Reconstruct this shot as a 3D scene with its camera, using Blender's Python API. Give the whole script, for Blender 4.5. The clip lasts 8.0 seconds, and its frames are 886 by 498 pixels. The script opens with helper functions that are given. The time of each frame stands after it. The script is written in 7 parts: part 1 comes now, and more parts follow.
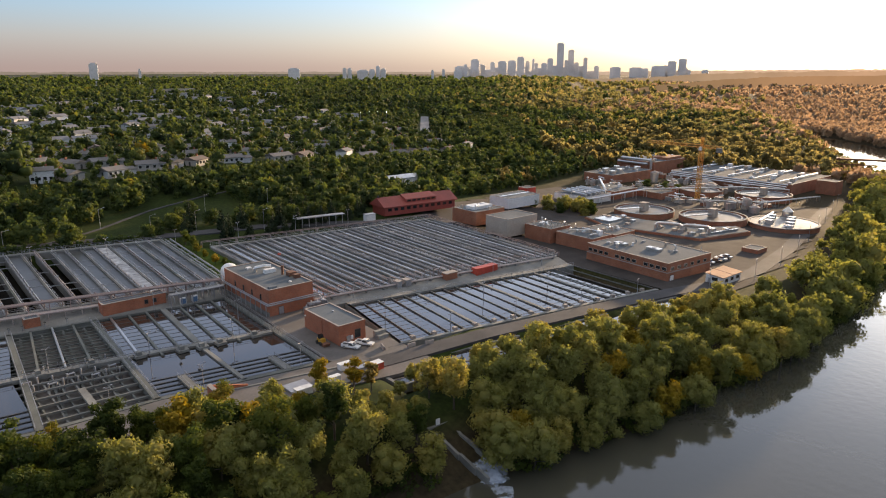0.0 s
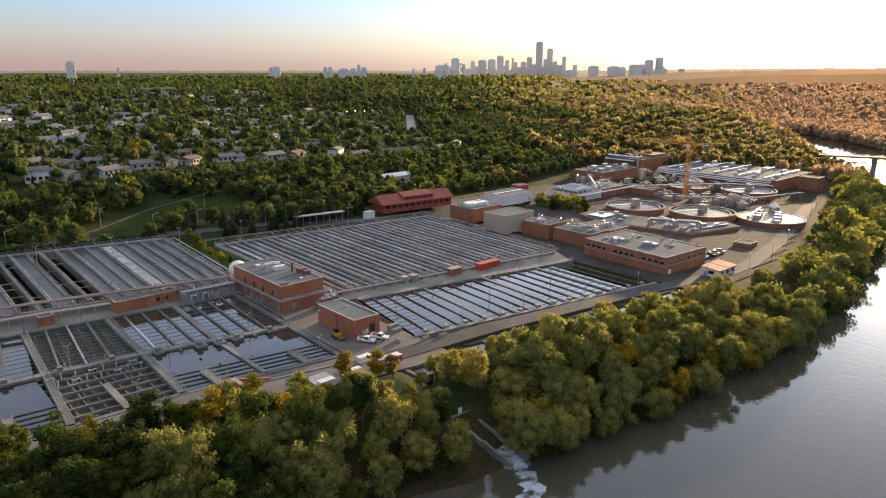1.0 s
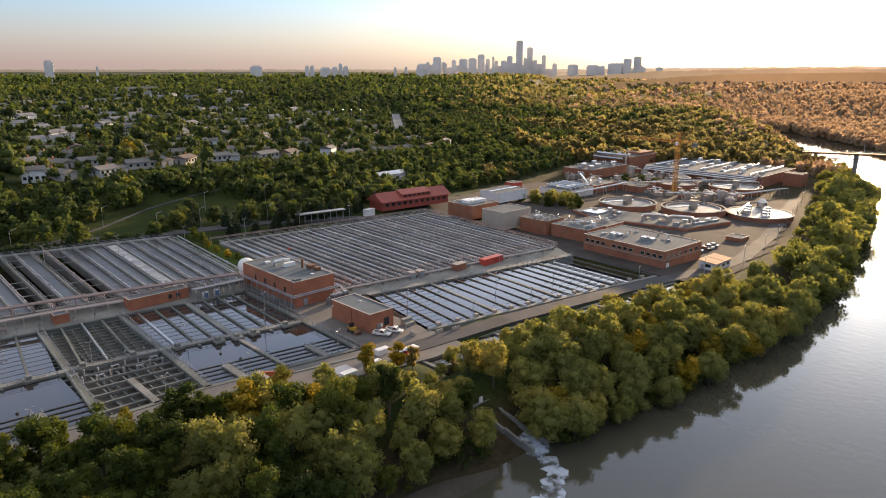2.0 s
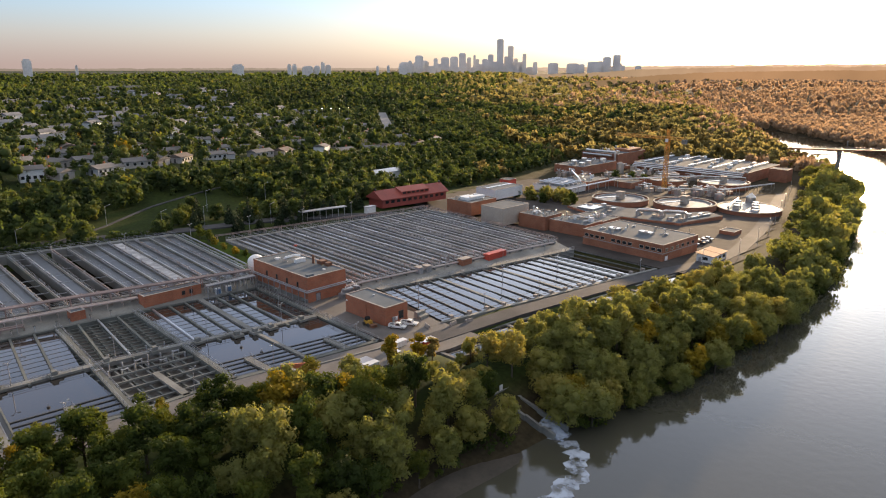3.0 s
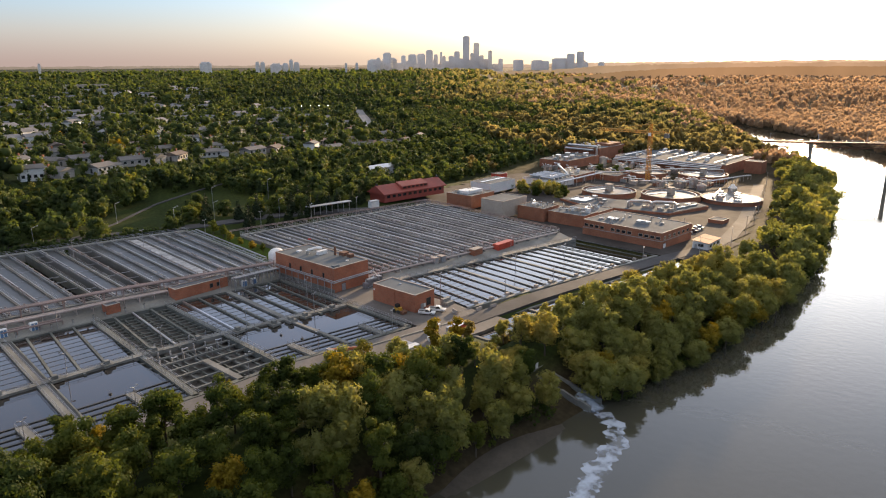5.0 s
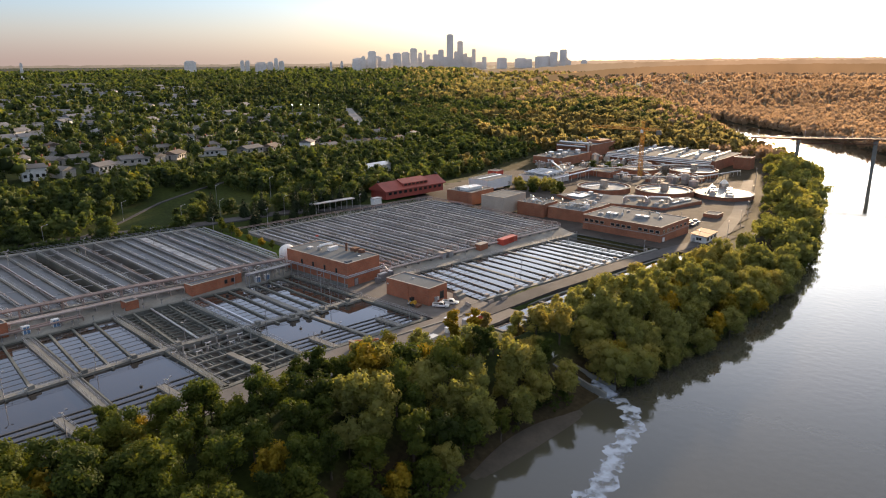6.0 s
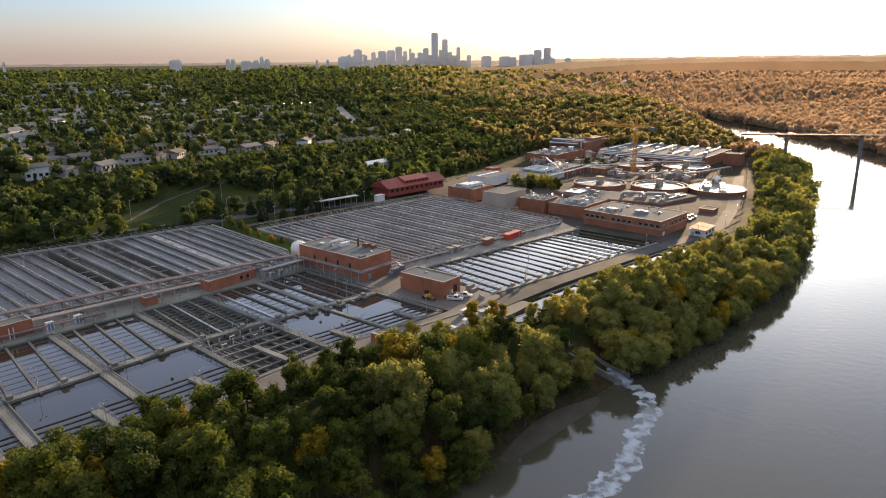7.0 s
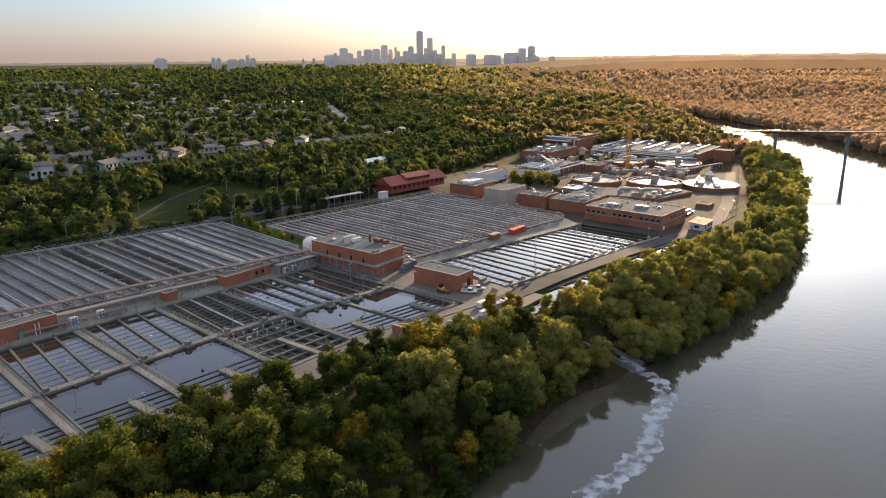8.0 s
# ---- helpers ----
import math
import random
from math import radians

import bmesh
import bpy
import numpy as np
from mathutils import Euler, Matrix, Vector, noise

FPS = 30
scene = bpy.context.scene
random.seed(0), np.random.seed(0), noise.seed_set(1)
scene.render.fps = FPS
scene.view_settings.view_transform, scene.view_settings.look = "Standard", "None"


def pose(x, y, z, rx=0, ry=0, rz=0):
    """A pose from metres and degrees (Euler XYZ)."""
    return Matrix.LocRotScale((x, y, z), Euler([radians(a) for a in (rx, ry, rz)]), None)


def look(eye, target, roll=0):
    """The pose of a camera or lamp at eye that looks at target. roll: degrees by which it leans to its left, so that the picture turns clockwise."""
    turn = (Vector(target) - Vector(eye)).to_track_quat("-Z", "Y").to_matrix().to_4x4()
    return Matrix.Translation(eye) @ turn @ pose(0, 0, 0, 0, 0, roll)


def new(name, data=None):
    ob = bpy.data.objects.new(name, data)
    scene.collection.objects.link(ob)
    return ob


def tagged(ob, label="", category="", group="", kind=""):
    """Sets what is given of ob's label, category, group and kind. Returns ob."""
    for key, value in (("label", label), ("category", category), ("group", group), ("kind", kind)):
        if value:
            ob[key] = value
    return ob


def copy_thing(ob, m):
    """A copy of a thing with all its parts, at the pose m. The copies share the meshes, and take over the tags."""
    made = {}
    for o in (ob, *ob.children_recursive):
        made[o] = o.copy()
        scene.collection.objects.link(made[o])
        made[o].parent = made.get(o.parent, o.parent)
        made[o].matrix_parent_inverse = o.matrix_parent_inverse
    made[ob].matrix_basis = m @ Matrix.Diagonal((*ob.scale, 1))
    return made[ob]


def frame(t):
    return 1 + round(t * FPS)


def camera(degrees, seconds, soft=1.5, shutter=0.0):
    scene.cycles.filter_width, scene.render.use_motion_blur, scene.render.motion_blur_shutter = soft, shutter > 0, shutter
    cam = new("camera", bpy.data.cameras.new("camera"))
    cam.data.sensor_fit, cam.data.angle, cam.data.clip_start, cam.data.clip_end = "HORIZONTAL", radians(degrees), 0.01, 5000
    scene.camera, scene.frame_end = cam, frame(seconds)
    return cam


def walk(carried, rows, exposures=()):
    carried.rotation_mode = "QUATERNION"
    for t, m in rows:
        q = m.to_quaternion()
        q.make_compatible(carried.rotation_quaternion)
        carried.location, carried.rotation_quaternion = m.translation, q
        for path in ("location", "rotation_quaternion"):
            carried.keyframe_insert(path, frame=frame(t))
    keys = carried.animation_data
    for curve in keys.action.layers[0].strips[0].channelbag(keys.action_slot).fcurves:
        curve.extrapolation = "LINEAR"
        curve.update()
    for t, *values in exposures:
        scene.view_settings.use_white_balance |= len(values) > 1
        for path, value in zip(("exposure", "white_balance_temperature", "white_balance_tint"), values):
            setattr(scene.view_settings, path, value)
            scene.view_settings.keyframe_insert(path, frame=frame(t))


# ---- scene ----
EXPO, SKY, SUN, CLEAR, HAZE_LOW, HAZE_PALE, VEIL, HAZE_BRIGHT, HAZE_MID, HAZE_HIGH = 1.22, 0.12, 4.3, (0.40, 0.48, 0.68, 1), (1.35, 1.0, 0.98, 1), (1.2, 1.1, 1.15, 1), (0.6, 1.1, 1.55, 1), (1.7, 1.7, 1.7, 1), (0.9, 0.98, 1.02, 1), (2.5, 2.35, 2.0, 1)
# Axes: x runs along the river and the plant's front road, y runs inland; z = 0 is the plaza between the basins.
cam = camera(65.0, 8.0, soft=1.1)
PATH = [
    (0.0, -76.24, -155.95, 65.79, 40.31, -14.55, -0.04),
    (0.5, -80.76, -154.87, 65.93, 41.22, -14.60, -0.05),
    (1.0, -85.51, -153.77, 66.04, 42.11, -14.65, -0.05),
    (1.5, -90.01, -152.58, 66.14, 42.97, -14.69, -0.05),
    (3.0, -103.92, -148.63, 66.24, 45.48, -14.86, 0.03),
    (3.5, -108.33, -147.25, 66.31, 46.26, -14.91, 0.06),
    (4.0, -112.95, -145.91, 66.36, 47.01, -14.98, 0.10),
    (4.5, -117.44, -144.51, 66.45, 47.73, -15.04, 0.14),
    (6.0, -131.19, -140.17, 66.86, 49.86, -15.25, 0.32),
    (6.5, -135.79, -138.67, 67.01, 50.53, -15.32, 0.36),
    (7.0, -140.48, -136.87, 67.11, 51.21, -15.39, 0.41),
    (7.5, -145.08, -135.18, 67.24, 51.88, -15.46, 0.43),
    (8.0, -149.86, -133.16, 67.33, 52.56, -15.53, 0.44),
]


def heading(x, y, z, bearing, pitch, lean):
    """Pose of a camera at a compass bearing (clockwise from +y), with its pitch and its lean to the right."""
    b, p = radians(bearing), radians(pitch)
    way = Vector((math.sin(b) * math.cos(p), math.cos(b) * math.cos(p), math.sin(p)))
    return look((x, y, z), Vector((x, y, z)) + way * 100, -lean)


walk(cam, [(row[0], heading(*row[1:])) for row in PATH], exposures=[(0.0, EXPO + 0.02, 6900, 10), (0.5, EXPO + 0.16, 6900, 10), (3.0, EXPO + 0.16, 6900, 10), (8.0, EXPO + 0.05, 6900, 10)])

# ---- sky and sun ----
SUN_BEARING, SUN_UP = 76.0, 8.5
world = bpy.data.worlds.new("sky")
scene.world = world
world.use_nodes = True
wn, wl = world.node_tree.nodes, world.node_tree.links
sky = wn.new("ShaderNodeTexSky")
sky.sky_type, sky.sun_disc = "NISHITA", False
sky.sun_elevation, sky.sun_rotation = radians(SUN_UP), radians(SUN_BEARING)
sky.altitude, sky.air_density, sky.dust_density, sky.ozone_density = 600, 1.0, 4.0, 2.5
# thin haze veils the sky, warmer low down
veil = wn.new("ShaderNodeMix")
veil.data_type, veil.blend_type = "RGBA", "ADD"
veil.inputs["Factor"].default_value = 1.0
up = wn.new("ShaderNodeTexCoord")
height = wn.new("ShaderNodeSeparateXYZ")
wl.new(up.outputs["Generated"], height.inputs[0])
bank = wn.new("ShaderNodeValToRGB")
bank.color_ramp.elements[0].position, bank.color_ramp.elements[0].color = 0.0, HAZE_LOW
bank.color_ramp.elements[1].position, bank.color_ramp.elements[1].color = 0.10, VEIL
pale = bank.color_ramp.elements.new(0.04)
pale.color = HAZE_PALE
glow = bank.color_ramp.elements.new(0.25)
glow.color = HAZE_BRIGHT
middle = bank.color_ramp.elements.new(0.42)
middle.color = HAZE_MID
zenith = bank.color_ramp.elements.new(0.72)
zenith.color = HAZE_HIGH
wl.new(height.outputs["Z"], bank.inputs["Fac"])
wl.new(bank.outputs["Color"], veil.inputs["B"])
soften = wn.new("ShaderNodeMix")
soften.data_type, soften.blend_type, soften.inputs["Factor"].default_value = "RGBA", "MULTIPLY", 1.0
soften.inputs["B"].default_value = CLEAR
wl.new(sky.outputs["Color"], soften.inputs["A"])
wl.new(soften.outputs["Result"], veil.inputs["A"])
wl.new(veil.outputs["Result"], wn["Background"].inputs["Color"])
wn["Background"].inputs["Strength"].default_value = SKY
sun_data = bpy.data.lights.new("sun", "SUN")
sun_data.energy, sun_data.angle, sun_data.color = SUN, radians(2.5), (1.0, 0.72, 0.45)
sun = new("sun", sun_data)
sb, su = radians(SUN_BEARING), radians(SUN_UP)
SUN_WAY = (math.sin(sb) * math.cos(su), math.cos(sb) * math.cos(su), math.sin(su))
sun.matrix_world = look((0, 0, 300), Vector((0, 0, 300)) - Vector(SUN_WAY))


# ---- materials ----
def graph(name):
    m = bpy.data.materials.new(name)
    m.use_nodes = True
    return m, m.node_tree.nodes, m.node_tree.links


def noise_at(n, l, scale, detail=4.0):
    """A noise value over the world's own metres."""
    geo = n.new("ShaderNodeNewGeometry")
    tex = n.new("ShaderNodeTexNoise")
    tex.inputs["Scale"].default_value, tex.inputs["Detail"].default_value = scale, detail
    l.new(geo.outputs["Position"], tex.inputs["Vector"])
    return tex.outputs["Fac"]


def ramp(n, l, value, stops):
    r = n.new("ShaderNodeValToRGB")
    while len(r.color_ramp.elements) < len(stops):
        r.color_ramp.elements.new(0.5)
    for e, (at, col) in zip(r.color_ramp.elements, stops):
        e.position, e.color = at, (*col, 1)
    l.new(value, r.inputs["Fac"])
    return r.outputs["Color"]


def mixed(n, l, a, b, fac, blend="MIX"):
    m = n.new("ShaderNodeMix")
    m.data_type, m.blend_type = "RGBA", blend
    if isinstance(fac, float):
        m.inputs["Factor"].default_value = fac
    else:
        l.new(fac, m.inputs["Factor"])
    for sock, v in ((m.inputs["A"], a), (m.inputs["B"], b)):
        if isinstance(v, tuple):
            sock.default_value = (*v, 1)
        else:
            l.new(v, sock)
    return m.outputs["Result"]


def surface(name, col, dark=None, rough=0.8, metal=0.0, coarse=0.12, fine=1.7, bump=0.0, spec=0.5):
    """A worn surface: its colour, a darker stain of it at two sizes, roughness and a fine relief."""
    m, n, l = graph(name)
    dark = dark or tuple(c * 0.62 for c in col)
    p = n["Principled BSDF"]
    big = ramp(n, l, noise_at(n, l, coarse), [(0.35, (0, 0, 0)), (0.68, (1, 1, 1))])
    small = ramp(n, l, noise_at(n, l, fine, 6.0), [(0.3, (0.84, 0.84, 0.84)), (0.7, (1.08, 1.08, 1.08))])
    base = mixed(n, l, dark, col, big)
    l.new(mixed(n, l, base, small, 1.0, "MULTIPLY"), p.inputs["Base Color"])
    p.inputs["Roughness"].default_value, p.inputs["Metallic"].default_value = rough, metal
    p.inputs["Specular IOR Level"].default_value = spec
    if bump:
        b = n.new("ShaderNodeBump")
        b.inputs["Strength"].default_value, b.inputs["Distance"].default_value = bump, 0.1
        l.new(noise_at(n, l, fine * 2), b.inputs["Height"])
        l.new(b.outputs["Normal"], p.inputs["Normal"])
    return m


def brick(name, col):
    """Brickwork with fine courses and sooty patches."""
    m, n, l = graph(name)
    p = n["Principled BSDF"]
    geo = n.new("ShaderNodeNewGeometry")
    sep = n.new("ShaderNodeSeparateXYZ")
    l.new(geo.outputs["Position"], sep.inputs[0])
    add = n.new("ShaderNodeMath")
    l.new(sep.outputs["X"], add.inputs[0])
    l.new(sep.outputs["Y"], add.inputs[1])
    com = n.new("ShaderNodeCombineXYZ")
    l.new(add.outputs[0], com.inputs["X"])
    l.new(sep.outputs["Z"], com.inputs["Y"])
    tex = n.new("ShaderNodeTexBrick")
    tex.inputs["Scale"].default_value = 1.0
    tex.inputs["Brick Width"].default_value, tex.inputs["Row Height"].default_value, tex.inputs["Mortar Size"].default_value = 0.4, 0.2, 0.02
    tex.inputs["Color1"].default_value = (*col, 1)
    tex.inputs["Color2"].default_value = (col[0] * 0.78, col[1] * 0.74, col[2] * 0.72, 1)
    tex.inputs["Mortar"].default_value = (0.30, 0.15, 0.09, 1)
    l.new(com.outputs[0], tex.inputs["Vector"])
    soot = ramp(n, l, noise_at(n, l, 0.25), [(0.3, (0.72, 0.7, 0.7)), (0.7, (1.05, 1.05, 1.05))])
    l.new(mixed(n, l, tex.outputs["Color"], soot, 1.0, "MULTIPLY"), p.inputs["Base Color"])
    p.inputs["Roughness"].default_value = 0.9
    return m


def leafy(name, stops, patch=0.07, through_light=0.45, tint=(1.75, 1.6, 0.75), each=0.0):
    """Leaves: colour changes from tree to tree and from leaf to leaf; some light passes through them."""
    m, n, l = graph(name)
    p = n["Principled BSDF"]
    geo = n.new("ShaderNodeNewGeometry")
    mul = n.new("ShaderNodeMath")
    mul.operation, mul.inputs[1].default_value = "MULTIPLY_ADD", 0.12
    l.new(geo.outputs["Random Per Island"], mul.inputs[0])
    tree = n.new("ShaderNodeMath")
    tree.operation, tree.inputs[1].default_value = "MULTIPLY_ADD", each
    l.new(n.new("ShaderNodeObjectInfo").outputs["Random"], tree.inputs[0])
    l.new(noise_at(n, l, patch, 2.0), tree.inputs[2])
    l.new(tree.outputs[0], mul.inputs[2])
    sub = n.new("ShaderNodeMath")
    sub.operation, sub.inputs[1].default_value = "SUBTRACT", 0.06 + each / 2
    l.new(mul.outputs[0], sub.inputs[0])
    col = ramp(n, l, sub.outputs[0], stops)
    l.new(col, p.inputs["Base Color"])
    p.inputs["Roughness"].default_value = 0.75
    p.inputs["Specular IOR Level"].default_value = 0.12
    t = n.new("ShaderNodeBsdfTranslucent")
    l.new(mixed(n, l, col, tint, 1.0, "MULTIPLY"), t.inputs["Color"])
    mix = n.new("ShaderNodeMixShader")
    mix.inputs[0].default_value = through_light
    l.new(p.outputs[0], mix.inputs[1])
    l.new(t.outputs[0], mix.inputs[2])
    l.new(mix.outputs[0], n["Material Output"].inputs["Surface"])
    return m


def wet(name, col, rough, wave, height, ior=1.33, film=1.0):
    """A water surface with small waves."""
    m, n, l = graph(name)
    p = n["Principled BSDF"]
    p.inputs["Base Color"].default_value = (*col, 1)
    p.inputs["Roughness"].default_value, p.inputs["IOR"].default_value = rough, ior
    p.inputs["Specular IOR Level"].default_value, p.inputs["Coat Weight"].default_value, p.inputs["Coat Roughness"].default_value = 0.5 + 0.4 * film, film, rough
    p.inputs["Coat IOR"].default_value = 1.5 + 0.35 * (film - 0.4)
    b = n.new("ShaderNodeBump")
    b.inputs["Strength"].default_value, b.inputs["Distance"].default_value = 1.0, height
    l.new(noise_at(n, l, wave, 3.0), b.inputs["Height"])
    l.new(b.outputs["Normal"], p.inputs["Normal"])
    l.new(b.outputs["Normal"], p.inputs["Coat Normal"])
    return m


def lace(name):
    """Broken white froth with clear gaps in it."""
    m, n, l = graph(name)
    p = n["Principled BSDF"]
    p.inputs["Base Color"].default_value, p.inputs["Roughness"].default_value = (0.50, 0.57, 0.68, 1), 0.6
    clear = n.new("ShaderNodeBsdfTransparent")
    mix = n.new("ShaderNodeMixShader")
    l.new(ramp(n, l, noise_at(n, l, 0.42, 9.0), [(0.37, (0, 0, 0)), (0.47, (0.4, 0.4, 0.4)), (0.60, (0.8, 0.8, 0.8))]), mix.inputs[0])
    l.new(clear.outputs[0], mix.inputs[1])
    l.new(p.outputs[0], mix.inputs[2])
    l.new(mix.outputs[0], n["Material Output"].inputs["Surface"])
    return m


GREENS = [(0.28, (0.030, 0.045, 0.012)), (0.42, (0.052, 0.073, 0.016)), (0.54, (0.080, 0.099, 0.020)), (0.68, (0.12, 0.122, 0.023)), (0.82, (0.22, 0.155, 0.027))]
M = dict(
    concrete=surface("concrete", (0.215, 0.218, 0.206), (0.125, 0.127, 0.12)),
    pale_wall=surface("tank_concrete", (0.165, 0.168, 0.164), (0.1, 0.102, 0.1)),
    wall=surface("basin_concrete", (0.14, 0.15, 0.138), (0.08, 0.086, 0.079)),
    deck=surface("deck_concrete", (0.135, 0.124, 0.12), (0.09, 0.084, 0.08)),
    # floor nearly black: the depth's shade is put into the colour
    tank=surface("shaded_tank_floor", (0.022, 0.021, 0.019), (0.013, 0.012, 0.011), rough=0.95, spec=0.05),
    foam=surface("scum_water", (0.080, 0.083, 0.084), (0.05, 0.052, 0.053), rough=0.3, coarse=0.1, fine=0.7),
    settled=surface("clarifier_water", (0.11, 0.10, 0.092), (0.075, 0.07, 0.065), rough=0.45, coarse=0.2),
    murk=wet("murky_water", (0.16, 0.155, 0.15), 0.12, 0.4, 0.01),
    froth_bed=surface("frothing_water", (0.55, 0.55, 0.56), (0.3, 0.3, 0.31), rough=0.6, coarse=0.5, fine=1.5),
    steel=surface("galvanised_steel", (0.42, 0.43, 0.45), (0.30, 0.30, 0.32), rough=0.45, metal=0.6),
    silver=surface("aluminium_cladding", (0.72, 0.71, 0.70), (0.5, 0.5, 0.5), rough=0.28, metal=0.85),
    pink=surface("pinkish_pipe_wrap", (0.46, 0.385, 0.36), (0.34, 0.285, 0.265), rough=0.55),
    lawn=surface("mown_grass", (0.07, 0.105, 0.018), (0.04, 0.062, 0.012), coarse=0.2, fine=2.5, rough=0.95, spec=0.1),
    # mown grass again, brightened in colour as if the sun lit it
    fairway=surface("sunny_mown_grass", (0.15, 0.17, 0.045), (0.10, 0.12, 0.035), coarse=0.05, fine=1.5, rough=0.95, spec=0.1),
    pale_street=surface("pale_street", (0.24, 0.235, 0.24), (0.19, 0.185, 0.19)),
    rail=surface("rusty_rail", (0.29, 0.215, 0.20), (0.2, 0.155, 0.145), rough=0.6),
    beam=surface("beam_steel", (0.12, 0.115, 0.11), (0.07, 0.065, 0.06), rough=0.6),
    brick=brick("orange_brick", (0.40, 0.135, 0.072)),
    brick_far=brick("brown_brick", (0.34, 0.13, 0.07)),
    roof=surface("gravel_roof", (0.135, 0.155, 0.175), (0.095, 0.11, 0.125), fine=4.0, rough=0.95, spec=0.1),
    coping=surface("pale_coping", (0.33, 0.29, 0.265), (0.26, 0.23, 0.21)),
    barn_red=surface("faded_red_metal", (0.30, 0.056, 0.04), (0.22, 0.045, 0.033), rough=0.6),
    red=surface("red_metal", (0.50, 0.065, 0.035), (0.36, 0.05, 0.03), rough=0.5),
    white=surface("white_metal", (0.72, 0.72, 0.72), (0.6, 0.6, 0.6), rough=0.4),
    dark=surface("dark_metal", (0.05, 0.05, 0.05), (0.03, 0.03, 0.03), rough=0.5),
    rust=surface("rusty_duct", (0.22, 0.09, 0.045), (0.12, 0.06, 0.04), rough=0.8),
    tan=surface("tan_panel", (0.42, 0.36, 0.30), (0.34, 0.29, 0.24)),
    asphalt=surface("asphalt", (0.075, 0.068, 0.065), (0.048, 0.044, 0.043), fine=3.0, rough=0.95, spec=0.1),
    road=surface("pale_road", (0.082, 0.082, 0.088), (0.056, 0.056, 0.06), fine=3.0, rough=0.9, spec=0.2),
    sand=surface("river_sand", (0.065, 0.055, 0.043), (0.042, 0.036, 0.028), coarse=0.3),
    glass=surface("dark_glass", (0.03, 0.035, 0.04), (0.02, 0.02, 0.02), rough=0.08),
    yellow=surface("yellow_paint", (0.62, 0.34, 0.04), (0.45, 0.25, 0.03), rough=0.5),
    bark=surface("bark", (0.10, 0.075, 0.055), (0.05, 0.04, 0.03), fine=5.0, bump=0.5),
    river=wet("river_water", (0.058, 0.057, 0.044), 0.045, 0.5, 0.022, 1.33, 0.45),
    basin=wet("basin_water", (0.030, 0.024, 0.019), 0.03, 0.5, 0.004, 1.33, 0.8),
    froth=lace("white_froth"),
    leaves=leafy("mixed_leaves", GREENS, through_light=0.38, tint=(1.6, 1.5, 0.75), each=0.26),
    autumn=leafy("yellow_leaves", [(0.3, (0.12, 0.10, 0.014)), (0.5, (0.22, 0.165, 0.018)), (0.7, (0.32, 0.21, 0.02))], through_light=0.3),
    # leaf colour lifted pale and warm to imitate haze over far woods
    russet=leafy("hazed_russet_leaves", [(0.3, (0.28, 0.215, 0.155)), (0.5, (0.315, 0.24, 0.17)), (0.7, (0.345, 0.255, 0.175))], patch=0.02, through_light=0.55, tint=(1.4, 1.2, 0.95)),
    # olive with the belt's warm haze put into the leaf colour
    dusk=leafy("hazed_olive_leaves", [(0.3, (0.12, 0.12, 0.066)), (0.5, (0.165, 0.155, 0.08)), (0.7, (0.22, 0.19, 0.095))], patch=0.04, through_light=0.72, tint=(1.75, 1.55, 1.0)),
    # autumn olive, lightened to stand in for sun glare and haze
    gold=leafy("glare_pale_olive_leaves", [(0.3, (0.142, 0.152, 0.053)), (0.45, (0.19, 0.196, 0.064)), (0.6, (0.235, 0.222, 0.07)), (0.74, (0.295, 0.24, 0.072))], patch=0.06, through_light=0.5, tint=(1.45, 1.4, 0.75), each=0.16),
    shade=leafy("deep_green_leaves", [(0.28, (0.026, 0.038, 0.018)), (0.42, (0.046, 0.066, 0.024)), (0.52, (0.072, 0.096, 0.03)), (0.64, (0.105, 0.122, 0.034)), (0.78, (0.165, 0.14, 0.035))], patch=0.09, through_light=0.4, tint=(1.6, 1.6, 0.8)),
    # olive leaves paled, haze mixed into their colour
    grove=leafy("hazed_grove_leaves", [(0.28, (0.085, 0.092, 0.052)), (0.45, (0.115, 0.118, 0.062)), (0.6, (0.15, 0.142, 0.07)), (0.76, (0.20, 0.165, 0.075))], patch=0.05, through_light=0.72, tint=(1.75, 1.55, 1.0)),
    needles=leafy("dark_needles", [(0.3, (0.012, 0.022, 0.012)), (0.6, (0.025, 0.038, 0.018)), (0.8, (0.04, 0.05, 0.02))], through_light=0.1),
)


m_, n_, l_ = graph("lamp_glow")
n_["Principled BSDF"].inputs["Emission Color"].default_value, n_["Principled BSDF"].inputs["Emission Strength"].default_value = (1, 0.95, 0.85, 1), 12.0
M["lit"] = m_


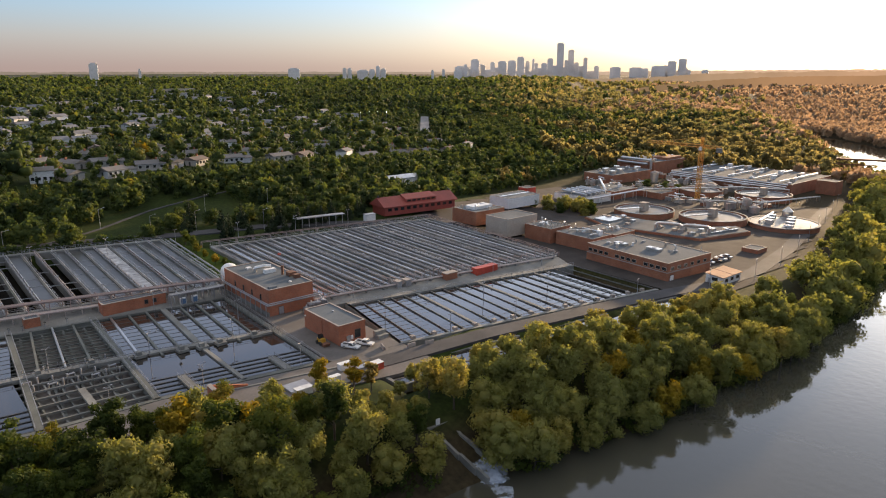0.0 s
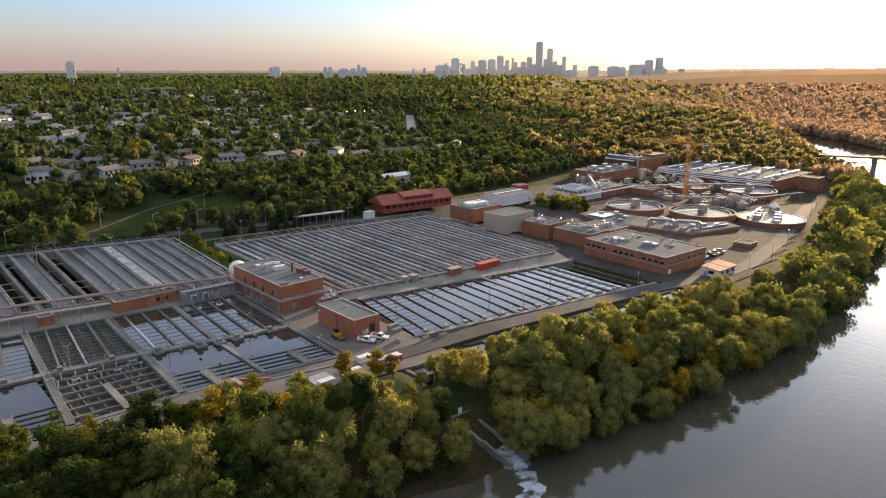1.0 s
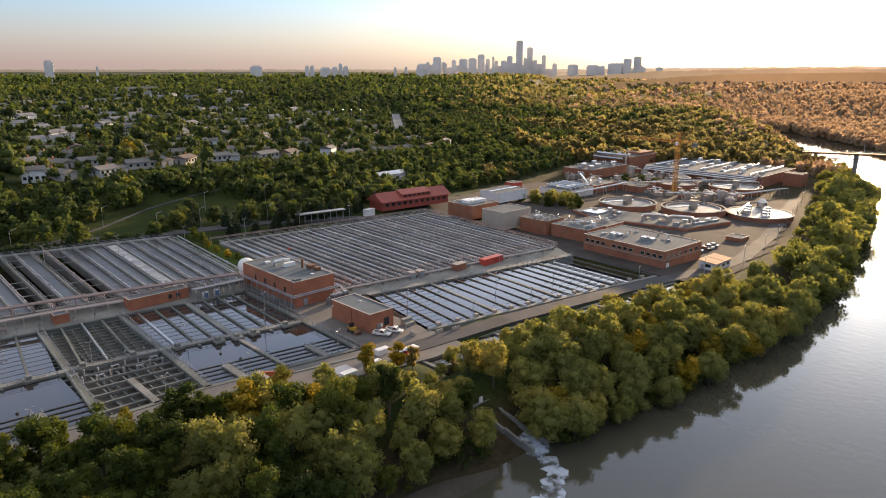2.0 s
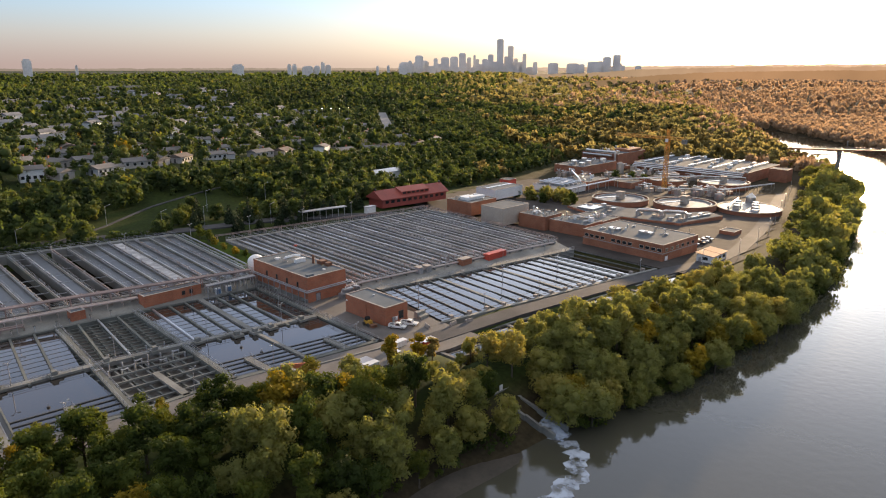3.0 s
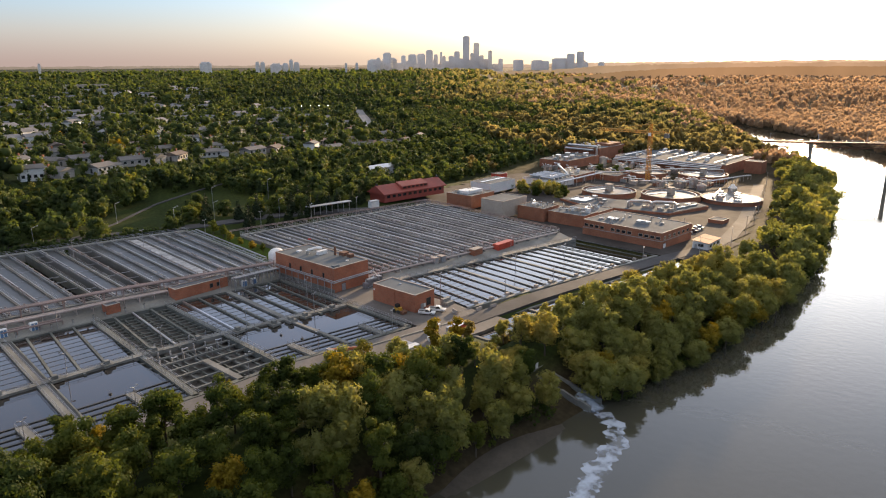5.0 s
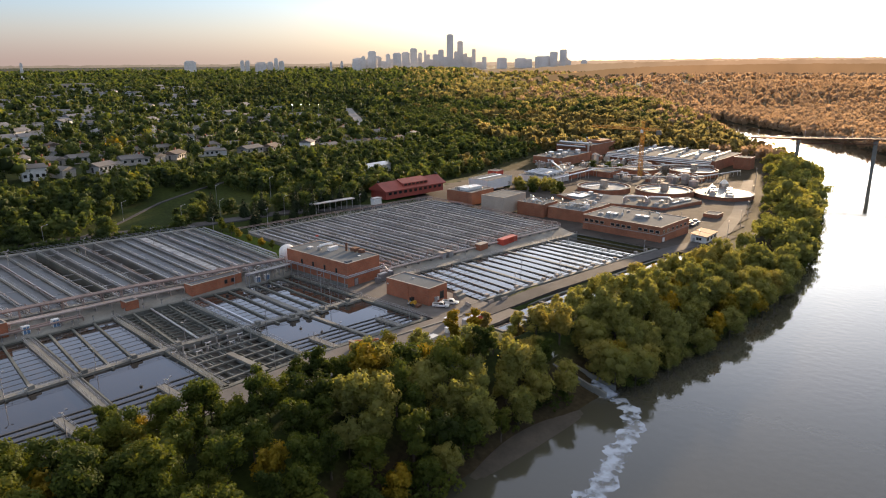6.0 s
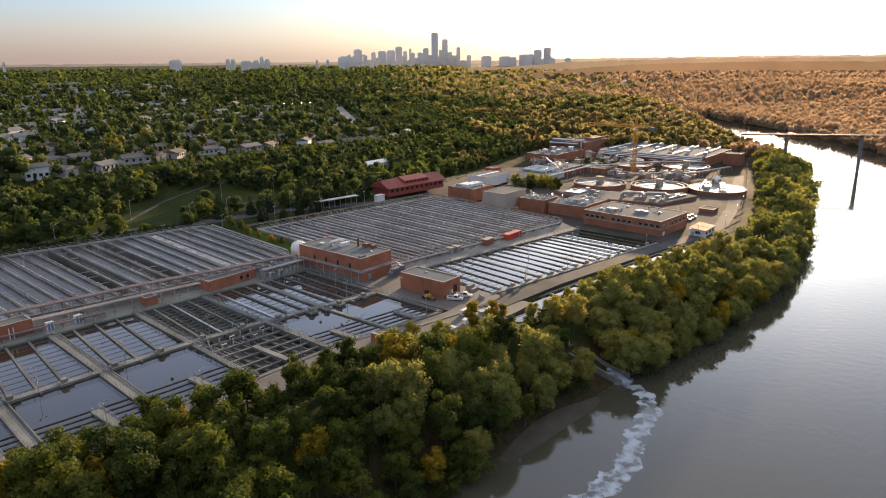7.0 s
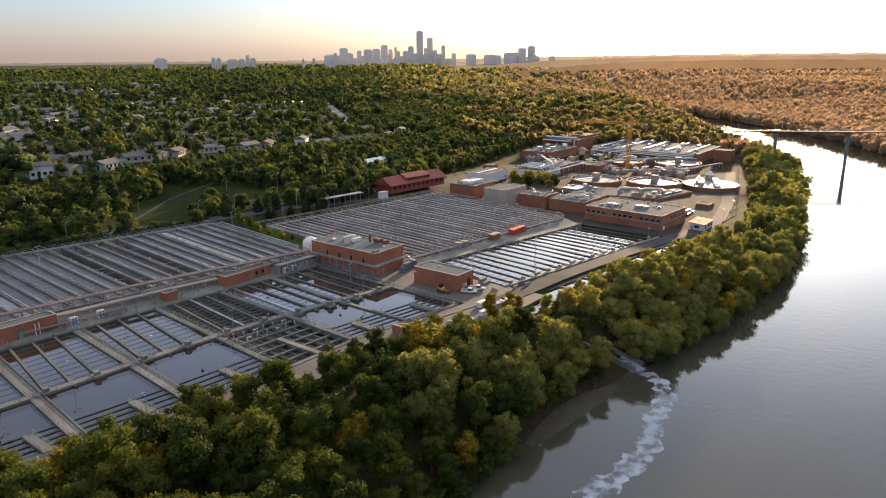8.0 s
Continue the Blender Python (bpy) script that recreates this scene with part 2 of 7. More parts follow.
# ---- mesh helpers ----
class Shape:
    """Collects the faces of one mesh, in world metres."""

    def __init__(self):
        self.v, self.f = [], []

    def add(self, verts, faces):
        k = len(self.v)
        self.v += [tuple(p) for p in verts]
        self.f += [tuple(i + k for i in q) for q in faces]
        return self

    def hexa(self, low, high):
        return self.add(low + high, [(3, 2, 1, 0), (4, 5, 6, 7), (0, 1, 5, 4), (1, 2, 6, 5), (2, 3, 7, 6), (3, 0, 4, 7)])

    def box(self, x0, x1, y0, y1, z0, z1):
        c = [(x0, y0), (x1, y0), (x1, y1), (x0, y1)]
        return self.hexa([(*p, z0) for p in c], [(*p, z1) for p in c])

    def beam(self, p, q, w, depth, lift=0.0):
        """A bar of width w and depth from p to q, whose top runs from p's to q's height."""
        p, q = Vector(p), Vector(q)
        s = Vector((-(q - p).y, (q - p).x, 0)).normalized() * (w / 2)
        up = Vector((0, 0, lift))
        top = [p - s + up, q - s + up, q + s + up, p + s + up]
        return self.hexa([t - Vector((0, 0, depth)) for t in top], top)

    def prism(self, pts, z0, z1):
        n = len(pts)
        self.add([(*p, z0) for p in pts] + [(*p, z1) for p in pts],
                 [tuple(range(n))[::-1], tuple(range(n, 2 * n))] + [(i, (i + 1) % n, n + (i + 1) % n, n + i) for i in range(n)])
        return self

    def disc(self, x, y, r, z0, z1, n=20, r1=None):
        r1 = r if r1 is None else r1
        a = [2 * math.pi * i / n for i in range(n)]
        return self.add([(x + r * math.cos(t), y + r * math.sin(t), z0) for t in a] + [(x + r1 * math.cos(t), y + r1 * math.sin(t), z1) for t in a],
                        [tuple(range(n))[::-1], tuple(range(n, 2 * n))] + [(i, (i + 1) % n, n + (i + 1) % n, n + i) for i in range(n)])

    def ring(self, x, y, r0, r1, z0, z1, n=40):
        vs, fs = [], []
        for i in range(n):
            c, s = math.cos(2 * math.pi * i / n), math.sin(2 * math.pi * i / n)
            vs += [(x + r0 * c, y + r0 * s, z0), (x + r1 * c, y + r1 * s, z0), (x + r1 * c, y + r1 * s, z1), (x + r0 * c, y + r0 * s, z1)]
            a, b = 4 * i, 4 * ((i + 1) % n)
            fs += [(a + k, b + k, b + (k + 1) % 4, a + (k + 1) % 4) for k in range(4)]
        return self.add(vs, fs)

    def tube(self, p, q, r, n=7, r1=None):
        p, q = Vector(p), Vector(q)
        r1 = r if r1 is None else r1
        t = (q - p).to_track_quat("Z", "Y")
        ring = [Vector((math.cos(2 * math.pi * i / n), math.sin(2 * math.pi * i / n), 0)) for i in range(n)]
        return self.add([p + t @ (c * r) for c in ring] + [q + t @ (c * r1) for c in ring],
                        [tuple(range(n))[::-1], tuple(range(n, 2 * n))] + [(i, (i + 1) % n, n + (i + 1) % n, n + i) for i in range(n)])

    def pipe(self, pts, r, n=7):
        for p, q in zip(pts, pts[1:]):
            self.tube(p, q, r, n)
        return self

    def sheet(self, pts):
        return self.add(pts, [tuple(range(len(pts)))])


def mesh_of(name, shape, material):
    me = bpy.data.meshes.new(name)
    me.from_pydata(shape.v, [], shape.f)
    me.materials.append(M[material])
    return me


def origin(ob):
    p = Vector((0, 0, 0))
    while ob is not None:
        p += ob.location
        ob = ob.parent
    return p


def part(name, shape, material, parent, label=""):
    """Links a shape as one mesh under a thing or under a part."""
    o = origin(parent)
    shape.v = [(x - o.x, y - o.y, z - o.z) for x, y, z in shape.v]
    ob = new(name, mesh_of(name, shape, material))
    ob.parent = parent
    return tagged(ob, label)


def thing(name, at, label, category, group="", kind=""):
    ob = new(name)
    ob.location, ob.empty_display_size = at, 0.5
    return tagged(ob, label, category, group, kind)


def fast_mesh(name, verts, quads, material):
    """A mesh from numpy arrays of corners and four-cornered faces."""
    me = bpy.data.meshes.new(name)
    me.vertices.add(len(verts))
    me.vertices.foreach_set("co", np.asarray(verts, np.float32).ravel())
    me.loops.add(4 * len(quads))
    me.loops.foreach_set("vertex_index", np.asarray(quads, np.int32).ravel())
    me.polygons.add(len(quads))
    me.polygons.foreach_set("loop_start", np.arange(0, 4 * len(quads), 4, dtype=np.int32))
    me.polygons.foreach_set("use_smooth", np.ones(len(quads), bool))
    me.update(calc_edges=True)
    me.materials.append(M[material])
    return me


def line(stops, x):
    return np.interp(x, [s[0] for s in stops], [s[1] for s in stops])


def step(a, b, x):
    t = np.clip((x - a) / (b - a), 0, 1)
    return t * t * (3 - 2 * t)


# ---- the lie of the land ----
NEAR_BANK = [(-900, -140), (-400, -105), (-160, -82), (-57, -71), (0, -76), (43, -83.5), (105, -86), (160, -83), (254, -64.5), (376, -33.5), (425, -10), (468, 20), (515, 54), (598, 98), (690, 174), (780, 330), (900, 590), (1150, 900)]
FAR_BANK = [(1200, 860), (950, 560), (830, 320), (735, 150), (645, 58), (560, -18), (452, -84), (380, -140), (300, -190), (150, -240), (-100, -270), (-400, -290), (-900, -300)]
RIVER = NEAR_BANK + FAR_BANK


def river_distance(x, y):
    """Metres to the river's edge, negative inside it."""
    x, y = np.asarray(x, float), np.asarray(y, float)
    best, inside = np.full(x.shape, 1e9), np.zeros(x.shape, bool)
    for (ax, ay), (bx, by) in zip(RIVER, RIVER[1:] + RIVER[:1]):
        ux, uy = bx - ax, by - ay
        t = np.clip(((x - ax) * ux + (y - ay) * uy) / (ux * ux + uy * uy), 0, 1)
        best = np.minimum(best, np.hypot(x - ax - t * ux, y - ay - t * uy))
        if ay != by:
            cross = (ay > y) != (by > y)
            inside ^= cross & (x < (bx - ax) * (y - ay) / (by - ay) + ax)
    return np.where(inside, -best, best)


def across(x, y):
    """True on the far side of the river."""
    far = sorted(FAR_BANK)
    return y < np.interp(x, [p[0] for p in far] + [3000, 6000], [p[1] for p in far] + [2300, 4600]) + 5


WATER = -8.0
B0, B1 = -57.8, -36.5


def front_y(x):
    return line([(-140, -6), (-109, -10), (-88, -14.5), (-56, -18), (-36, -18.5), (-1, -24)], x)


def middle_y(x):
    return line([(-140, 18), (-100, 14), (-79, 12.6), (-55, 11), (-36, 8.5), (-20, 3), (0, 1.5)], x)


def back_y(x):
    return line([(-140, 48), (-88, 45), (-47, 41), (-29, 39), (-12, 35.5), (3, 35.5)], x)


PLANT_FRONT = [(-140, -14), (-112, -18), (-60, -27), (-8, -38), (9, -41), (112, -52), (135, -55), (158, -53.5), (200, -45.5), (250, -32.5), (310, -16.5), (390, 8)]
PLANT_BACK = [(-140, 136), (-60, 113), (12, 96), (45, 91), (75, 82), (110, 84), (150, 100), (200, 112), (330, 140), (390, 70)]


def deck(x, y):
    """Height of the plant's paved level: it falls along the river and rises inland."""
    return -0.022 * np.clip(x - 40, 0, 400) + 5.0 * step(42, 100, y) * (1 - 0.75 * step(110, 220, x))


def in_plant(x, y):
    return (x > -140) & (x < 388) & (y > line(PLANT_FRONT, x)) & (y < line(PLANT_BACK, x))


def ground(x, y):
    x, y = np.asarray(x, float), np.asarray(y, float)
    d = river_distance(x, y)
    away = np.hypot(x + 110, y + 145)
    h = deck(x, y) + (11.0 - 0.02 * np.clip(x - 40, 0, 400)) * step(112, 215, y) + (20.0 + 0.04 * np.clip(x - 40, 0, 400)) * step(350, 1500, away)
    far = across(x, y)
    h = np.where(far, -5 + 24.0 * step(10, 420, d) + 8 * step(500, 1800, d), h)
    h = h + 2.5 * np.sin(x * 0.011 + 1) * np.sin(y * 0.013) * step(140, 400, y)
    bank = step(0, 22, d)
    h = np.where(d < 0, WATER - 0.3 - np.minimum(3.5, -d * 0.3), (WATER - 0.3) * (1 - bank) + h * bank)
    h = np.where(in_plant(x, y) & (d > 3), h - 0.5, h)
    pit = (x > -118) & (x < 112) & (y > front_y(x) - np.where(x > 0, 15 * (x - 0) / 112, 0)) & (y < line([(-118, 122), (8, 97), (13, 78), (105, 62), (112, 0)], x))
    pit |= (x > 4) & (x < 112) & (y < -37.5 - 0.115 * (x - 6)) & (y > -46.5 - 0.115 * (x - 6))
    return np.where(pit & (d > 3), -5.5, h)


def ground_at(x, y):
    return float(ground(np.array([x]), np.array([y]))[0])


def spread(lo, hi, fine, end):
    """Grid lines: evenly spaced between lo and hi, ever wider out to the end."""
    inner = list(np.arange(lo, hi + 0.1, fine))
    step_, a = fine, inner[-1]
    out = []
    while a < end:
        step_ *= 1.13
        a += step_
        out.append(a)
    step_, a = fine, inner[0]
    back = []
    while a > -end:
        step_ *= 1.13
        a -= step_
        back.append(a)
    return np.array(back[::-1] + inner + out)


gx, gy = spread(-200, 460, 4.0, 5200), spread(-130, 260, 4.0, 5200)
GX, GY = np.meshgrid(gx, gy)
GZ = ground(GX, GY)
nx, ny = len(gx), len(gy)
ii = (np.arange(ny - 1)[:, None] * nx + np.arange(nx - 1)[None, :]).ravel()
m_, n_, l_ = graph("meadow_and_soil")
p_ = n_["Principled BSDF"]
grass = ramp(n_, l_, noise_at(n_, l_, 0.03, 5.0), [(0.3, (0.016, 0.025, 0.007)), (0.5, (0.027, 0.041, 0.010)), (0.72, (0.042, 0.053, 0.014))])
tufts = ramp(n_, l_, noise_at(n_, l_, 0.9, 6.0), [(0.3, (0.6, 0.6, 0.6)), (0.7, (1.2, 1.2, 1.1))])
hold = n_.new("ShaderNodeSeparateXYZ")
l_.new(n_.new("ShaderNodeNewGeometry").outputs["Position"], hold.inputs[0])
rise = n_.new("ShaderNodeMapRange")
rise.inputs["From Min"].default_value, rise.inputs["From Max"].default_value = -4.0, -0.8
l_.new(hold.outputs["Z"], rise.inputs["Value"])
# ground paled on the sunward valley side, imitating haze in the trees' shadowed gaps
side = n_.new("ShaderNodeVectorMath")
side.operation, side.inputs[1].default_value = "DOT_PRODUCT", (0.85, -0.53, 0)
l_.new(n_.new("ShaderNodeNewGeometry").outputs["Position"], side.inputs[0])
haze_side = n_.new("ShaderNodeMapRange")
haze_side.inputs["From Min"].default_value, haze_side.inputs["From Max"].default_value = 290.0, 470.0
l_.new(side.outputs["Value"], haze_side.inputs["Value"])
grass = mixed(n_, l_, grass, (0.16, 0.125, 0.08), haze_side.outputs["Result"])
soil = mixed(n_, l_, (0.045, 0.036, 0.022), grass, rise.outputs["Result"])
l_.new(mixed(n_, l_, soil, tufts, 1.0, "MULTIPLY"), p_.inputs["Base Color"])
p_.inputs["Roughness"].default_value, p_.inputs["Specular IOR Level"].default_value = 0.95, 0.1
M["ground"] = m_
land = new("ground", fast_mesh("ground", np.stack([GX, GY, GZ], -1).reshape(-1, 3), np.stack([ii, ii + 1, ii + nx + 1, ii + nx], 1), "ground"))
tagged(land, "meadow, soil and wooded valley floor reaching the horizon", "ground", kind="structure")
for poly in land.data.polygons:
    poly.use_smooth = True
river = Shape().sheet([(-900, -300, WATER), (1300, -300, WATER), (1300, 1000, WATER), (-900, 1000, WATER)])
tagged(new("water", mesh_of("water", river, "river")), "calm grey-green river reflecting the evening sky", "river", kind="structure")


# ---- basins beside the plaza ----
def railing(p, q, side, parent, gap=2.2, height=1.05, material="steel"):
    """A handrail of posts and two rails along one edge of a walkway."""
    p, q = Vector(p), Vector(q)
    s = Vector((-(q - p).y, (q - p).x, 0)).normalized() * side
    g, n = Shape(), max(2, int((q - p).length / gap))
    for i in range(n + 1):
        a = p.lerp(q, i / n) + s
        g.box(a.x - 0.035, a.x + 0.035, a.y - 0.035, a.y + 0.035, a.z - 0.05, a.z + height)
    for k in (0.55, 1.0):
        g.beam(p + s, q + s, 0.06, 0.06, height * k)
    return part("railing", g, material, parent)


def lean(x):
    """How far the basins' side walls run off the square, at their inland end."""
    return float(line([(-121, 6.0), (-100, 5.5), (-79, 4.6), (-57, 4.4), (-36, 2.4), (0, 2.2)], x))


def basin(x0, x1, drained=False, piers=(0.28, 0.76), long_beam=0.0, right_wall=False, cells=4):
    label = "drained concrete settling basin with open crossbars and channels" if drained else "water-filled concrete settling basin reflecting the sky"
    t = thing("settling_basin", ((x0 + x1) / 2, float(middle_y(x0)), -0.7), label, "basin", "settling basins along the front road")
    level, top = -0.42, 0.0
    F = lambda f: (x0 + (x1 - x0) * f, float(front_y(x0 + (x1 - x0) * f)), top)
    C = lambda f: (x0 + (x1 - x0) * f, float(middle_y(x0 + (x1 - x0) * f)), top)
    B = lambda f: (x0 + (x1 - x0) * f + lean(x0 + (x1 - x0) * f), float(back_y(x0 + (x1 - x0) * f)), top)
    if drained:
        part("floor", Shape().sheet([(*F(0)[:2], -2.3), (*F(1)[:2], -2.3), (*B(1)[:2], -2.3), (*B(0)[:2], -2.3)]), "deck", t)
    else:
        part("water", Shape().sheet([(*F(0)[:2], level), (*F(1)[:2], level), (*C(1)[:2], level), (*C(0)[:2], level)]), "basin", t)
        part("water", Shape().sheet([(*C(0)[:2], level), (*C(1)[:2], level), (*B(1)[:2], level), (*B(0)[:2], level)]), "basin", t)
    deep = 4.4 if drained else 1.6
    ends = (0, 1) if right_wall else (0,)
    for f in ends:
        w = part("wall", Shape().beam(F(f), B(f), 1.5, deep), "concrete" if x0 in (-79.5, -100.5) else "wall", t)
        if x0 in (-79.5, -100.5):
            o = Vector((1.25, 0, 0))
            # solid dark bar imitating the shaded gap beside the walkway
            part("slot", Shape().beam(Vector(F(f)) + o, Vector(B(f)) + o, 1.0, 0.5, -0.12), "dark", w)
            part("kerb", Shape().beam(Vector(F(f)) + o * 1.55, Vector(B(f)) + o * 1.55, 0.35, 1.2, 0.02), "wall", w)
        railing(F(f), B(f), 0.65, w)
        railing(F(f), B(f), -0.65, w)
    part("front_wall", Shape().beam(F(0), F(1), 1.2, deep), "wall", t)
    part("back_wall", Shape().beam(B(0), B(1), 1.2, deep), "wall", t)
    mid = part("walkway", Shape().beam(C(0), C(1), 1.8, 1.0, 0.1), "concrete", t)
    railing(C(0), C(1), -0.8, mid)
    lerp = lambda a, b, k: tuple(a[i] + (b[i] - a[i]) * k for i in range(3))
    for i in range(1, cells):
        f = i / cells
        wide = cells == 8 and i == 4
        part("beam", Shape().beam(C(f), B(f), 1.5 if wide else 0.55, 0.6 if wide else 0.45, 0.06 if wide else 0), "concrete" if wide else ("silver" if cells == 8 and i == 1 else "wall"), t)
        if i % 4 != 2:
            x, y, z = C(f)
            g = Shape().box(x - 1.3, x + 1.3, y - 1.5, y + 0.9, -0.3, 0.35).box(x - 0.8, x + 0.3, y - 1.0, y + 0.2, 0.35, 1.2)
            part("drive_unit", g, "concrete", t)
        else:
            part("support", Shape().beam(C(f), lerp(C(f), F(f), 0.06), 0.6, 0.8), "wall", t)
    rows = 11 if not drained else 13
    for i in range(1, rows):
        k = i / rows
        part("crossbar", Shape().beam(lerp(C(0), B(0), k), lerp(C(1), B(1), k), 0.12 if not drained else 0.3, 0.14 if not drained else 0.25, -0.36 if not drained else -0.5), "beam" if not drained else "wall", t)
    if drained:
        for i in range(1, 4):
            part("channel_wall", Shape().beam((*F(i / 4)[:2], -1.2), (*B(i / 4)[:2], -1.2), 0.5, 2.6), "wall", t)
        for i in range(7):
            f = (i + 0.5) / 8 + 0.06
            part("trough", Shape().beam((*lerp(F(f), C(f), 0.1)[:2], -0.9), (*lerp(F(f), C(f), 0.92)[:2], -0.9), 0.35, 0.5), "concrete" if i % 2 else "wall", t)
            part("trough", Shape().beam((*lerp(C(f), B(f), 0.06)[:2], -1.1), (*lerp(C(f), B(f), 0.95)[:2], -1.1), 0.5, 0.5), "wall", t)
        for i in range(1, 14):
            k = i / 14
            part("crossbar", Shape().beam(lerp(F(0), C(0), k), lerp(F(1), C(1), k), 0.42, 0.4, -1.3 if i % 2 else -0.45), "wall" if i % 2 else "concrete", t)
        for i in range(14):
            f = 0.07 + 0.066 * i
            x, y, z = lerp(F(f), C(f), 0.74 if i % 2 else 0.86)
            part("pipe", Shape().tube((x, y, -3.8), (x, y, 0.4 + 0.3 * (i % 3)), 0.2), "steel" if i % 3 else "silver", t)
            if i % 3 == 0:
                part("pipe", Shape().pipe([(x, y, 0.1), (x + 1.6, y + 0.4, 0.1), (x + 1.6, y + 0.4, -2.0)], 0.16, 6), "steel", t)
        for i in range(5):
            f = 0.1 + 0.2 * i
            x, y, z = lerp(C(f), B(f), 0.1)
            part("pipe", Shape().tube((x, y, -2.2), (x, y, 0.5), 0.18), "steel", t)
        part("pipe", Shape().tube(lerp(C(0.5), B(0.5), 0.02), lerp(C(0.5), B(0.5), 0.98), 0.28), "silver", t, "shiny metal channel cover")
        part("walkway", Shape().beam(F(0.5), lerp(F(0.5), C(0.5), 0.55), 1.5, 0.5), "concrete", t)
    else:
        for i in range(5):
            k = 0.05 + i * 0.085
            part("crossbar", Shape().beam(lerp(F(0), C(0), k), lerp(F(1), C(1), k), 0.42, 0.3, -0.25), "dark", t)
        if long_beam:
            part("beam", Shape().beam(F(long_beam), C(long_beam), 1.0, 0.7), "concrete", t)
        for f in piers:
            pr = part("pier", Shape().beam(F(f), lerp(F(f), C(f), 0.36), 1.8, 1.2, 0.1), "concrete", t)
            railing(F(f), lerp(F(f), C(f), 0.36), 0.8, pr)
            railing(F(f), lerp(F(f), C(f), 0.36), -0.8, pr)
    return t


basin(-121, -100.5)
basin(-100.5, -79.5, piers=(0.66,))
basin(-79.5, B0, piers=(0.6,))
basin(B0, B1, drained=True)
basin(B1, -0.8, piers=(0.22, 0.78), long_beam=0.5, right_wall=True, cells=8)


# ---- the two aeration tanks ----
def aeration_tank(fl, fr, br, bl, channels, fills, label):
    t = thing("aeration_tank", ((fl[0] + fr[0]) / 2, (fl[1] + bl[1]) / 2, min(fl[2], fr[2]) - 2), label, "tank", "aeration tanks")
    P = lambda s, k, dz=0.0: tuple((fl[i] * (1 - s) + fr[i] * s) * (1 - k) + (bl[i] * (1 - s) + br[i] * s) * k + (dz if i == 2 else 0) for i in range(3))
    rng = random.Random(channels)
    for i in range(channels):
        a, b = i / channels, (i + 1) / channels
        kind = fills(i)
        drop = -5.0 if kind == "tank" else -0.4
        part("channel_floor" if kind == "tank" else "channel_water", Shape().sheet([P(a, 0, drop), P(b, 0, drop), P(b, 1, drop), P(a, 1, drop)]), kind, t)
        for k in range(1, 8):
            if rng.random() < 0.5:
                kk = (k + rng.uniform(-0.3, 0.3)) / 8
                part("crossbar", Shape().beam(P(a, kk), P(b, kk), 0.18, 0.2, -0.3), "steel", t)
    pair_every = 2 if channels < 30 else 3
    for i in range(channels + 1):
        s = i / channels
        q = Vector(P(s, 0)) - Vector(P(s, 1))
        side = Vector((-q.y, q.x, 0)).normalized()
        A = lambda k, o, dz=0.0: Vector(P(s, k, dz)) + side * o
        if i % pair_every == 0:
            # a pipe trench between two thin walls
            half = 0.45 if channels < 30 else 0.4
            w = part("trench", Shape().beam(A(0, 0, -0.55), A(1, 0, -0.55), half * 2, 2.2), "wall", t)
            for e in (-1, 1):
                part("wall", Shape().beam(A(0, e * half), A(1, e * half), 0.26, 2.8), "pale_wall", w)
            part("air_pipe", Shape().tube(A(0, half * 0.55, 0.3), A(1, half * 0.55, 0.3), 0.17 if channels < 30 else 0.1, 7), ("coping" if i % 4 else "silver") if channels < 30 else "steel", w)
            part("air_pipe", Shape().tube(A(0, -half * 0.5, 0.1), A(1, -half * 0.5, 0.1), 0.13 if channels < 30 else 0.08, 6), "steel", w)
            railing(A(0, 0), A(1, 0), half + 0.1, w, gap=4.0, material="rail" if i % 6 == 0 and channels < 30 else "steel")
            for k in range(1, 8):
                p = A((k + rng.uniform(-0.4, 0.4)) / 8, half * 0.2)
                part("valve", Shape().box(p.x - 0.25, p.x + 0.25, p.y - 0.25, p.y + 0.25, p.z - 0.3, p.z + rng.uniform(0.5, 0.9)), "steel", w)
        else:
            w = part("walkway", Shape().beam(P(s, 0), P(s, 1), 0.5 if channels < 30 else 0.35, 2.8), "pale_wall" if i % 5 else "wall", t)
            part("air_pipe", Shape().tube(A(0, 0.3, 0.2), A(1, 0.3, 0.2), 0.12, 6), "silver", w)
            if channels < 30:
                railing(A(0, 0), A(1, 0), -0.5, w, gap=4.0)
        # header loop at the front end
        u = A(0.012 + 0.008 * rng.random(), 0.2)
        v = A(0.05 + 0.02 * rng.random(), 0.2)
        h = rng.uniform(1.2, 2.0)
        part("pipe_loop", Shape().pipe([u, u + Vector((0, 0, h)), v + Vector((0, 0, h)), v], 0.14, 6), "rail" if i % 3 else "pink", w)
    for k, width in ((0, 1.6), (1, 2.4)):
        w = part("end_wall", Shape().beam(P(0, k), P(1, k), width, 3.0, 0.12), "concrete", t)
        railing(P(0, k, 0.1), P(1, k, 0.1), width / 2 - 0.1, w, gap=3.0)
        railing(P(0, k, 0.1), P(1, k, 0.1), -width / 2 + 0.1, w, gap=3.0)
    for s in (0, 1):
        part("side_wall", Shape().beam(P(s, 0), P(s, 1), 1.4, 5.0, 0.1), "concrete", t)
    return t


def fill_one(i):
    if i in (14, 15, 17, 18):
        return "tank"
    return "froth_bed" if i == 22 else ("murk" if i == 7 else "foam")


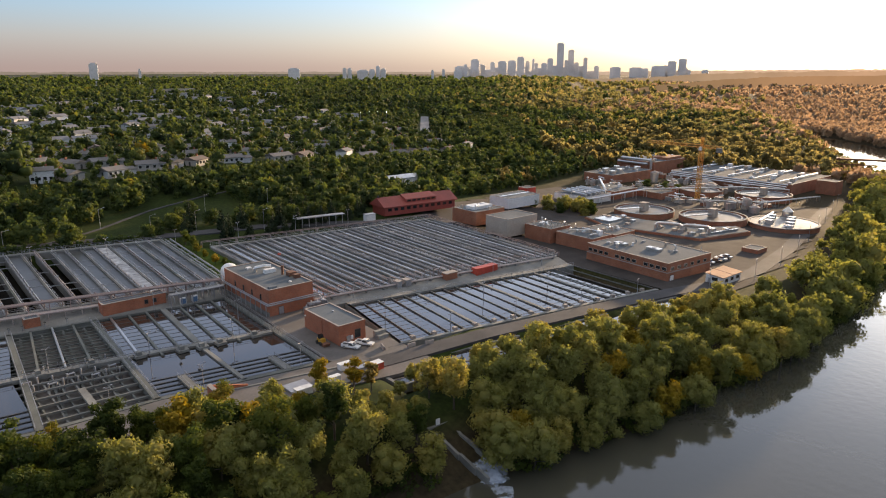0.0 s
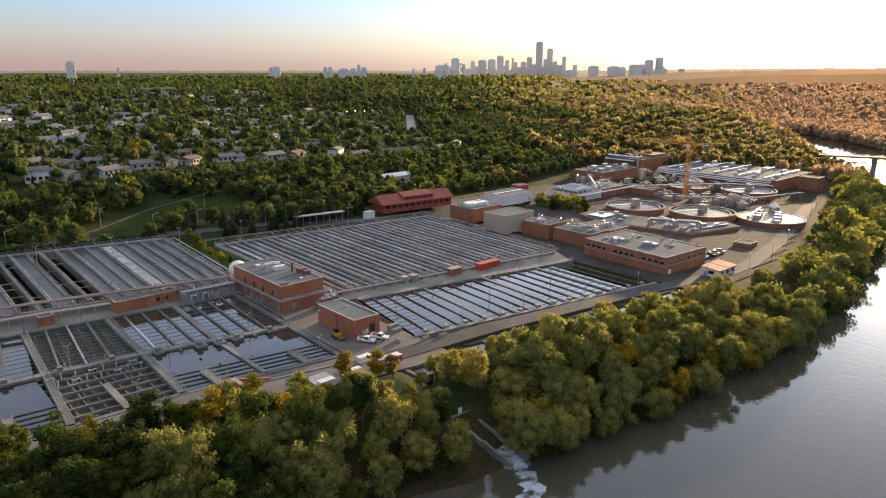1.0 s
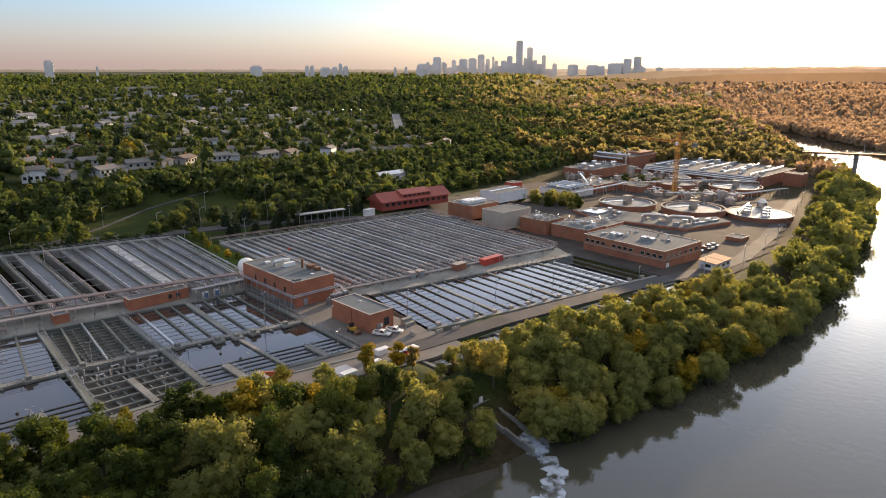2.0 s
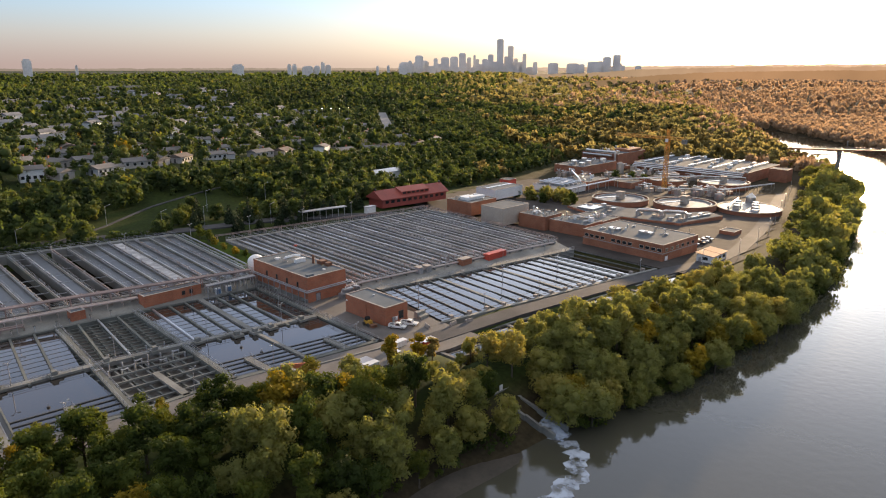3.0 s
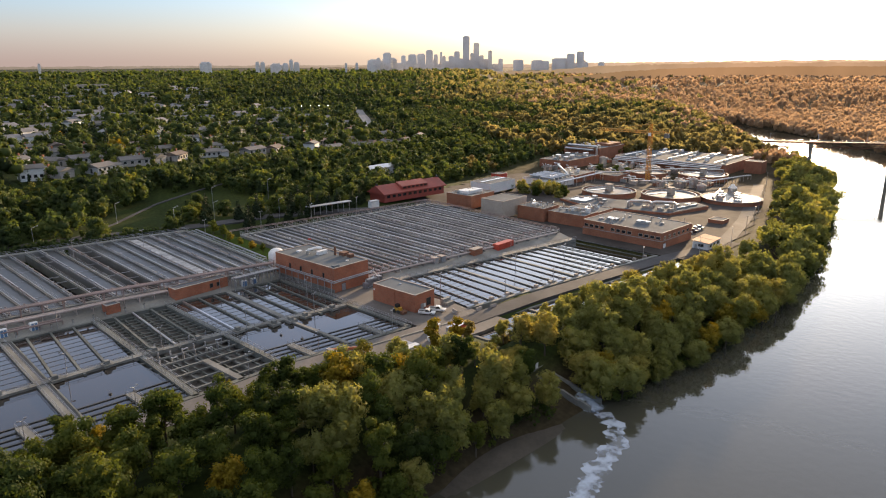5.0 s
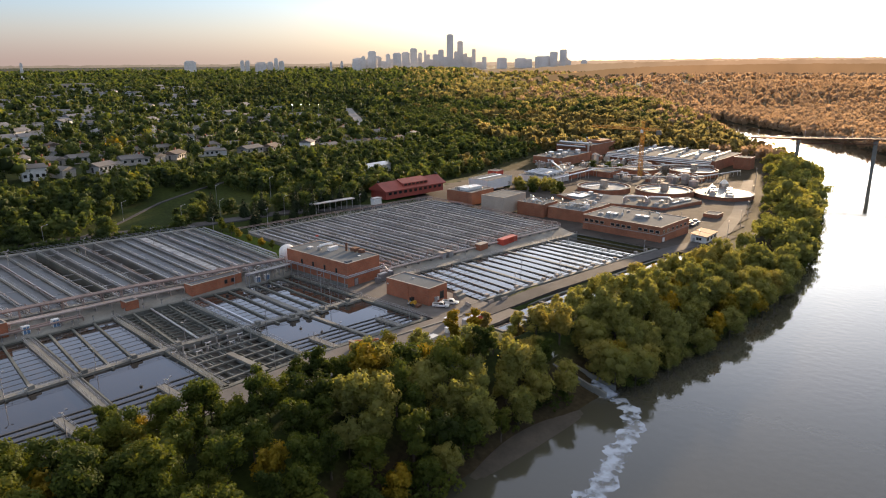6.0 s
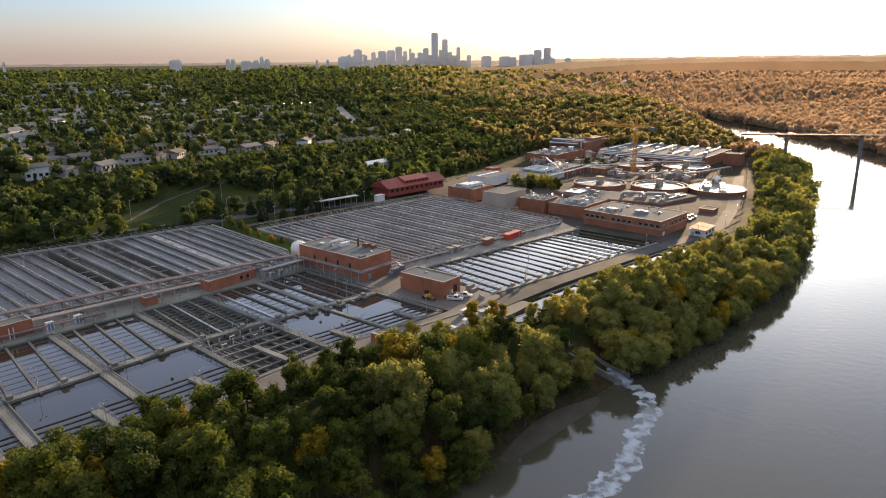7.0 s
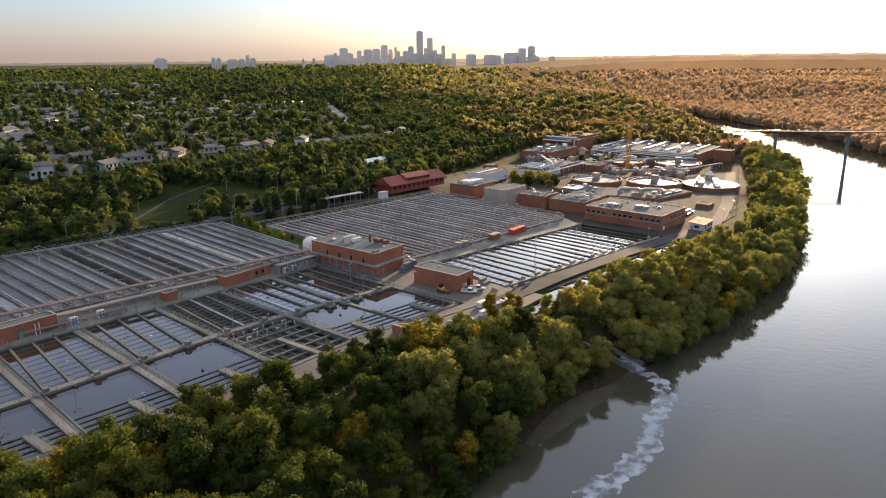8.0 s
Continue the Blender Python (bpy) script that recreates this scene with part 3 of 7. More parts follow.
aeration_tank((-112, 64, 2.0), (4.4, 42, 2.0), (4.6, 98.8, 5.2), (-112, 124, 5.2), 27, fill_one, "concrete aeration tank with long parallel channels, some drained dark")
aeration_tank((20, 15, 0.8), (111, 2, 0.5), (103.5, 65, 5.0), (15, 77.5, 5.0), 30, lambda i: "murk" if i % 5 in (1, 3) else "foam", "wide concrete aeration tank with narrow scum-covered channels")

# ---- second settling basin, beyond the small brick building ----
q = thing("settling_basin", (55, -12, -0.7), "white-reflecting concrete settling basin with dark steel beams", "basin", "settling basins along the front road")
fl, fr, br, bl = (20, -26.5, 0), (111, -40, -1.6), (110, -6, -0.8), (26, 7.5, 0)
Q = lambda s, k, dz=0.0: tuple((fl[i] * (1 - s) + fr[i] * s) * (1 - k) + (bl[i] * (1 - s) + br[i] * s) * k + (dz if i == 2 else 0) for i in range(3))
part("water", Shape().sheet([Q(0, 0, -0.4), Q(0.87, 0, -0.4), Q(0.87, 1, -0.4), Q(0, 1, -0.4)]), "basin", q)
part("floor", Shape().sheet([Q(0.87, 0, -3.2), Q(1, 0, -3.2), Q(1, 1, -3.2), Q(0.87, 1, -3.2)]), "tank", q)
for i in range(20):
    s = i / 19
    wide = i in (0, 5, 10, 15)
    part("beam", Shape().beam(Q(s, 0), Q(s, 1), 0.9 if wide else 0.24, 0.3), "concrete" if wide else ("beam" if i % 2 else "wall"), q)
for i in range(1, 12):
    part("crossbar", Shape().beam(Q(0, i / 12), Q(0.87, i / 12), 0.14, 0.12, -0.32), "beam", q)
part("front_wall", Shape().beam(Q(0, 0), Q(1, 0), 1.2, 3.5, 0.05), "concrete", q)
w = part("back_wall", Shape().beam(Q(0, 1), Q(1, 1), 2.6, 3.5, 0.1), "concrete", q)
railing(Q(0, 1, 0.1), Q(1, 1, 0.1), -1.2, w)
part("side_wall", Shape().beam(Q(0, 0), Q(0, 1), 1.0, 2.0), "concrete", q)
for i in range(14):
    x, y, z = Q((i + 0.6) / 14.5, 0.03)
    part("drive_unit", Shape().box(x - 0.5, x + 0.6, y - 0.5, y + 0.6, z, z + 0.8), "coping", q)

# narrow outlet channel between the road and the trees
ch = thing("outlet_channel", (55, -47, -1), "narrow concrete channel of pale water below the road", "channel")
for i in range(8):
    a, b = i / 8, (i + 1) / 8
    R = lambda s, dy, dz=0.0: (6 + 104 * s, -37.9 - 11.9 * s + dy, -0.3 - 1.6 * s + dz)
    part("water", Shape().sheet([R(a, -7, -0.4), R(b, -7, -0.4), R(b, 2.2, -0.4), R(a, 2.2, -0.4)]), "basin", ch)
    part("beam", Shape().beam(R(a, -7), R(a, 2.4), 0.9, 0.7), "concrete", ch)
    part("crossbar", Shape().beam(R(a, -3.4), R(b, -3.4), 0.35, 0.5, -0.3), "beam", ch)
part("wall", Shape().beam(R(0, 2.5), R(1, 2.5), 0.8, 2.0), "concrete", ch)
part("wall", Shape().beam(R(0, -7), R(1, -7), 0.7, 2.0), "concrete", ch)


# ---- paved ground and roads ----
def paving(name, pts, material, label, category, thick=0.6):
    n = len(pts)
    g = Shape().add([(x, y, z - thick) for x, y, z in pts] + pts, [tuple(range(n))[::-1], tuple(range(n, 2 * n))] + [(i, (i + 1) % n, n + (i + 1) % n, n + i) for i in range(n)])
    return tagged(new(name, mesh_of(name, g, material)), label, category, kind="structure")


def ribbon(name, pts, width, material, label, category, lift=0.06, thick=0.5):
    """A strip of road that follows its middle line."""
    g, vs = Shape(), []
    for i, p in enumerate(pts):
        a, b = Vector(pts[max(0, i - 1)]), Vector(pts[min(len(pts) - 1, i + 1)])
        s = Vector((-(b - a).y, (b - a).x, 0)).normalized() * (width / 2)
        p = Vector(p) + Vector((0, 0, lift))
        vs.append([p - s, p + s, p + s - Vector((0, 0, thick)), p - s - Vector((0, 0, thick))])
    for a, b in zip(vs, vs[1:]):
        g.add([*a, *b], [(0, 4, 5, 1), (1, 5, 6, 2), (3, 7, 4, 0), (2, 6, 7, 3)])
    return tagged(new(name, mesh_of(name, g, material)), label, category, kind="structure")


def draped(name, inside, box, cell, lift, material, label, category):
    """Paving that follows the plant's level, cut to the cells that lie inside."""
    xs, ys = np.arange(box[0], box[1] + 0.1, cell), np.arange(box[2], box[3] + 0.1, cell)
    X, Y = np.meshgrid(xs, ys)
    Z = deck(X, Y) + lift
    n = len(xs)
    idx = (np.arange(len(ys) - 1)[:, None] * n + np.arange(n - 1)[None, :]).ravel()
    cx, cy = X.ravel()[idx] + cell / 2, Y.ravel()[idx] + cell / 2
    idx = idx[inside(cx, cy)]
    top = np.stack([X, Y, Z], -1).reshape(-1, 3)
    return tagged(new(name, fast_mesh(name, top, np.stack([idx, idx + 1, idx + n + 1, idx + n], 1), material)), label, category, kind="structure")


paving("pavement", [(0.7, -25.5, 0), (20, -27.3, 0), (20, 9, 0), (27, 9, 0), (21, 14, 0), (17, 40, 0), (3, 40, 0), (2, 9, 0), (0.7, 2, 0)], "deck", "worn grey concrete plaza between the buildings", "plaza", 6.0)
paving("pavement", [(-8, -37.5, -0.02), (9, -40.5, -0.02), (20, -40.6, -0.02), (20, -27.3, -0.02), (0.7, -25.5, -0.02), (-1, -25.2, -0.02), (-36, -19.4, -0.02), (-57, -18.8, -0.02), (-88, -15.3, -0.02), (-112, -10.5, -0.02), (-112, -17, -0.02), (-60, -27, -0.02)], "deck", "concrete apron in front of the basins", "apron", 6.0)
paving("pavement", [(-118, 47.6, 0.05), (-88, 45.6, 0.05), (-47, 41.6, 0.05), (-29, 39.6, 0.05), (-12, 36.1, 0.05), (3.4, 36, 0.05), (3.6, 41, 0.8), (-47, 52, 1.6), (-118, 64.5, 1.6)], "concrete", "concrete service deck in front of the aeration tank", "deck", 6.0)
paving("pavement", [(20, 9, 0.02), (110, -5, -0.8), (111, 1, 0.4), (21, 14, 0.6)], "concrete", "concrete service strip between basin and tank", "deck", 6.0)
ROAD = [(8, -32.6), (40, -35.4), (75, -39.4), (112, -44.6), (135, -49.4), (158, -49), (200, -41), (250, -28), (310, -12), (380, 10)]
ribbon("road", [(x, y, float(deck(x, y))) for x, y in ROAD], 5.8, "road", "grey service road along the river side of the plant", "road", 0.12, 6.0)
draped("yard", lambda x, y: in_plant(x, y) & (x > 112) & (y < 118), (112, 388, -56, 124), 4.0, 0.02, "asphalt", "dusty paved yard round the far clarifiers", "yard")
BACK_ROAD = [(-150, 150), (-60, 126), (-20, 114), (12, 102.5), (45, 96), (75, 86), (110, 73), (135, 62)]
ribbon("road", [(x, y, float(deck(x, y)) + 0.1) for x, y in BACK_ROAD], 7.0, "road", "access road behind the aeration tanks", "road", 0.25, 1.5)

# grass verge between the two tanks
paving("verge", [(5.0, 41.2, 0.5), (17.6, 41.2, 0.5), (14.4, 77.5, 4.4), (12.6, 79, 4.6), (5.2, 96.5, 4.6)], "lawn", "grassy verge between the two aeration tanks", "verge", 8.0)


# ---- brick buildings ----
def flat_building(name, x0, x1, y0, y1, z, h, wall, label, category="building", group="plant buildings"):
    """Walls with a raised parapet, a recessed roof and a pale coping."""
    t = thing(name, ((x0 + x1) / 2, (y0 + y1) / 2, z), label, category, group)
    w = 0.35
    for nm, b in (("wall", (x0, x1, y0, y0 + w)), ("wall", (x0, x1, y1 - w, y1)), ("wall", (x0, x0 + w, y0 + w, y1 - w)), ("wall", (x1 - w, x1, y0 + w, y1 - w))):
        part(nm, Shape().box(*b, z - 1.5, z + h), wall, t)
    part("roof", Shape().box(x0 + w, x1 - w, y0 + w, y1 - w, z + h - 0.45, z + h - 0.07), "roof", t)
    g = Shape()
    for b in ((x0 - 0.06, x1 + 0.06, y0 - 0.06, y0 + w + 0.05), (x0 - 0.06, x1 + 0.06, y1 - w - 0.05, y1 + 0.06), (x0 - 0.06, x0 + w + 0.05, y0 + w, y1 - w), (x1 - w - 0.05, x1 + 0.06, y0 + w, y1 - w)):
        g.box(*b, z + h, z + h + 0.1)
    part("coping", g, "coping", t)
    return t


sb = flat_building("pump_house", 7.2, 15.0, -18.3, -1.6, 0, 5.0, "brick", "small orange brick pump house with a flat grey roof")
mb = flat_building("blower_building", 3.8, 17.4, 11.5, 40.5, 0, 7.5, "brick", "orange brick blower building with rooftop fans and a pipe walkway")
bb = flat_building("control_building", 122, 146, -38, -3, -2.4, 6.6, "brick_far", "long brown brick building with a row of narrow windows")

# ---- red-roofed barn ----
bn = thing("workshop", (114, 90, 5), "long low workshop with a red metal gable roof", "building", "plant buildings")
M4 = Matrix.Translation((96, 86, 4.6)) @ Matrix.Rotation(radians(-6), 4, "Z")
g = Shape().box(0, 37, 0, 11, -1, 3.2)
g.v = [tuple(M4 @ Vector(p)) for p in g.v]
part("wall", g, "barn_red", bn)
g = Shape().add([(-1, -1, 3.0), (38, -1, 3.0), (38, 5.5, 6.4), (-1, 5.5, 6.4), (-1, 12, 3.0), (38, 12, 3.0), (-1, -1, 2.7), (38, -1, 2.7), (38, 12, 2.7), (-1, 12, 2.7)],
                [(0, 1, 2, 3), (3, 2, 5, 4), (6, 7, 1, 0), (8, 9, 4, 5), (0, 3, 4, 9, 6), (7, 8, 5, 2, 1), (9, 8, 7, 6)])
g.v = [tuple(M4 @ Vector(p)) for p in g.v]
barn_roof = part("roof", g, "barn_red", bn)
g = Shape().hexa([(11, 0.6, 3.9), (27, 0.6, 3.9), (27, 5.4, 6.2), (11, 5.4, 6.2)], [(11, 0.6, 5.3), (27, 0.6, 5.3), (27, 5.4, 6.9), (11, 5.4, 6.9)])
g.v = [tuple(M4 @ Vector(p)) for p in g.v]
dormer = part("dormer", g, "barn_red", barn_roof)
for i in range(6):
    g = Shape().box(11.8 + i * 2.55, 13.6 + i * 2.55, 0.5, 0.62, 4.2, 5.0)
    g.v = [tuple(M4 @ Vector(p)) for p in g.v]
    part("window", g, "glass", bn)
for i in range(11):
    g = Shape().box(1.6 + i * 3.2, 3.4 + i * 3.2, -0.08, 0.04, 0.9, 2.2)
    g.v = [tuple(M4 @ Vector(p)) for p in g.v]
    part("window", g, "glass", bn)
for k in (-0.4, 36.9):
    g = Shape().box(k, k + 0.5, 5.0, 6.0, 6.3, 7.2)
    g.v = [tuple(M4 @ Vector(p)) for p in g.v]
    part("roof_vent", g, "dark", bn)


# ---- trees ----
def leaf_cloud(rng, clumps, count, size, sunward=0.3):
    """Small leaf faces scattered over and inside the surfaces of overlapping clumps, turned partly to the sun."""
    c = np.array(clumps)
    vol = c[:, 3] ** 2
    pick = rng.choice(len(c), count, p=vol / vol.sum())
    d = rng.normal(size=(count, 3))
    d /= np.linalg.norm(d, axis=1)[:, None]
    r = c[pick, 3] * (0.58 + 0.62 * rng.random(count) ** 0.7)
    pos = c[pick, :3] + d * r[:, None] * np.array([1, 1, 0.85])
    nrm = d * (1 - sunward) + np.array(SUN_WAY) * sunward + rng.normal(size=(count, 3)) * 0.42 * (1 - 0.5 * sunward)
    nrm /= np.linalg.norm(nrm, axis=1)[:, None]
    a = np.cross(nrm, rng.normal(size=(count, 3)))
    a /= np.linalg.norm(a, axis=1)[:, None]
    b = np.cross(nrm, a)
    s = size * (0.55 + 0.8 * rng.random(count))[:, None]
    k = 0.62
    v = np.stack([pos - a * s, pos - b * s * k, pos + a * s, pos + b * s * k], 1).reshape(-1, 3)
    return v, np.arange(4 * count).reshape(-1, 4)


def lump_cloud(rng, clumps, shrink=0.85):
    """Uneven rounded masses of foliage that fill the inside of a crown."""
    v0 = np.array([(x, y, z) for x in (-1, 0, 1) for y in (-1, 0, 1) for z in (-1, 0, 1) if (x, y, z) != (0, 0, 0)], float)
    at = {tuple(p): i for i, p in enumerate(v0.astype(int))}
    quads = []
    for axis in range(3):
        for side in (-1, 1):
            for a in (-1, 0):
                for b in (-1, 0):
                    corners = [(a, b), (a + 1, b), (a + 1, b + 1), (a, b + 1)]
                    if side < 0:
                        corners.reverse()
                    quads.append([at[tuple(int(k) for k in np.insert(np.array(c), axis, side))] if axis != 1 else at[(c[1], side, c[0])] for c in corners])
    unit = v0 / np.linalg.norm(v0, axis=1)[:, None]
    V, F = [], []
    for i, (x, y, z, r) in enumerate(clumps):
        turn, size = rng.random() * 6.28, r * shrink * (0.8 + 0.4 * rng.random((26, 1)))
        p = unit * size * np.array([1, 1, 0.85])
        c, s = math.cos(turn), math.sin(turn)
        V.append(np.stack([p[:, 0] * c - p[:, 1] * s + x, p[:, 0] * s + p[:, 1] * c + y, p[:, 2] + z], 1))
        F.append(np.array(quads) + 26 * i)
    return np.concatenate(V), np.concatenate(F)


def crown_of(rng, clumps, core, leaves, size, shrink, sunward=0.3):
    """Foliage masses with loose leaves over them."""
    v, f = leaf_cloud(rng, clumps, leaves, size, sunward)
    if core:
        w, q = lump_cloud(rng, core, shrink)
        v, f = np.concatenate([v, w]), np.concatenate([f, q + len(v)])
    return v, f


def broadleaf_clumps(rng, height, width):
    out = []
    n = int(16 + 7 * rng.random())
    for i in range(n):
        z = height * (0.36 + 0.56 * (i + rng.random()) / n)
        k = 1 - abs((z / height - 0.58) / 0.55) ** 2 * 0.75
        a, r = rng.random() * 6.283 + i * 2.4, width * 0.5 * k * (0.35 + 0.5 * rng.random())
        out.append((r * math.cos(a), r * math.sin(a), z, width * (0.12 + 0.11 * rng.random())))
    out.append((0, 0, height * 0.62, width * 0.3))
    return out


def trunk_shape(rng, height, width):
    g = Shape().tube((0, 0, -1.0), (0, 0, height * 0.35), height * 0.022, 8, height * 0.016)
    g.tube((0, 0, height * 0.35), (rng.normal() * 0.4, rng.normal() * 0.4, height * 0.8), height * 0.016, 7, height * 0.006)
    for i in range(6 if width > 5 else 0):
        a, z = i * 1.05 + rng.random(), height * (0.25 + 0.06 * i)
        g.tube((0, 0, z), (math.cos(a) * width * 0.36, math.sin(a) * width * 0.36, z + height * 0.2), height * 0.009, 5, height * 0.004)
    return g


def tree_kind(name, seed, height, width, leaves, size, material, label, conifer=False):
    rng = np.random.default_rng(seed)
    t = thing(name, (0, 0, -500), label, "tree")
    if conifer:
        clumps = []
        for i in range(13):
            z = height * (0.12 + 0.86 * i / 13)
            r = width * 0.5 * (1 - z / height) + 0.25
            for j in range(max(2, int(5 * (1 - z / height)) + 1)):
                a = j * 2.1 + i
                clumps.append((r * 0.6 * math.cos(a), r * 0.6 * math.sin(a), z, r * 0.5 + 0.15))
        g = Shape().tube((0, 0, -1), (0, 0, height * 0.95), height * 0.018, 7, 0.03)
    else:
        clumps = broadleaf_clumps(rng, height, width)
        g = trunk_shape(rng, height, width)
    tr = new("trunk", mesh_of("trunk", g, "bark"))
    v, f = crown_of(rng, clumps, [] if conifer else clumps, leaves, size, 0.62)
    cr = new("crown", fast_mesh("crown", v, f, material))
    tr.parent = cr.parent = t
    return t


LABEL = "tall leafy riverside tree with a dense rounded olive-green crown"
KINDS = [tree_kind("riverside_tree", 10 + i, h, w, 3200, 0.30, "leaves", LABEL) for i, (h, w) in enumerate([(13, 9.0), (12.5, 8.5), (15, 8.5), (15.5, 6.8), (12.5, 10.5)])]
KINDS += [tree_kind("riverside_tree", 31, 11, 8.5, 1700, 0.4, "autumn", "riverside tree with a rounded crown turned autumn yellow")]
OLIVE = [tree_kind("riverside_tree", 50 + i, h, w, 3200, 0.30, "gold", "tall riverside tree with an olive-gold crown lightened for haze") for i, (h, w) in enumerate([(12.5, 9.5), (11, 10.5), (14, 9.5)])]
MEADOW = [tree_kind("meadow_tree", 81 + i, h, w, 2200, 0.33, "shade", "full green tree standing on the meadow") for i, (h, w) in enumerate([(11.5, 9.0), (12.5, 8.0)])]
POPLAR = [tree_kind("poplar", 71, 9.5, 3.8, 1500, 0.26, "autumn", "slender pale-yellow poplar beside the chamber roof"), tree_kind("poplar", 72, 7.5, 3.2, 1300, 0.25, "dusk", "slender olive poplar beside the chamber roof")]
SPRUCE = [tree_kind("spruce", 41 + i, h, w, 900, 0.38, "needles", "dark slender spruce tree", True) for i, (h, w) in enumerate([(11, 4.6), (8.5, 4.2)])]


def plant(kind, x, y, scale, turn, sink=0.3):
    m = Matrix.Translation((x, y, ground_at(x, y) - sink)) @ Matrix.Rotation(turn, 4, "Z")
    kind.scale = (scale, scale, scale)
    return copy_thing(kind, m)


rng = np.random.default_rng(5)
TREE_FRONT = [(-140, -15), (-112, -19), (-60, -28.5), (-30, -37), (-8, -45), (9, -48), (22, -48.5), (60, -53.5), (100, -59), (112, -64), (135, -66), (158, -60), (200, -51), (250, -38), (310, -22), (390, 2)]
spots = []
for _ in range(12000):
    x, y = rng.uniform(-140, 120), rng.uniform(-92, -15)
    if y > line(TREE_FRONT, x) or (1.0 < x < 8.0 and y < -57.5) or (-4 < x < 1.0 and y < -66):
        continue
    d = float(river_distance(np.array([x]), np.array([y]))[0])
    if d < (4.5 if -45 < x < -12 else (2.5 if x < 1 else (-0.8 if x > 9 else 0.8))):
        continue
    gap = 4.75
    if any((x - a) ** 2 + (y - b) ** 2 < gap * gap for a, b in spots):
        continue
    spots.append((x, y))
for x, y in spots:
    # lightened olive crowns grow commoner along x, imitating the glare
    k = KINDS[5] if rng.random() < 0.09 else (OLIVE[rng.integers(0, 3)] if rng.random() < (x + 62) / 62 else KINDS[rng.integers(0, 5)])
    d = float(river_distance(np.array([x]), np.array([y]))[0])
    road_side = line(TREE_FRONT, x) - y
    size = (0.62 + 0.34 * rng.random()) * (0.8 if d < 6 and x < 5 else 1.0) * min(1.0, 0.4 + 0.022 * road_side if -14 < x < 3 else (0.56 if x > 4 else 0.66) + 0.036 * road_side)
    plant(k, x, y, size, rng.random() * 6.28)
STRIP = [(x, y) for x, y in zip(rng.uniform(115, 385, 2200), rng.uniform(-92, 5, 2200))]
STRIP = [(x, y) for x, y in STRIP if y < line(TREE_FRONT, x) and river_distance(np.array([x]), np.array([y]))[0] > 0.8]
kept = []
for x, y in STRIP:
    if all((x - a) ** 2 + (y - b) ** 2 > 5.0 ** 2 for a, b in kept):
        kept.append((x, y))
for x, y, k, z in [(24, 87, 0, 0.8), (33, 85, 1, 0.9), (40, 84, 1, 0.8), (47, 84, 0, 0.75), (53, 87, 1, 0.9), (5, 95, 0, 0.9), (20, 110, 0, 1.1), (61, 104, 0, 1.0), (70, 108, 1, 1.1), (36, 98, 0, 1.05), (29, 101, 1, 1.0), (73, 92, 0, 0.9), (50, 94, 0, 0.95), (90, 95, 1, 0.9), (56, 90, 0, 0.85), (62, 92, 1, 0.95), (67, 90, 0, 0.8), (80, 90, 1, 0.9), (86, 92, 0, 0.8), (44, 88, 1, 0.9), (28, 92, 0, 0.9), (16, 104, 1, 1.0), (12, -49, 0, 0.55), (15, -50, 1, 0.6), (19, -50, 0, 0.5)]:
    plant(SPRUCE[k], x, y, z, x)
for x, y, z in [(-22, 113, 1.0), (6, 108, 0.75), (14, 113, 0.8), (10, 118, 0.6), (22, 126, 0.7), (28, 131, 0.8), (-48, 122, 0.9), (-56, 126, 0.85), (-66, 128, 0.8), (8, 91, 0.5), (2, 104, 0.7), (-30, 120, 0.45), (30, 113, 0.8), (20, 119, 0.75), (75, 104, 0.7), (92, 103, 0.9), (105, 106, 0.8), (38, 104, 0.9), (48, 101, 0.95), (58, 98, 0.9), (66, 96, 1.0), (78, 96, 0.9), (85, 99, 1.0), (55, 107, 1.0), (44, 110, 0.9), (-12, 112, 0.3), (-45, 124, 0.35), (-85, 130, 0.4), (-25, 118, 0.3), (-70, 124, 0.3), (-100, 136, 0.4), (281, 78, 0.75), (287, 70, 0.7), (291, 64, 0.6),  (-60, 128, 0.7), (-75, 134, 0.6), (212, 66, 0.55)]:
    plant(MEADOW[int(x) % 2], x, y, z, x, 3.4 * z)


for i, (x, y, z) in enumerate([(180, 77, 0.6), (184, 70, 0.7), (188, 64, 0.75), (192, 58, 0.8), (196, 52, 0.7), (188, 74, 0.65), (194, 66, 0.75), (199, 60, 0.8), (184, 62, 0.6), (204, 66, 0.65), (190, 52, 0.5), (200, 72, 0.6)]):
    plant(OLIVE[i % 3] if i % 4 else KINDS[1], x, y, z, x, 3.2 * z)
for x, y, k, z in [(-12.2, -42.6, 0, 1.15), (-4.6, -43.0, 0, 0.95), (-1.0, -44.0, 1, 1.0), (10.5, -46.0, 1, 0.9)]:
    plant(POPLAR[k], x, y, z, x)


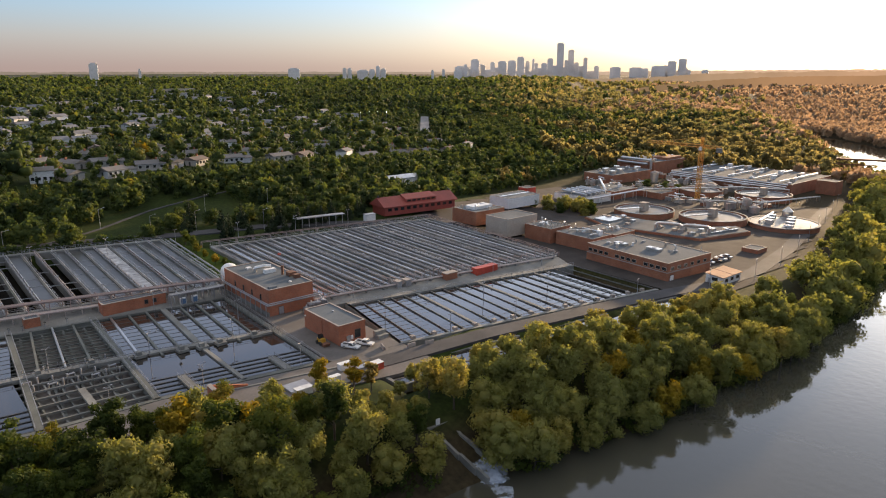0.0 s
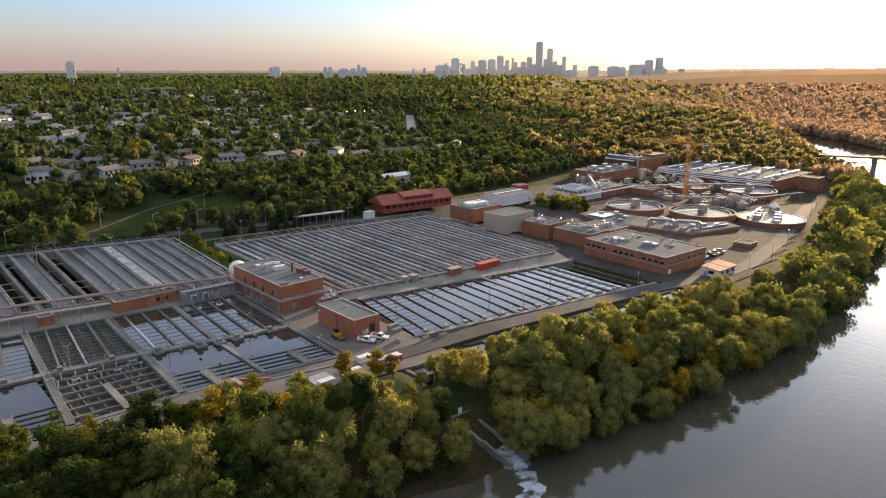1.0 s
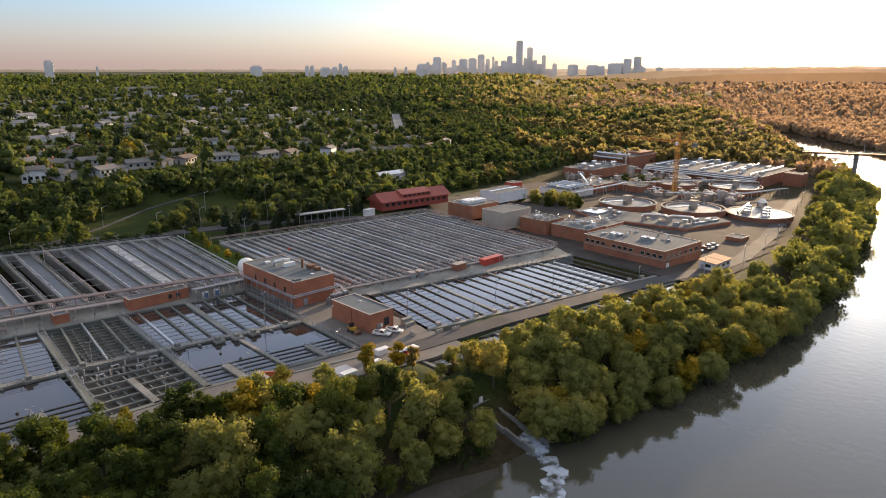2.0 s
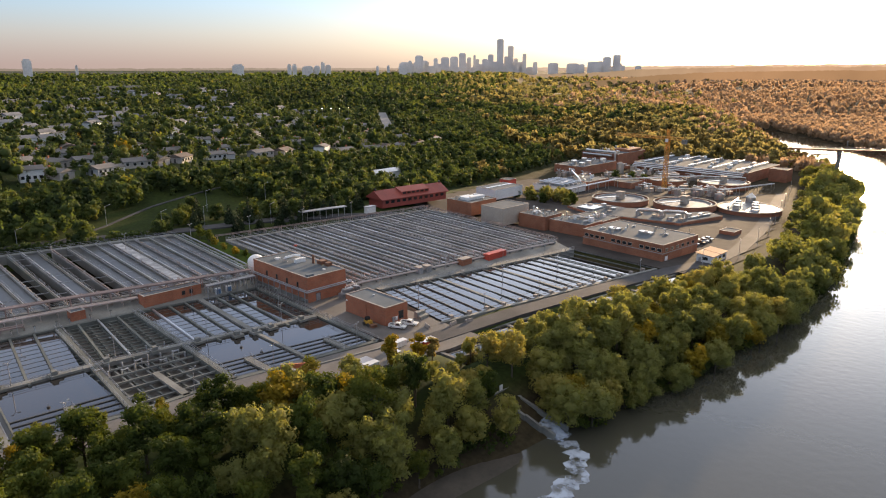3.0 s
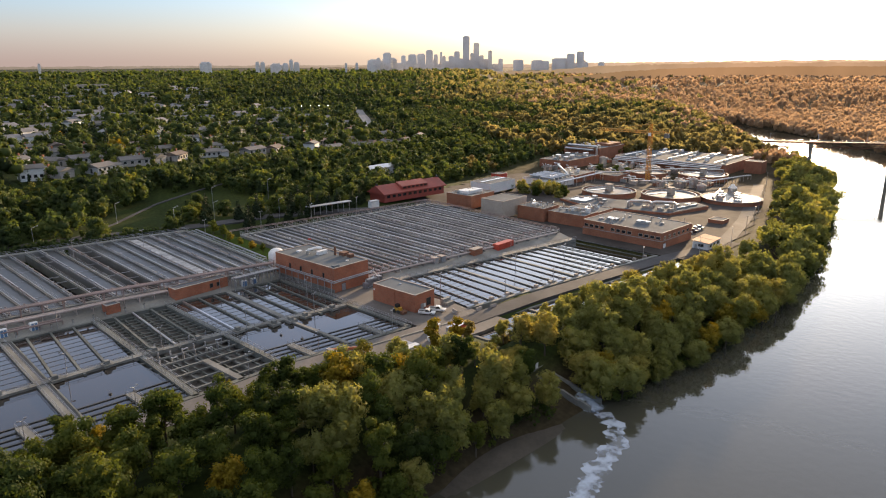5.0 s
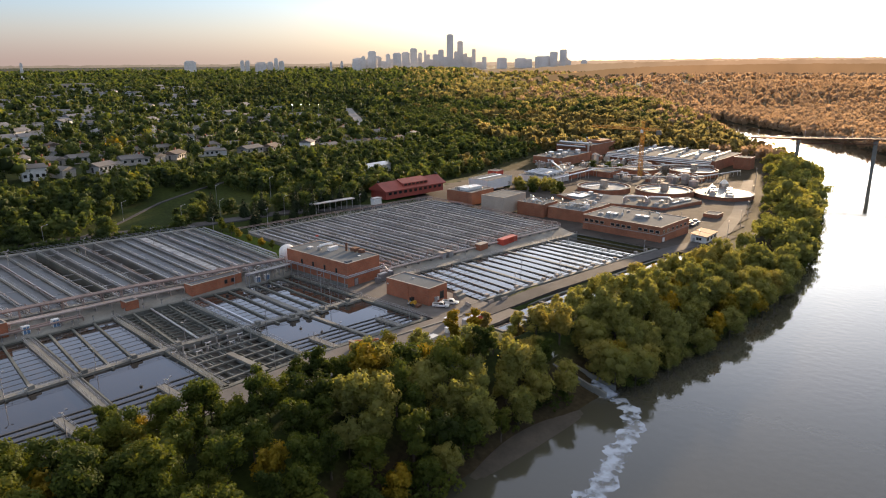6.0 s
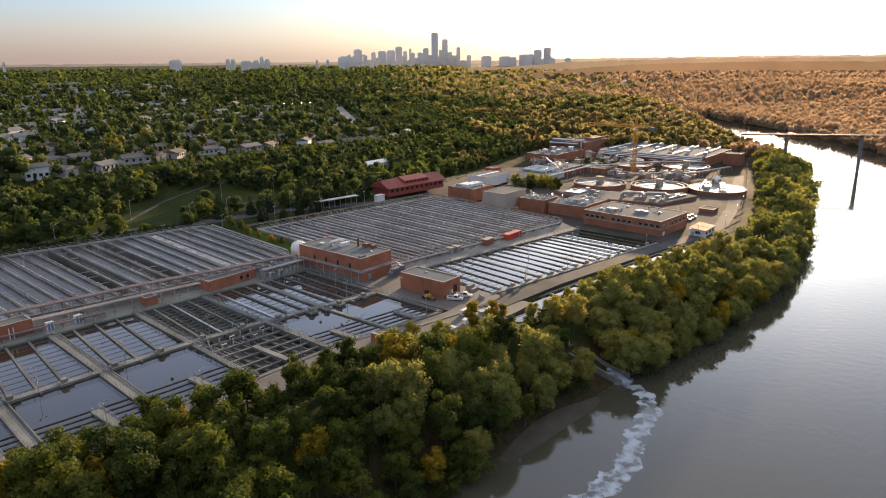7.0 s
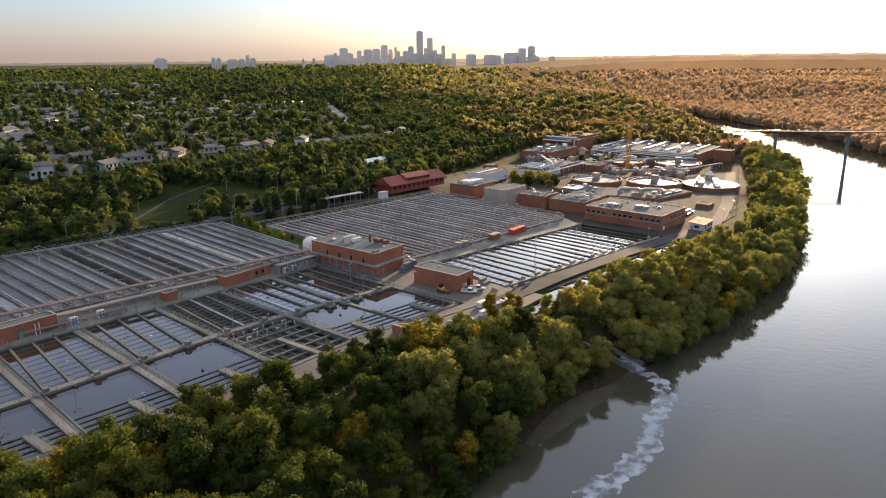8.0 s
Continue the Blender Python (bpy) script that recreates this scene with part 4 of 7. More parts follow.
def woods(name, spots, heights, leaves, size, material, label, seed, core=0, sunward=0.3, vary=0.85, wide=0.8, sink=0.12):
    """A stretch of far woodland, one mesh of leaf clumps and stems."""
    rng = np.random.default_rng(seed)
    V, F, k = [], [], 0
    base = [broadleaf_clumps(rng, 1.0, wide) for _ in range(8)] if material != "needles" else [[(0, 0, z, 0.16 * (1.1 - z)) for z in np.linspace(0.1, 0.97, 9)] for _ in range(2)]
    mass = lambda c: [(x, y, z, r * 1.1) for x, y, z, r in sorted(c, key=lambda k: -k[3])[:core]]
    forms = [crown_of(rng, c, mass(c), leaves, size, 0.82, sunward) for c in base]
    X, Y = np.array([s[0] for s in spots]), np.array([s[1] for s in spots])
    Z = ground(X, Y)
    for x, y, z in zip(X, Y, Z):
        v, f = forms[rng.integers(0, len(forms))]
        h = (heights(x, y) if callable(heights) else heights) * (0.97 - 0.5 * vary + vary * rng.random() ** 1.5)
        a = rng.random() * 6.28
        c, s = math.cos(a), math.sin(a)
        p = v * h
        V.append(np.stack([p[:, 0] * c - p[:, 1] * s + x, p[:, 0] * s + p[:, 1] * c + y, p[:, 2] + z - sink * h], 1))
        F.append(f + k)
        k += len(v)
    ob = new(name, fast_mesh(name, np.concatenate(V), np.concatenate(F), material))
    return tagged(ob, label, "woods", kind="stuff")


def scatter(rng, inside, box, gap):
    """Trees on a jittered grid, kept where inside() holds."""
    X, Y = np.meshgrid(np.arange(box[0], box[1], gap), np.arange(box[2], box[3], gap))
    X, Y = (X + rng.uniform(-0.45, 0.45, X.shape) * gap).ravel(), (Y + rng.uniform(-0.45, 0.45, Y.shape) * gap).ravel()
    keep = inside(X, Y)
    return list(zip(X[keep], Y[keep]))


def dry(x, y, margin=4):
    return river_distance(x, y) > margin


def belt_inside(x, y):
    near = line([(-200, 160), (-60, 126), (-34, 119), (-24, 126), (-10, 136), (6, 146), (26, 156), (45, 152), (62, 130), (75, 116), (100, 106), (140, 106), (190, 117), (330, 146), (388, 80), (420, 30), (460, 5)], x)
    far = line([(-200, 190), (0, 194), (90, 204), (250, 250), (420, 420), (520, 480)], x)
    return (near < y) & (y < far) & dry(x, y) & (x < 520) & ~glade(x, y) & ~opened(x, y)


def glade(x, y):
    """A mown clearing in the valley woods."""
    u = (x - 300) * 0.60 - (y - 215) * 0.80
    v = (x - 300) * 0.80 + (y - 215) * 0.60
    return (np.abs(u) < 46 + 6 * np.sin(v * 0.2)) & (np.abs(v - 4 * np.sin(u * 0.12)) < 20) & (np.abs(v + 3) > 3 + 5 * np.sin(u * 0.09))


def opened(x, y):
    """Ground kept free of trees: a street that climbs the slope and the yard of a shed."""
    t = np.clip(((x - 314) * 138 + (y - 329) * 172) / (138 ** 2 + 172 ** 2), 0, 1)
    return (np.hypot(x - 314 - 138 * t, y - 329 - 172 * t) < 8) | (np.hypot(x - 150, y - 148) < 13) | ((x > 300) & (x < 372) & (y > 935) & (y < 1004))


# bearings towards the sun, where the belt gets its haze-paled leaves
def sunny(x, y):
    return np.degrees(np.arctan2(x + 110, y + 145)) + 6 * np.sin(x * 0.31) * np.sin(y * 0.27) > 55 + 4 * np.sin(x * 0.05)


r1 = np.random.default_rng(21)
hedge = lambda x, y: (x < 2) & (y > 101.6 - 0.216 * (x - 4.6)) & (y < 105.2 - 0.216 * (x - 4.6) + 0.8 * np.sin(x * 0.3))
woods("hedge", scatter(r1, hedge, (-112, 2, 98, 132), 1.9), 3.0, 70, 0.10, "shade", "rough green hedge behind the aeration tank", 19, 4, 0.3, 0.85, 0.9, 0.3)
thicket = lambda x, y: (river_distance(x, y) > -0.4) & (river_distance(x, y) < 9) & (y < 0) & ~across(x, y) & ~((x > -46) & (x < 0) & (river_distance(x, y) < 4.5)) & ~((x > -5) & (x < 9))
woods("riverside_thicket", scatter(r1, thicket, (-150, 385, -95, 0), 2.4), 4.2, 90, 0.085, "leaves", "low leafy thicket along the water's edge", 12)
# bank woods use the glare-lightened olive leaves
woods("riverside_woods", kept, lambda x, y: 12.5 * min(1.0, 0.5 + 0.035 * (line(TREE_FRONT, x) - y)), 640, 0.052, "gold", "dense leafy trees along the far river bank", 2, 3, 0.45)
woods("golden_woods", scatter(r1, lambda x, y: belt_inside(x, y) & sunny(x, y), (150, 520, -10, 480), 7.0), 9.5, 190, 0.075, "dusk", "haze-paled olive woods behind the plant", 13, 5, 0.6)
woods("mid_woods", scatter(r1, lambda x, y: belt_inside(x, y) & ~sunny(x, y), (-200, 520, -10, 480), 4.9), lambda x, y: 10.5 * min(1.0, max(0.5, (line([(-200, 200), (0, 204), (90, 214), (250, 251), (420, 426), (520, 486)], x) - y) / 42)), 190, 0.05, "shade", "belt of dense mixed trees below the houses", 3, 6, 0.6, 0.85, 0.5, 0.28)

for x, y, z, size in [(9.4, 70, 3.2, 0.3), (10.6, 64, 2.6, 0.34), (12.2, 60, 2.2, 0.28), (9.0, 76, 3.8, 0.36), (10.2, 82, 4.3, 0.42), (9.8, 88, 4.4, 0.5)]:
    k = KINDS[5] if y == 64 else KINDS[1]
    k.scale = (size, size, size)
    copy_thing(k, Matrix.Translation((x, y, z - 1.2 * size)) @ Matrix.Rotation(x, 4, "Z"))


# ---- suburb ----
# concrete made pale and warm; the haze before the skyline is in it
M["tower"] = surface("hazed_tower_concrete", (0.74, 0.70, 0.67), (0.62, 0.58, 0.56), rough=0.5, coarse=0.02, fine=0.3)
M["siding"] = surface("pale_siding", (0.46, 0.46, 0.47), (0.37, 0.37, 0.38))
M["siding_tan"] = surface("tan_siding", (0.43, 0.40, 0.37), (0.34, 0.31, 0.285))
M["shingle"] = surface("grey_shingle", (0.17, 0.16, 0.16), (0.11, 0.105, 0.1), fine=2.5)
M["shingle_pale"] = surface("pale_shingle", (0.20, 0.20, 0.215), (0.13, 0.13, 0.14), fine=2.5)
M["shingle_brown"] = surface("brown_shingle", (0.15, 0.11, 0.09), (0.1, 0.08, 0.07), fine=2.5)


def house_kind(w, d, h, wing, wall, roof, label):
    t = thing("house", (0, 0, 0), label, "house", "suburban houses")
    part("wall", Shape().box(-w / 2, w / 2, -d / 2, d / 2, -2, h), wall, t)

    def gable(x0, x1, y0, y1, z, rise, e=0.5):
        x0, x1, y0, y1, m = x0 - e, x1 + e, y0 - e, y1 + e, (y0 + y1) / 2
        return Shape().add([(x0, y0, z), (x1, y0, z), (x1, m, z + rise), (x0, m, z + rise), (x0, y1, z), (x1, y1, z), (x0, y0, z - 0.2), (x1, y0, z - 0.2), (x1, y1, z - 0.2), (x0, y1, z - 0.2)],
                           [(0, 1, 2, 3), (3, 2, 5, 4), (6, 7, 1, 0), (8, 9, 4, 5), (0, 3, 4, 9, 6), (7, 8, 5, 2, 1), (9, 8, 7, 6)])
    r = part("roof", gable(-w / 2, w / 2, -d / 2, d / 2, h, d * 0.2), roof, t)
    part("chimney", Shape().box(w * 0.2, w * 0.2 + 0.7, 0.4, 1.2, h, h + d * 0.2 + 0.9), "brick_far", r)
    if wing:
        part("garage", Shape().box(w / 2, w / 2 + 4.5, -d / 2, d / 2 - 2, -2, h - 0.6), wall, t)
        part("garage_roof", gable(w / 2 + 0.3, w / 2 + 4.5, -d / 2, d / 2 - 2, h - 0.6, d * 0.15, 0.3), roof, t)
    for i in range(4):
        x = -w / 2 + (i + 0.5) * w / 4
        wi = part("window", Shape().box(x - 0.65, x + 0.65, -d / 2 - 0.05, -d / 2 + 0.05, 0.9, 2.2), "glass", t)
        part("frame", Shape().box(x - 0.75, x + 0.75, -d / 2 - 0.03, -d / 2 + 0.02, 0.8, 2.3), "white", wi)
    part("door", Shape().box(-w / 2 - 0.05, -w / 2 + 0.05, -0.5, 0.5, 0, 2.1), "dark", t)
    return t


HOUSES = [
    house_kind(10.5, 7.2, 2.8, True, "siding", "shingle", "low pale-sided house with a grey shingle roof and garage"),
    house_kind(10, 7.4, 2.9, False, "siding_tan", "shingle_brown", "tan-sided bungalow with a brown shingle roof"),
    house_kind(9, 7, 4.8, False, "white", "shingle", "white two-storey house with a grey gable roof"),
    house_kind(12.5, 7.4, 2.8, False, "siding_tan", "shingle", "long tan bungalow with a grey gable roof"),
]


def far_house_kind(w, d, h, wall, roof, label):
    """A house seen from afar: walls, a gable roof and one dark window band."""
    t = thing("house", (0, 0, 0), label, "house", "suburban houses")
    part("wall", Shape().box(-w / 2, w / 2, -d / 2, d / 2, -2, h), wall, t)
    e, m = 0.5, d * 0.22
    x0, x1, y0, y1 = -w / 2 - e, w / 2 + e, -d / 2 - e, d / 2 + e
    part("roof", Shape().add([(x0, y0, h), (x1, y0, h), (x1, 0, h + m), (x0, 0, h + m), (x0, y1, h), (x1, y1, h)], [(0, 1, 2, 3), (3, 2, 5, 4), (0, 3, 4), (1, 5, 2), (1, 0, 4, 5)]), roof, t)
    part("window", Shape().box(-w * 0.3, w * 0.3, -d / 2 - 0.05, -d / 2 + 0.05, 0.9, 2.1), "glass", t)
    return t


FAR_HOUSES = [
    far_house_kind(12, 8, 3.4, "siding", "shingle", "pale house with a grey gable roof among the far trees"),
    far_house_kind(13, 8.5, 5.0, "white", "shingle_pale", "white two-storey house among the far trees"),
    far_house_kind(14, 8, 3.2, "siding_tan", "shingle_pale", "tan bungalow with a pale roof among the far trees"),
]
rh = np.random.default_rng(77)
lots = []
for row in range(17):
    for i in range(36):
        x = -130 + i * 16.5 + rh.uniform(-4, 4) + row * 6
        y = 203 + 0.16 * max(x, 0) + row * 33 + (row // 2) * 9 + rh.uniform(-6, 6)
        if x > 290 + row * 10 or x < -130 + row * 14 or rh.random() < 0.12 + row * 0.028:
            continue
        lots.append((x, y))
        k = HOUSES[rh.integers(0, 4)] if row < 4 else FAR_HOUSES[rh.integers(0, 3)]
        k.scale = (1.08,) * 3
        copy_thing(k, Matrix.Translation((x, y, ground_at(x, y) + 0.2)) @ Matrix.Rotation(radians(8 + rh.uniform(-28, 28) + (90 if rh.random() < 0.25 else 0)), 4, "Z"))
lot_grid = {}
for x, y in lots:
    lot_grid.setdefault((int(x // 12), int(y // 12)), []).append((x, y))


def by_house(x, y, r=7.5):
    c = (int(x // 12), int(y // 12))
    return any((x - a) ** 2 + (y - b) ** 2 < r * r for i in (-1, 0, 1) for j in (-1, 0, 1) for a, b in lot_grid.get((c[0] + i, c[1] + j), ()))


def clear_of_houses(x, y, r):
    return np.array([not by_house(a, b, r) for a, b in zip(x, y)])


def suburb(x, y):
    return (y > 194 + 0.2 * np.maximum(x, 0)) & (y < 860) & (x < 330 + 0.45 * np.maximum(y - 200, 0)) & ~glade(x, y) & ~opened(x, y)


def hash01(x, y):
    """A number between 0 and 1 that is fixed for each spot."""
    v = np.sin(x * 12.9898 + y * 78.233) * 43758.5453
    return v - np.floor(v)


def wedge(x, y):
    b = np.degrees(np.arctan2(x + 110, y + 145))
    return (b > -8) & (b < 97)


def beyond(x, y):
    return wedge(x, y) & dry(x, y, 3) & ~belt_inside(x, y) & ~suburb(x, y) & ~glade(x, y) & ~opened(x, y) & ((y > 400) | (x > 400) | across(x, y) | (y > 194 + 0.2 * np.maximum(x, 0)))


away = lambda x, y: np.hypot(x + 110, y + 145)


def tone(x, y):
    """The kind of wood: 0 deep green inland, 1 olive, 2 russet on the valley side towards the sun, with straggling
    edges; 1 and 2 are paled to imitate haze.
    """
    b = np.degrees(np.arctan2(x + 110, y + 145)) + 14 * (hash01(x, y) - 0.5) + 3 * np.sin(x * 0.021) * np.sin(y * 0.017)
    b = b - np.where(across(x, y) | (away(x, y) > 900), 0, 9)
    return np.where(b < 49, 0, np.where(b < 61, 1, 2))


# second and third leaf colours carry painted haze
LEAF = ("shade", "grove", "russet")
KIND_OF = ("dense mixed", "olive-green", "haze-paled russet")
gardens = scatter(r1, lambda x, y: suburb(x, y) & clear_of_houses(x, y, 6.6) & (hash01(x * 1.7, y) > 0.12), (-170, 640, 195, 860), 8.7)
garden_height = lambda x, y: 7.8 + 5.0 * (hash01(y, x) > 0.85)
woods("suburb_trees", [p for p in gardens if p[1] < 400], garden_height, 230, 0.056, "shade", "leafy street and garden trees among the houses", 4, 6, 0.4)
woods("suburb_trees", [p for p in gardens if p[1] >= 400], garden_height, 60, 0.10, "shade", "leafy garden trees among the farther houses", 24, 4, 0.4)
woods("suburb_spruces", scatter(r1, lambda x, y: suburb(x, y) & clear_of_houses(x, y, 5.0) & (np.sin(x * 12.9) > 0.0), (-170, 640, 195, 860), 17), 12.5, 110, 0.06, "needles", "dark garden spruces among the houses", 5)
woods("suburb_yellow_trees", scatter(r1, lambda x, y: suburb(x, y) & clear_of_houses(x, y, 5.5) & (hash01(x, y) > 0.55), (-170, 500, 195, 560), 46), 8.5, 150, 0.09, "autumn", "yellowing garden trees among the houses", 25, 5)
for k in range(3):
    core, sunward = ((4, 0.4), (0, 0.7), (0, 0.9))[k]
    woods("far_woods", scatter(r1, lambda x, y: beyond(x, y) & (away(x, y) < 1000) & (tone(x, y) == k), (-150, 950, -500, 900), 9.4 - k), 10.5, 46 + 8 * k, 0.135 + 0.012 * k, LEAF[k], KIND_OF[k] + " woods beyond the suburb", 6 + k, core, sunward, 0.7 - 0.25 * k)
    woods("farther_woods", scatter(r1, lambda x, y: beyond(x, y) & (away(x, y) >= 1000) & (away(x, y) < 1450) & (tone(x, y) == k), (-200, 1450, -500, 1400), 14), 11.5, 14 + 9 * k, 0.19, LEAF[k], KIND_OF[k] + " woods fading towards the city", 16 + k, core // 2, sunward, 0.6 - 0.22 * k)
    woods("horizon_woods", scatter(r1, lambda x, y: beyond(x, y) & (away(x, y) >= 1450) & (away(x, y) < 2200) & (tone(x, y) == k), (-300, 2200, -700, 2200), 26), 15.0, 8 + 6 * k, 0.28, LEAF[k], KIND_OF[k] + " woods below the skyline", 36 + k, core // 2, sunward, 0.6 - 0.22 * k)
woods("ridge_spruces", scatter(r1, lambda x, y: beyond(x, y) & (away(x, y) > 560) & (away(x, y) < 1000) & (hash01(x, y) > 0.55) & (tone(x, y) < 2) & (np.sin(x * 0.02) * np.sin(y * 0.017) > 0.1), (100, 900, 100, 900), 11), 15.0, 60, 0.07, "needles", "dark spruces along the valley's rim", 55)


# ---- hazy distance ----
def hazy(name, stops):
    """Far hills as a plain backdrop: their haze is painted as emission, warmer towards the sun. Stops: bearing in
    degrees, colour.
    """
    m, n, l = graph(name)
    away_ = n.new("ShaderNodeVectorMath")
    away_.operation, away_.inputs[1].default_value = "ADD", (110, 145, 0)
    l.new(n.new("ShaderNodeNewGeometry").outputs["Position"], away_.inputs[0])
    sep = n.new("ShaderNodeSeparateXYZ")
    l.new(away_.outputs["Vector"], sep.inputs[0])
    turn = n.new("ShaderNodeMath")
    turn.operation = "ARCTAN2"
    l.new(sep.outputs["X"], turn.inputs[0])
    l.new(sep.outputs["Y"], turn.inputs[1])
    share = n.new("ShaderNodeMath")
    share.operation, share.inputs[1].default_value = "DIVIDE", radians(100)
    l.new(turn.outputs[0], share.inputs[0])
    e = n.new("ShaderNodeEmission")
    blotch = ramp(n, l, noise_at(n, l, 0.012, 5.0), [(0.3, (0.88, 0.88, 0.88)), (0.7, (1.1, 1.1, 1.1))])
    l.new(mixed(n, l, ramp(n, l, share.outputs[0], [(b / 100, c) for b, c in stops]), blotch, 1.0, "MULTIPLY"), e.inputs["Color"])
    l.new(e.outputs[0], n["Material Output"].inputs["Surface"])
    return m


def ridge(radius, tops, material, rough, seed):
    """A long line of hills at one distance, with an uneven wooded crest."""
    g, last = Shape(), None
    for k in range(1100):
        b = -10 + 109 * k / 1099
        a = radians(b)
        z = float(line(tops, b)) + rough * (noise.noise((b * 0.9, seed, 0)) + 0.6 * noise.noise((b * 4.1, seed, 2)) + 0.5 * noise.noise((b * 17.0, seed, 5)))
        p = (-110 + radius * math.sin(a), -145 + radius * math.cos(a))
        now = ((*p, -10.0), (*p, z))
        if last:
            g.sheet([last[0], now[0], now[1], last[1]])
        last = now
    return tagged(new("backdrop", mesh_of("backdrop", g, material)), "hazy wooded hills on the horizon", "hills", kind="structure")


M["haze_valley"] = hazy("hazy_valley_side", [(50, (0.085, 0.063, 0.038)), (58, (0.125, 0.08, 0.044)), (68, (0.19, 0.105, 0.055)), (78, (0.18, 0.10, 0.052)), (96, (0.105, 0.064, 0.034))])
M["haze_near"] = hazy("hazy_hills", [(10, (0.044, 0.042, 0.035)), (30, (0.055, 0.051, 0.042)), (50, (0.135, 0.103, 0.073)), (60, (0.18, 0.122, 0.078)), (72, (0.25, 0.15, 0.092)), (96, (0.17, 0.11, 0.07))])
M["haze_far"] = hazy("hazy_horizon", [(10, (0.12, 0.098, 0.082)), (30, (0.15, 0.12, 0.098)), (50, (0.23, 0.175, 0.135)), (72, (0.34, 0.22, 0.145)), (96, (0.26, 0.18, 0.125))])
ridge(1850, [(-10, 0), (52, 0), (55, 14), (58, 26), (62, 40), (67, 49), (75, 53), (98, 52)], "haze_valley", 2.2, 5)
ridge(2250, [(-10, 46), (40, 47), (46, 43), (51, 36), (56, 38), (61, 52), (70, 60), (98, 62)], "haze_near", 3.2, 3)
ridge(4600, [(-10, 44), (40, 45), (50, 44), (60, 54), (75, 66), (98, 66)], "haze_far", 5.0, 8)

# ---- skyline ----
DOWNTOWN_NORTH = [(1160, 1242, 21, 63), (1184, 1239, 10, 76), (1254, 1278, 22, 90), (1319, 1318, 16, 75), (1412, 1372, 13, 84), (1504, 1423, 26, 88), (1592, 1468, 26, 91), (1678, 1511, 23, 104), (1745, 1542, 14, 90), (1801, 1567, 8, 99), (1831, 1580, 12, 85), (1909, 1612, 21, 86), (1969, 1636, 21, 103)]
DOWNTOWN_SOUTH = [(2072, 1676, 26, 162), (2114, 1681, 13, 98), (2146, 1684, 23, 138), (2183, 1687, 18, 90), (2245, 1691, 16, 109), (2321, 1693, 19, 77), (2452, 1695, 44, 73), (2594, 1690, 55, 71), (2750, 1680, 59, 79), (2844, 1671, 37, 100), (2893, 1648, 34, 110), (2908, 1623, 18, 61), (2943, 1562, 29, 61)]
OUTLYING = [(296, 1300, 15, 76), (379, 1298, 5, 65), (684, 1240, 24, 67), (821, 1253, 9, 67), (836, 1255, 10, 67), (874, 1257, 26, 63), (901, 1258, 14, 64), (918, 1258, 9, 72), (934, 1259, 13, 66), (1083, 1252, 6, 63), (1116, 1248, 7, 64)]
rd = np.random.default_rng(31)
zs = ground_at(335, 990)
sc = flat_building("school", 303, 368, 980, 998, zs, 8.0, "tan", "long flat-roofed tan school among the far trees", "school", "far buildings")
for i in range(9):
    part("window", Shape().box(306 + i * 6.8, 310 + i * 6.8, 979.9, 980.05, zs + 2.4, zs + 5.4), "glass", sc)
BLOCKS = []
for k in np.sort(rd.uniform(0, 24, 46)):
    a, b = (DOWNTOWN_NORTH + DOWNTOWN_SOUTH)[int(k)], (DOWNTOWN_NORTH + DOWNTOWN_SOUTH)[int(k) + 1]
    f = k - int(k)
    BLOCKS.append((a[0] + (b[0] - a[0]) * f + 30, a[1] + (b[1] - a[1]) * f + 30, rd.uniform(14, 40), 56 + 26 * rd.random() ** 2))
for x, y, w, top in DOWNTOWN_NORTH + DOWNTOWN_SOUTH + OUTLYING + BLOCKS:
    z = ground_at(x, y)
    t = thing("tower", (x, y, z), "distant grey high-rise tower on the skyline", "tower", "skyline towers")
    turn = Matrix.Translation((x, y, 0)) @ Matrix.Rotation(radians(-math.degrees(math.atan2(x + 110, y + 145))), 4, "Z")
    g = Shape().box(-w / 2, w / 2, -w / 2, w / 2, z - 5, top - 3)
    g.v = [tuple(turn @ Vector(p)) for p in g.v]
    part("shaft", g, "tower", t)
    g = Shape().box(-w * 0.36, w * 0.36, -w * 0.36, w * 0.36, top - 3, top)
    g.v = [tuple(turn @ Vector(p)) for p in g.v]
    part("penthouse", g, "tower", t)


# ---- fittings of the brick buildings ----
def wall_opening(parent, name, x0, x1, y0, y1, z0, z1, material, frame_material="coping"):
    """A pane or door leaf set proud of a wall, with a thin frame round it."""
    w = part(name, Shape().box(x0, x1, y0, y1, z0, z1), material, parent)
    e = 0.12
    dx, dy = (e, -0.02) if x1 - x0 > y1 - y0 else (-0.02, e)
    part("frame", Shape().box(x0 - dx, x1 + dx, y0 - dy, y1 + dy, z0 - e, z1 + e), frame_material, w)
    return w


wall_opening(sb, "door", 11.9, 13.4, -18.38, -18.25, 1.0, 3.0, "glass", "dark")
part("meter_box", Shape().box(9.4, 10.3, -18.7, -18.3, 0.4, 2.0), "steel", sb)
part("meter_box", Shape().box(10.6, 11.2, -18.6, -18.3, 0.9, 1.9), "white", sb)
part("downpipe", Shape().tube((7.1, -10.5, 0), (7.1, -10.5, 4.6), 0.1), "brick", sb)
part("light", Shape().box(6.95, 7.2, -2.5, -2.0, 3.3, 3.6), "white", sb)
part("roof_vent", Shape().disc(12, -8, 0.35, 4.6, 5.2, 10), "steel", sb)

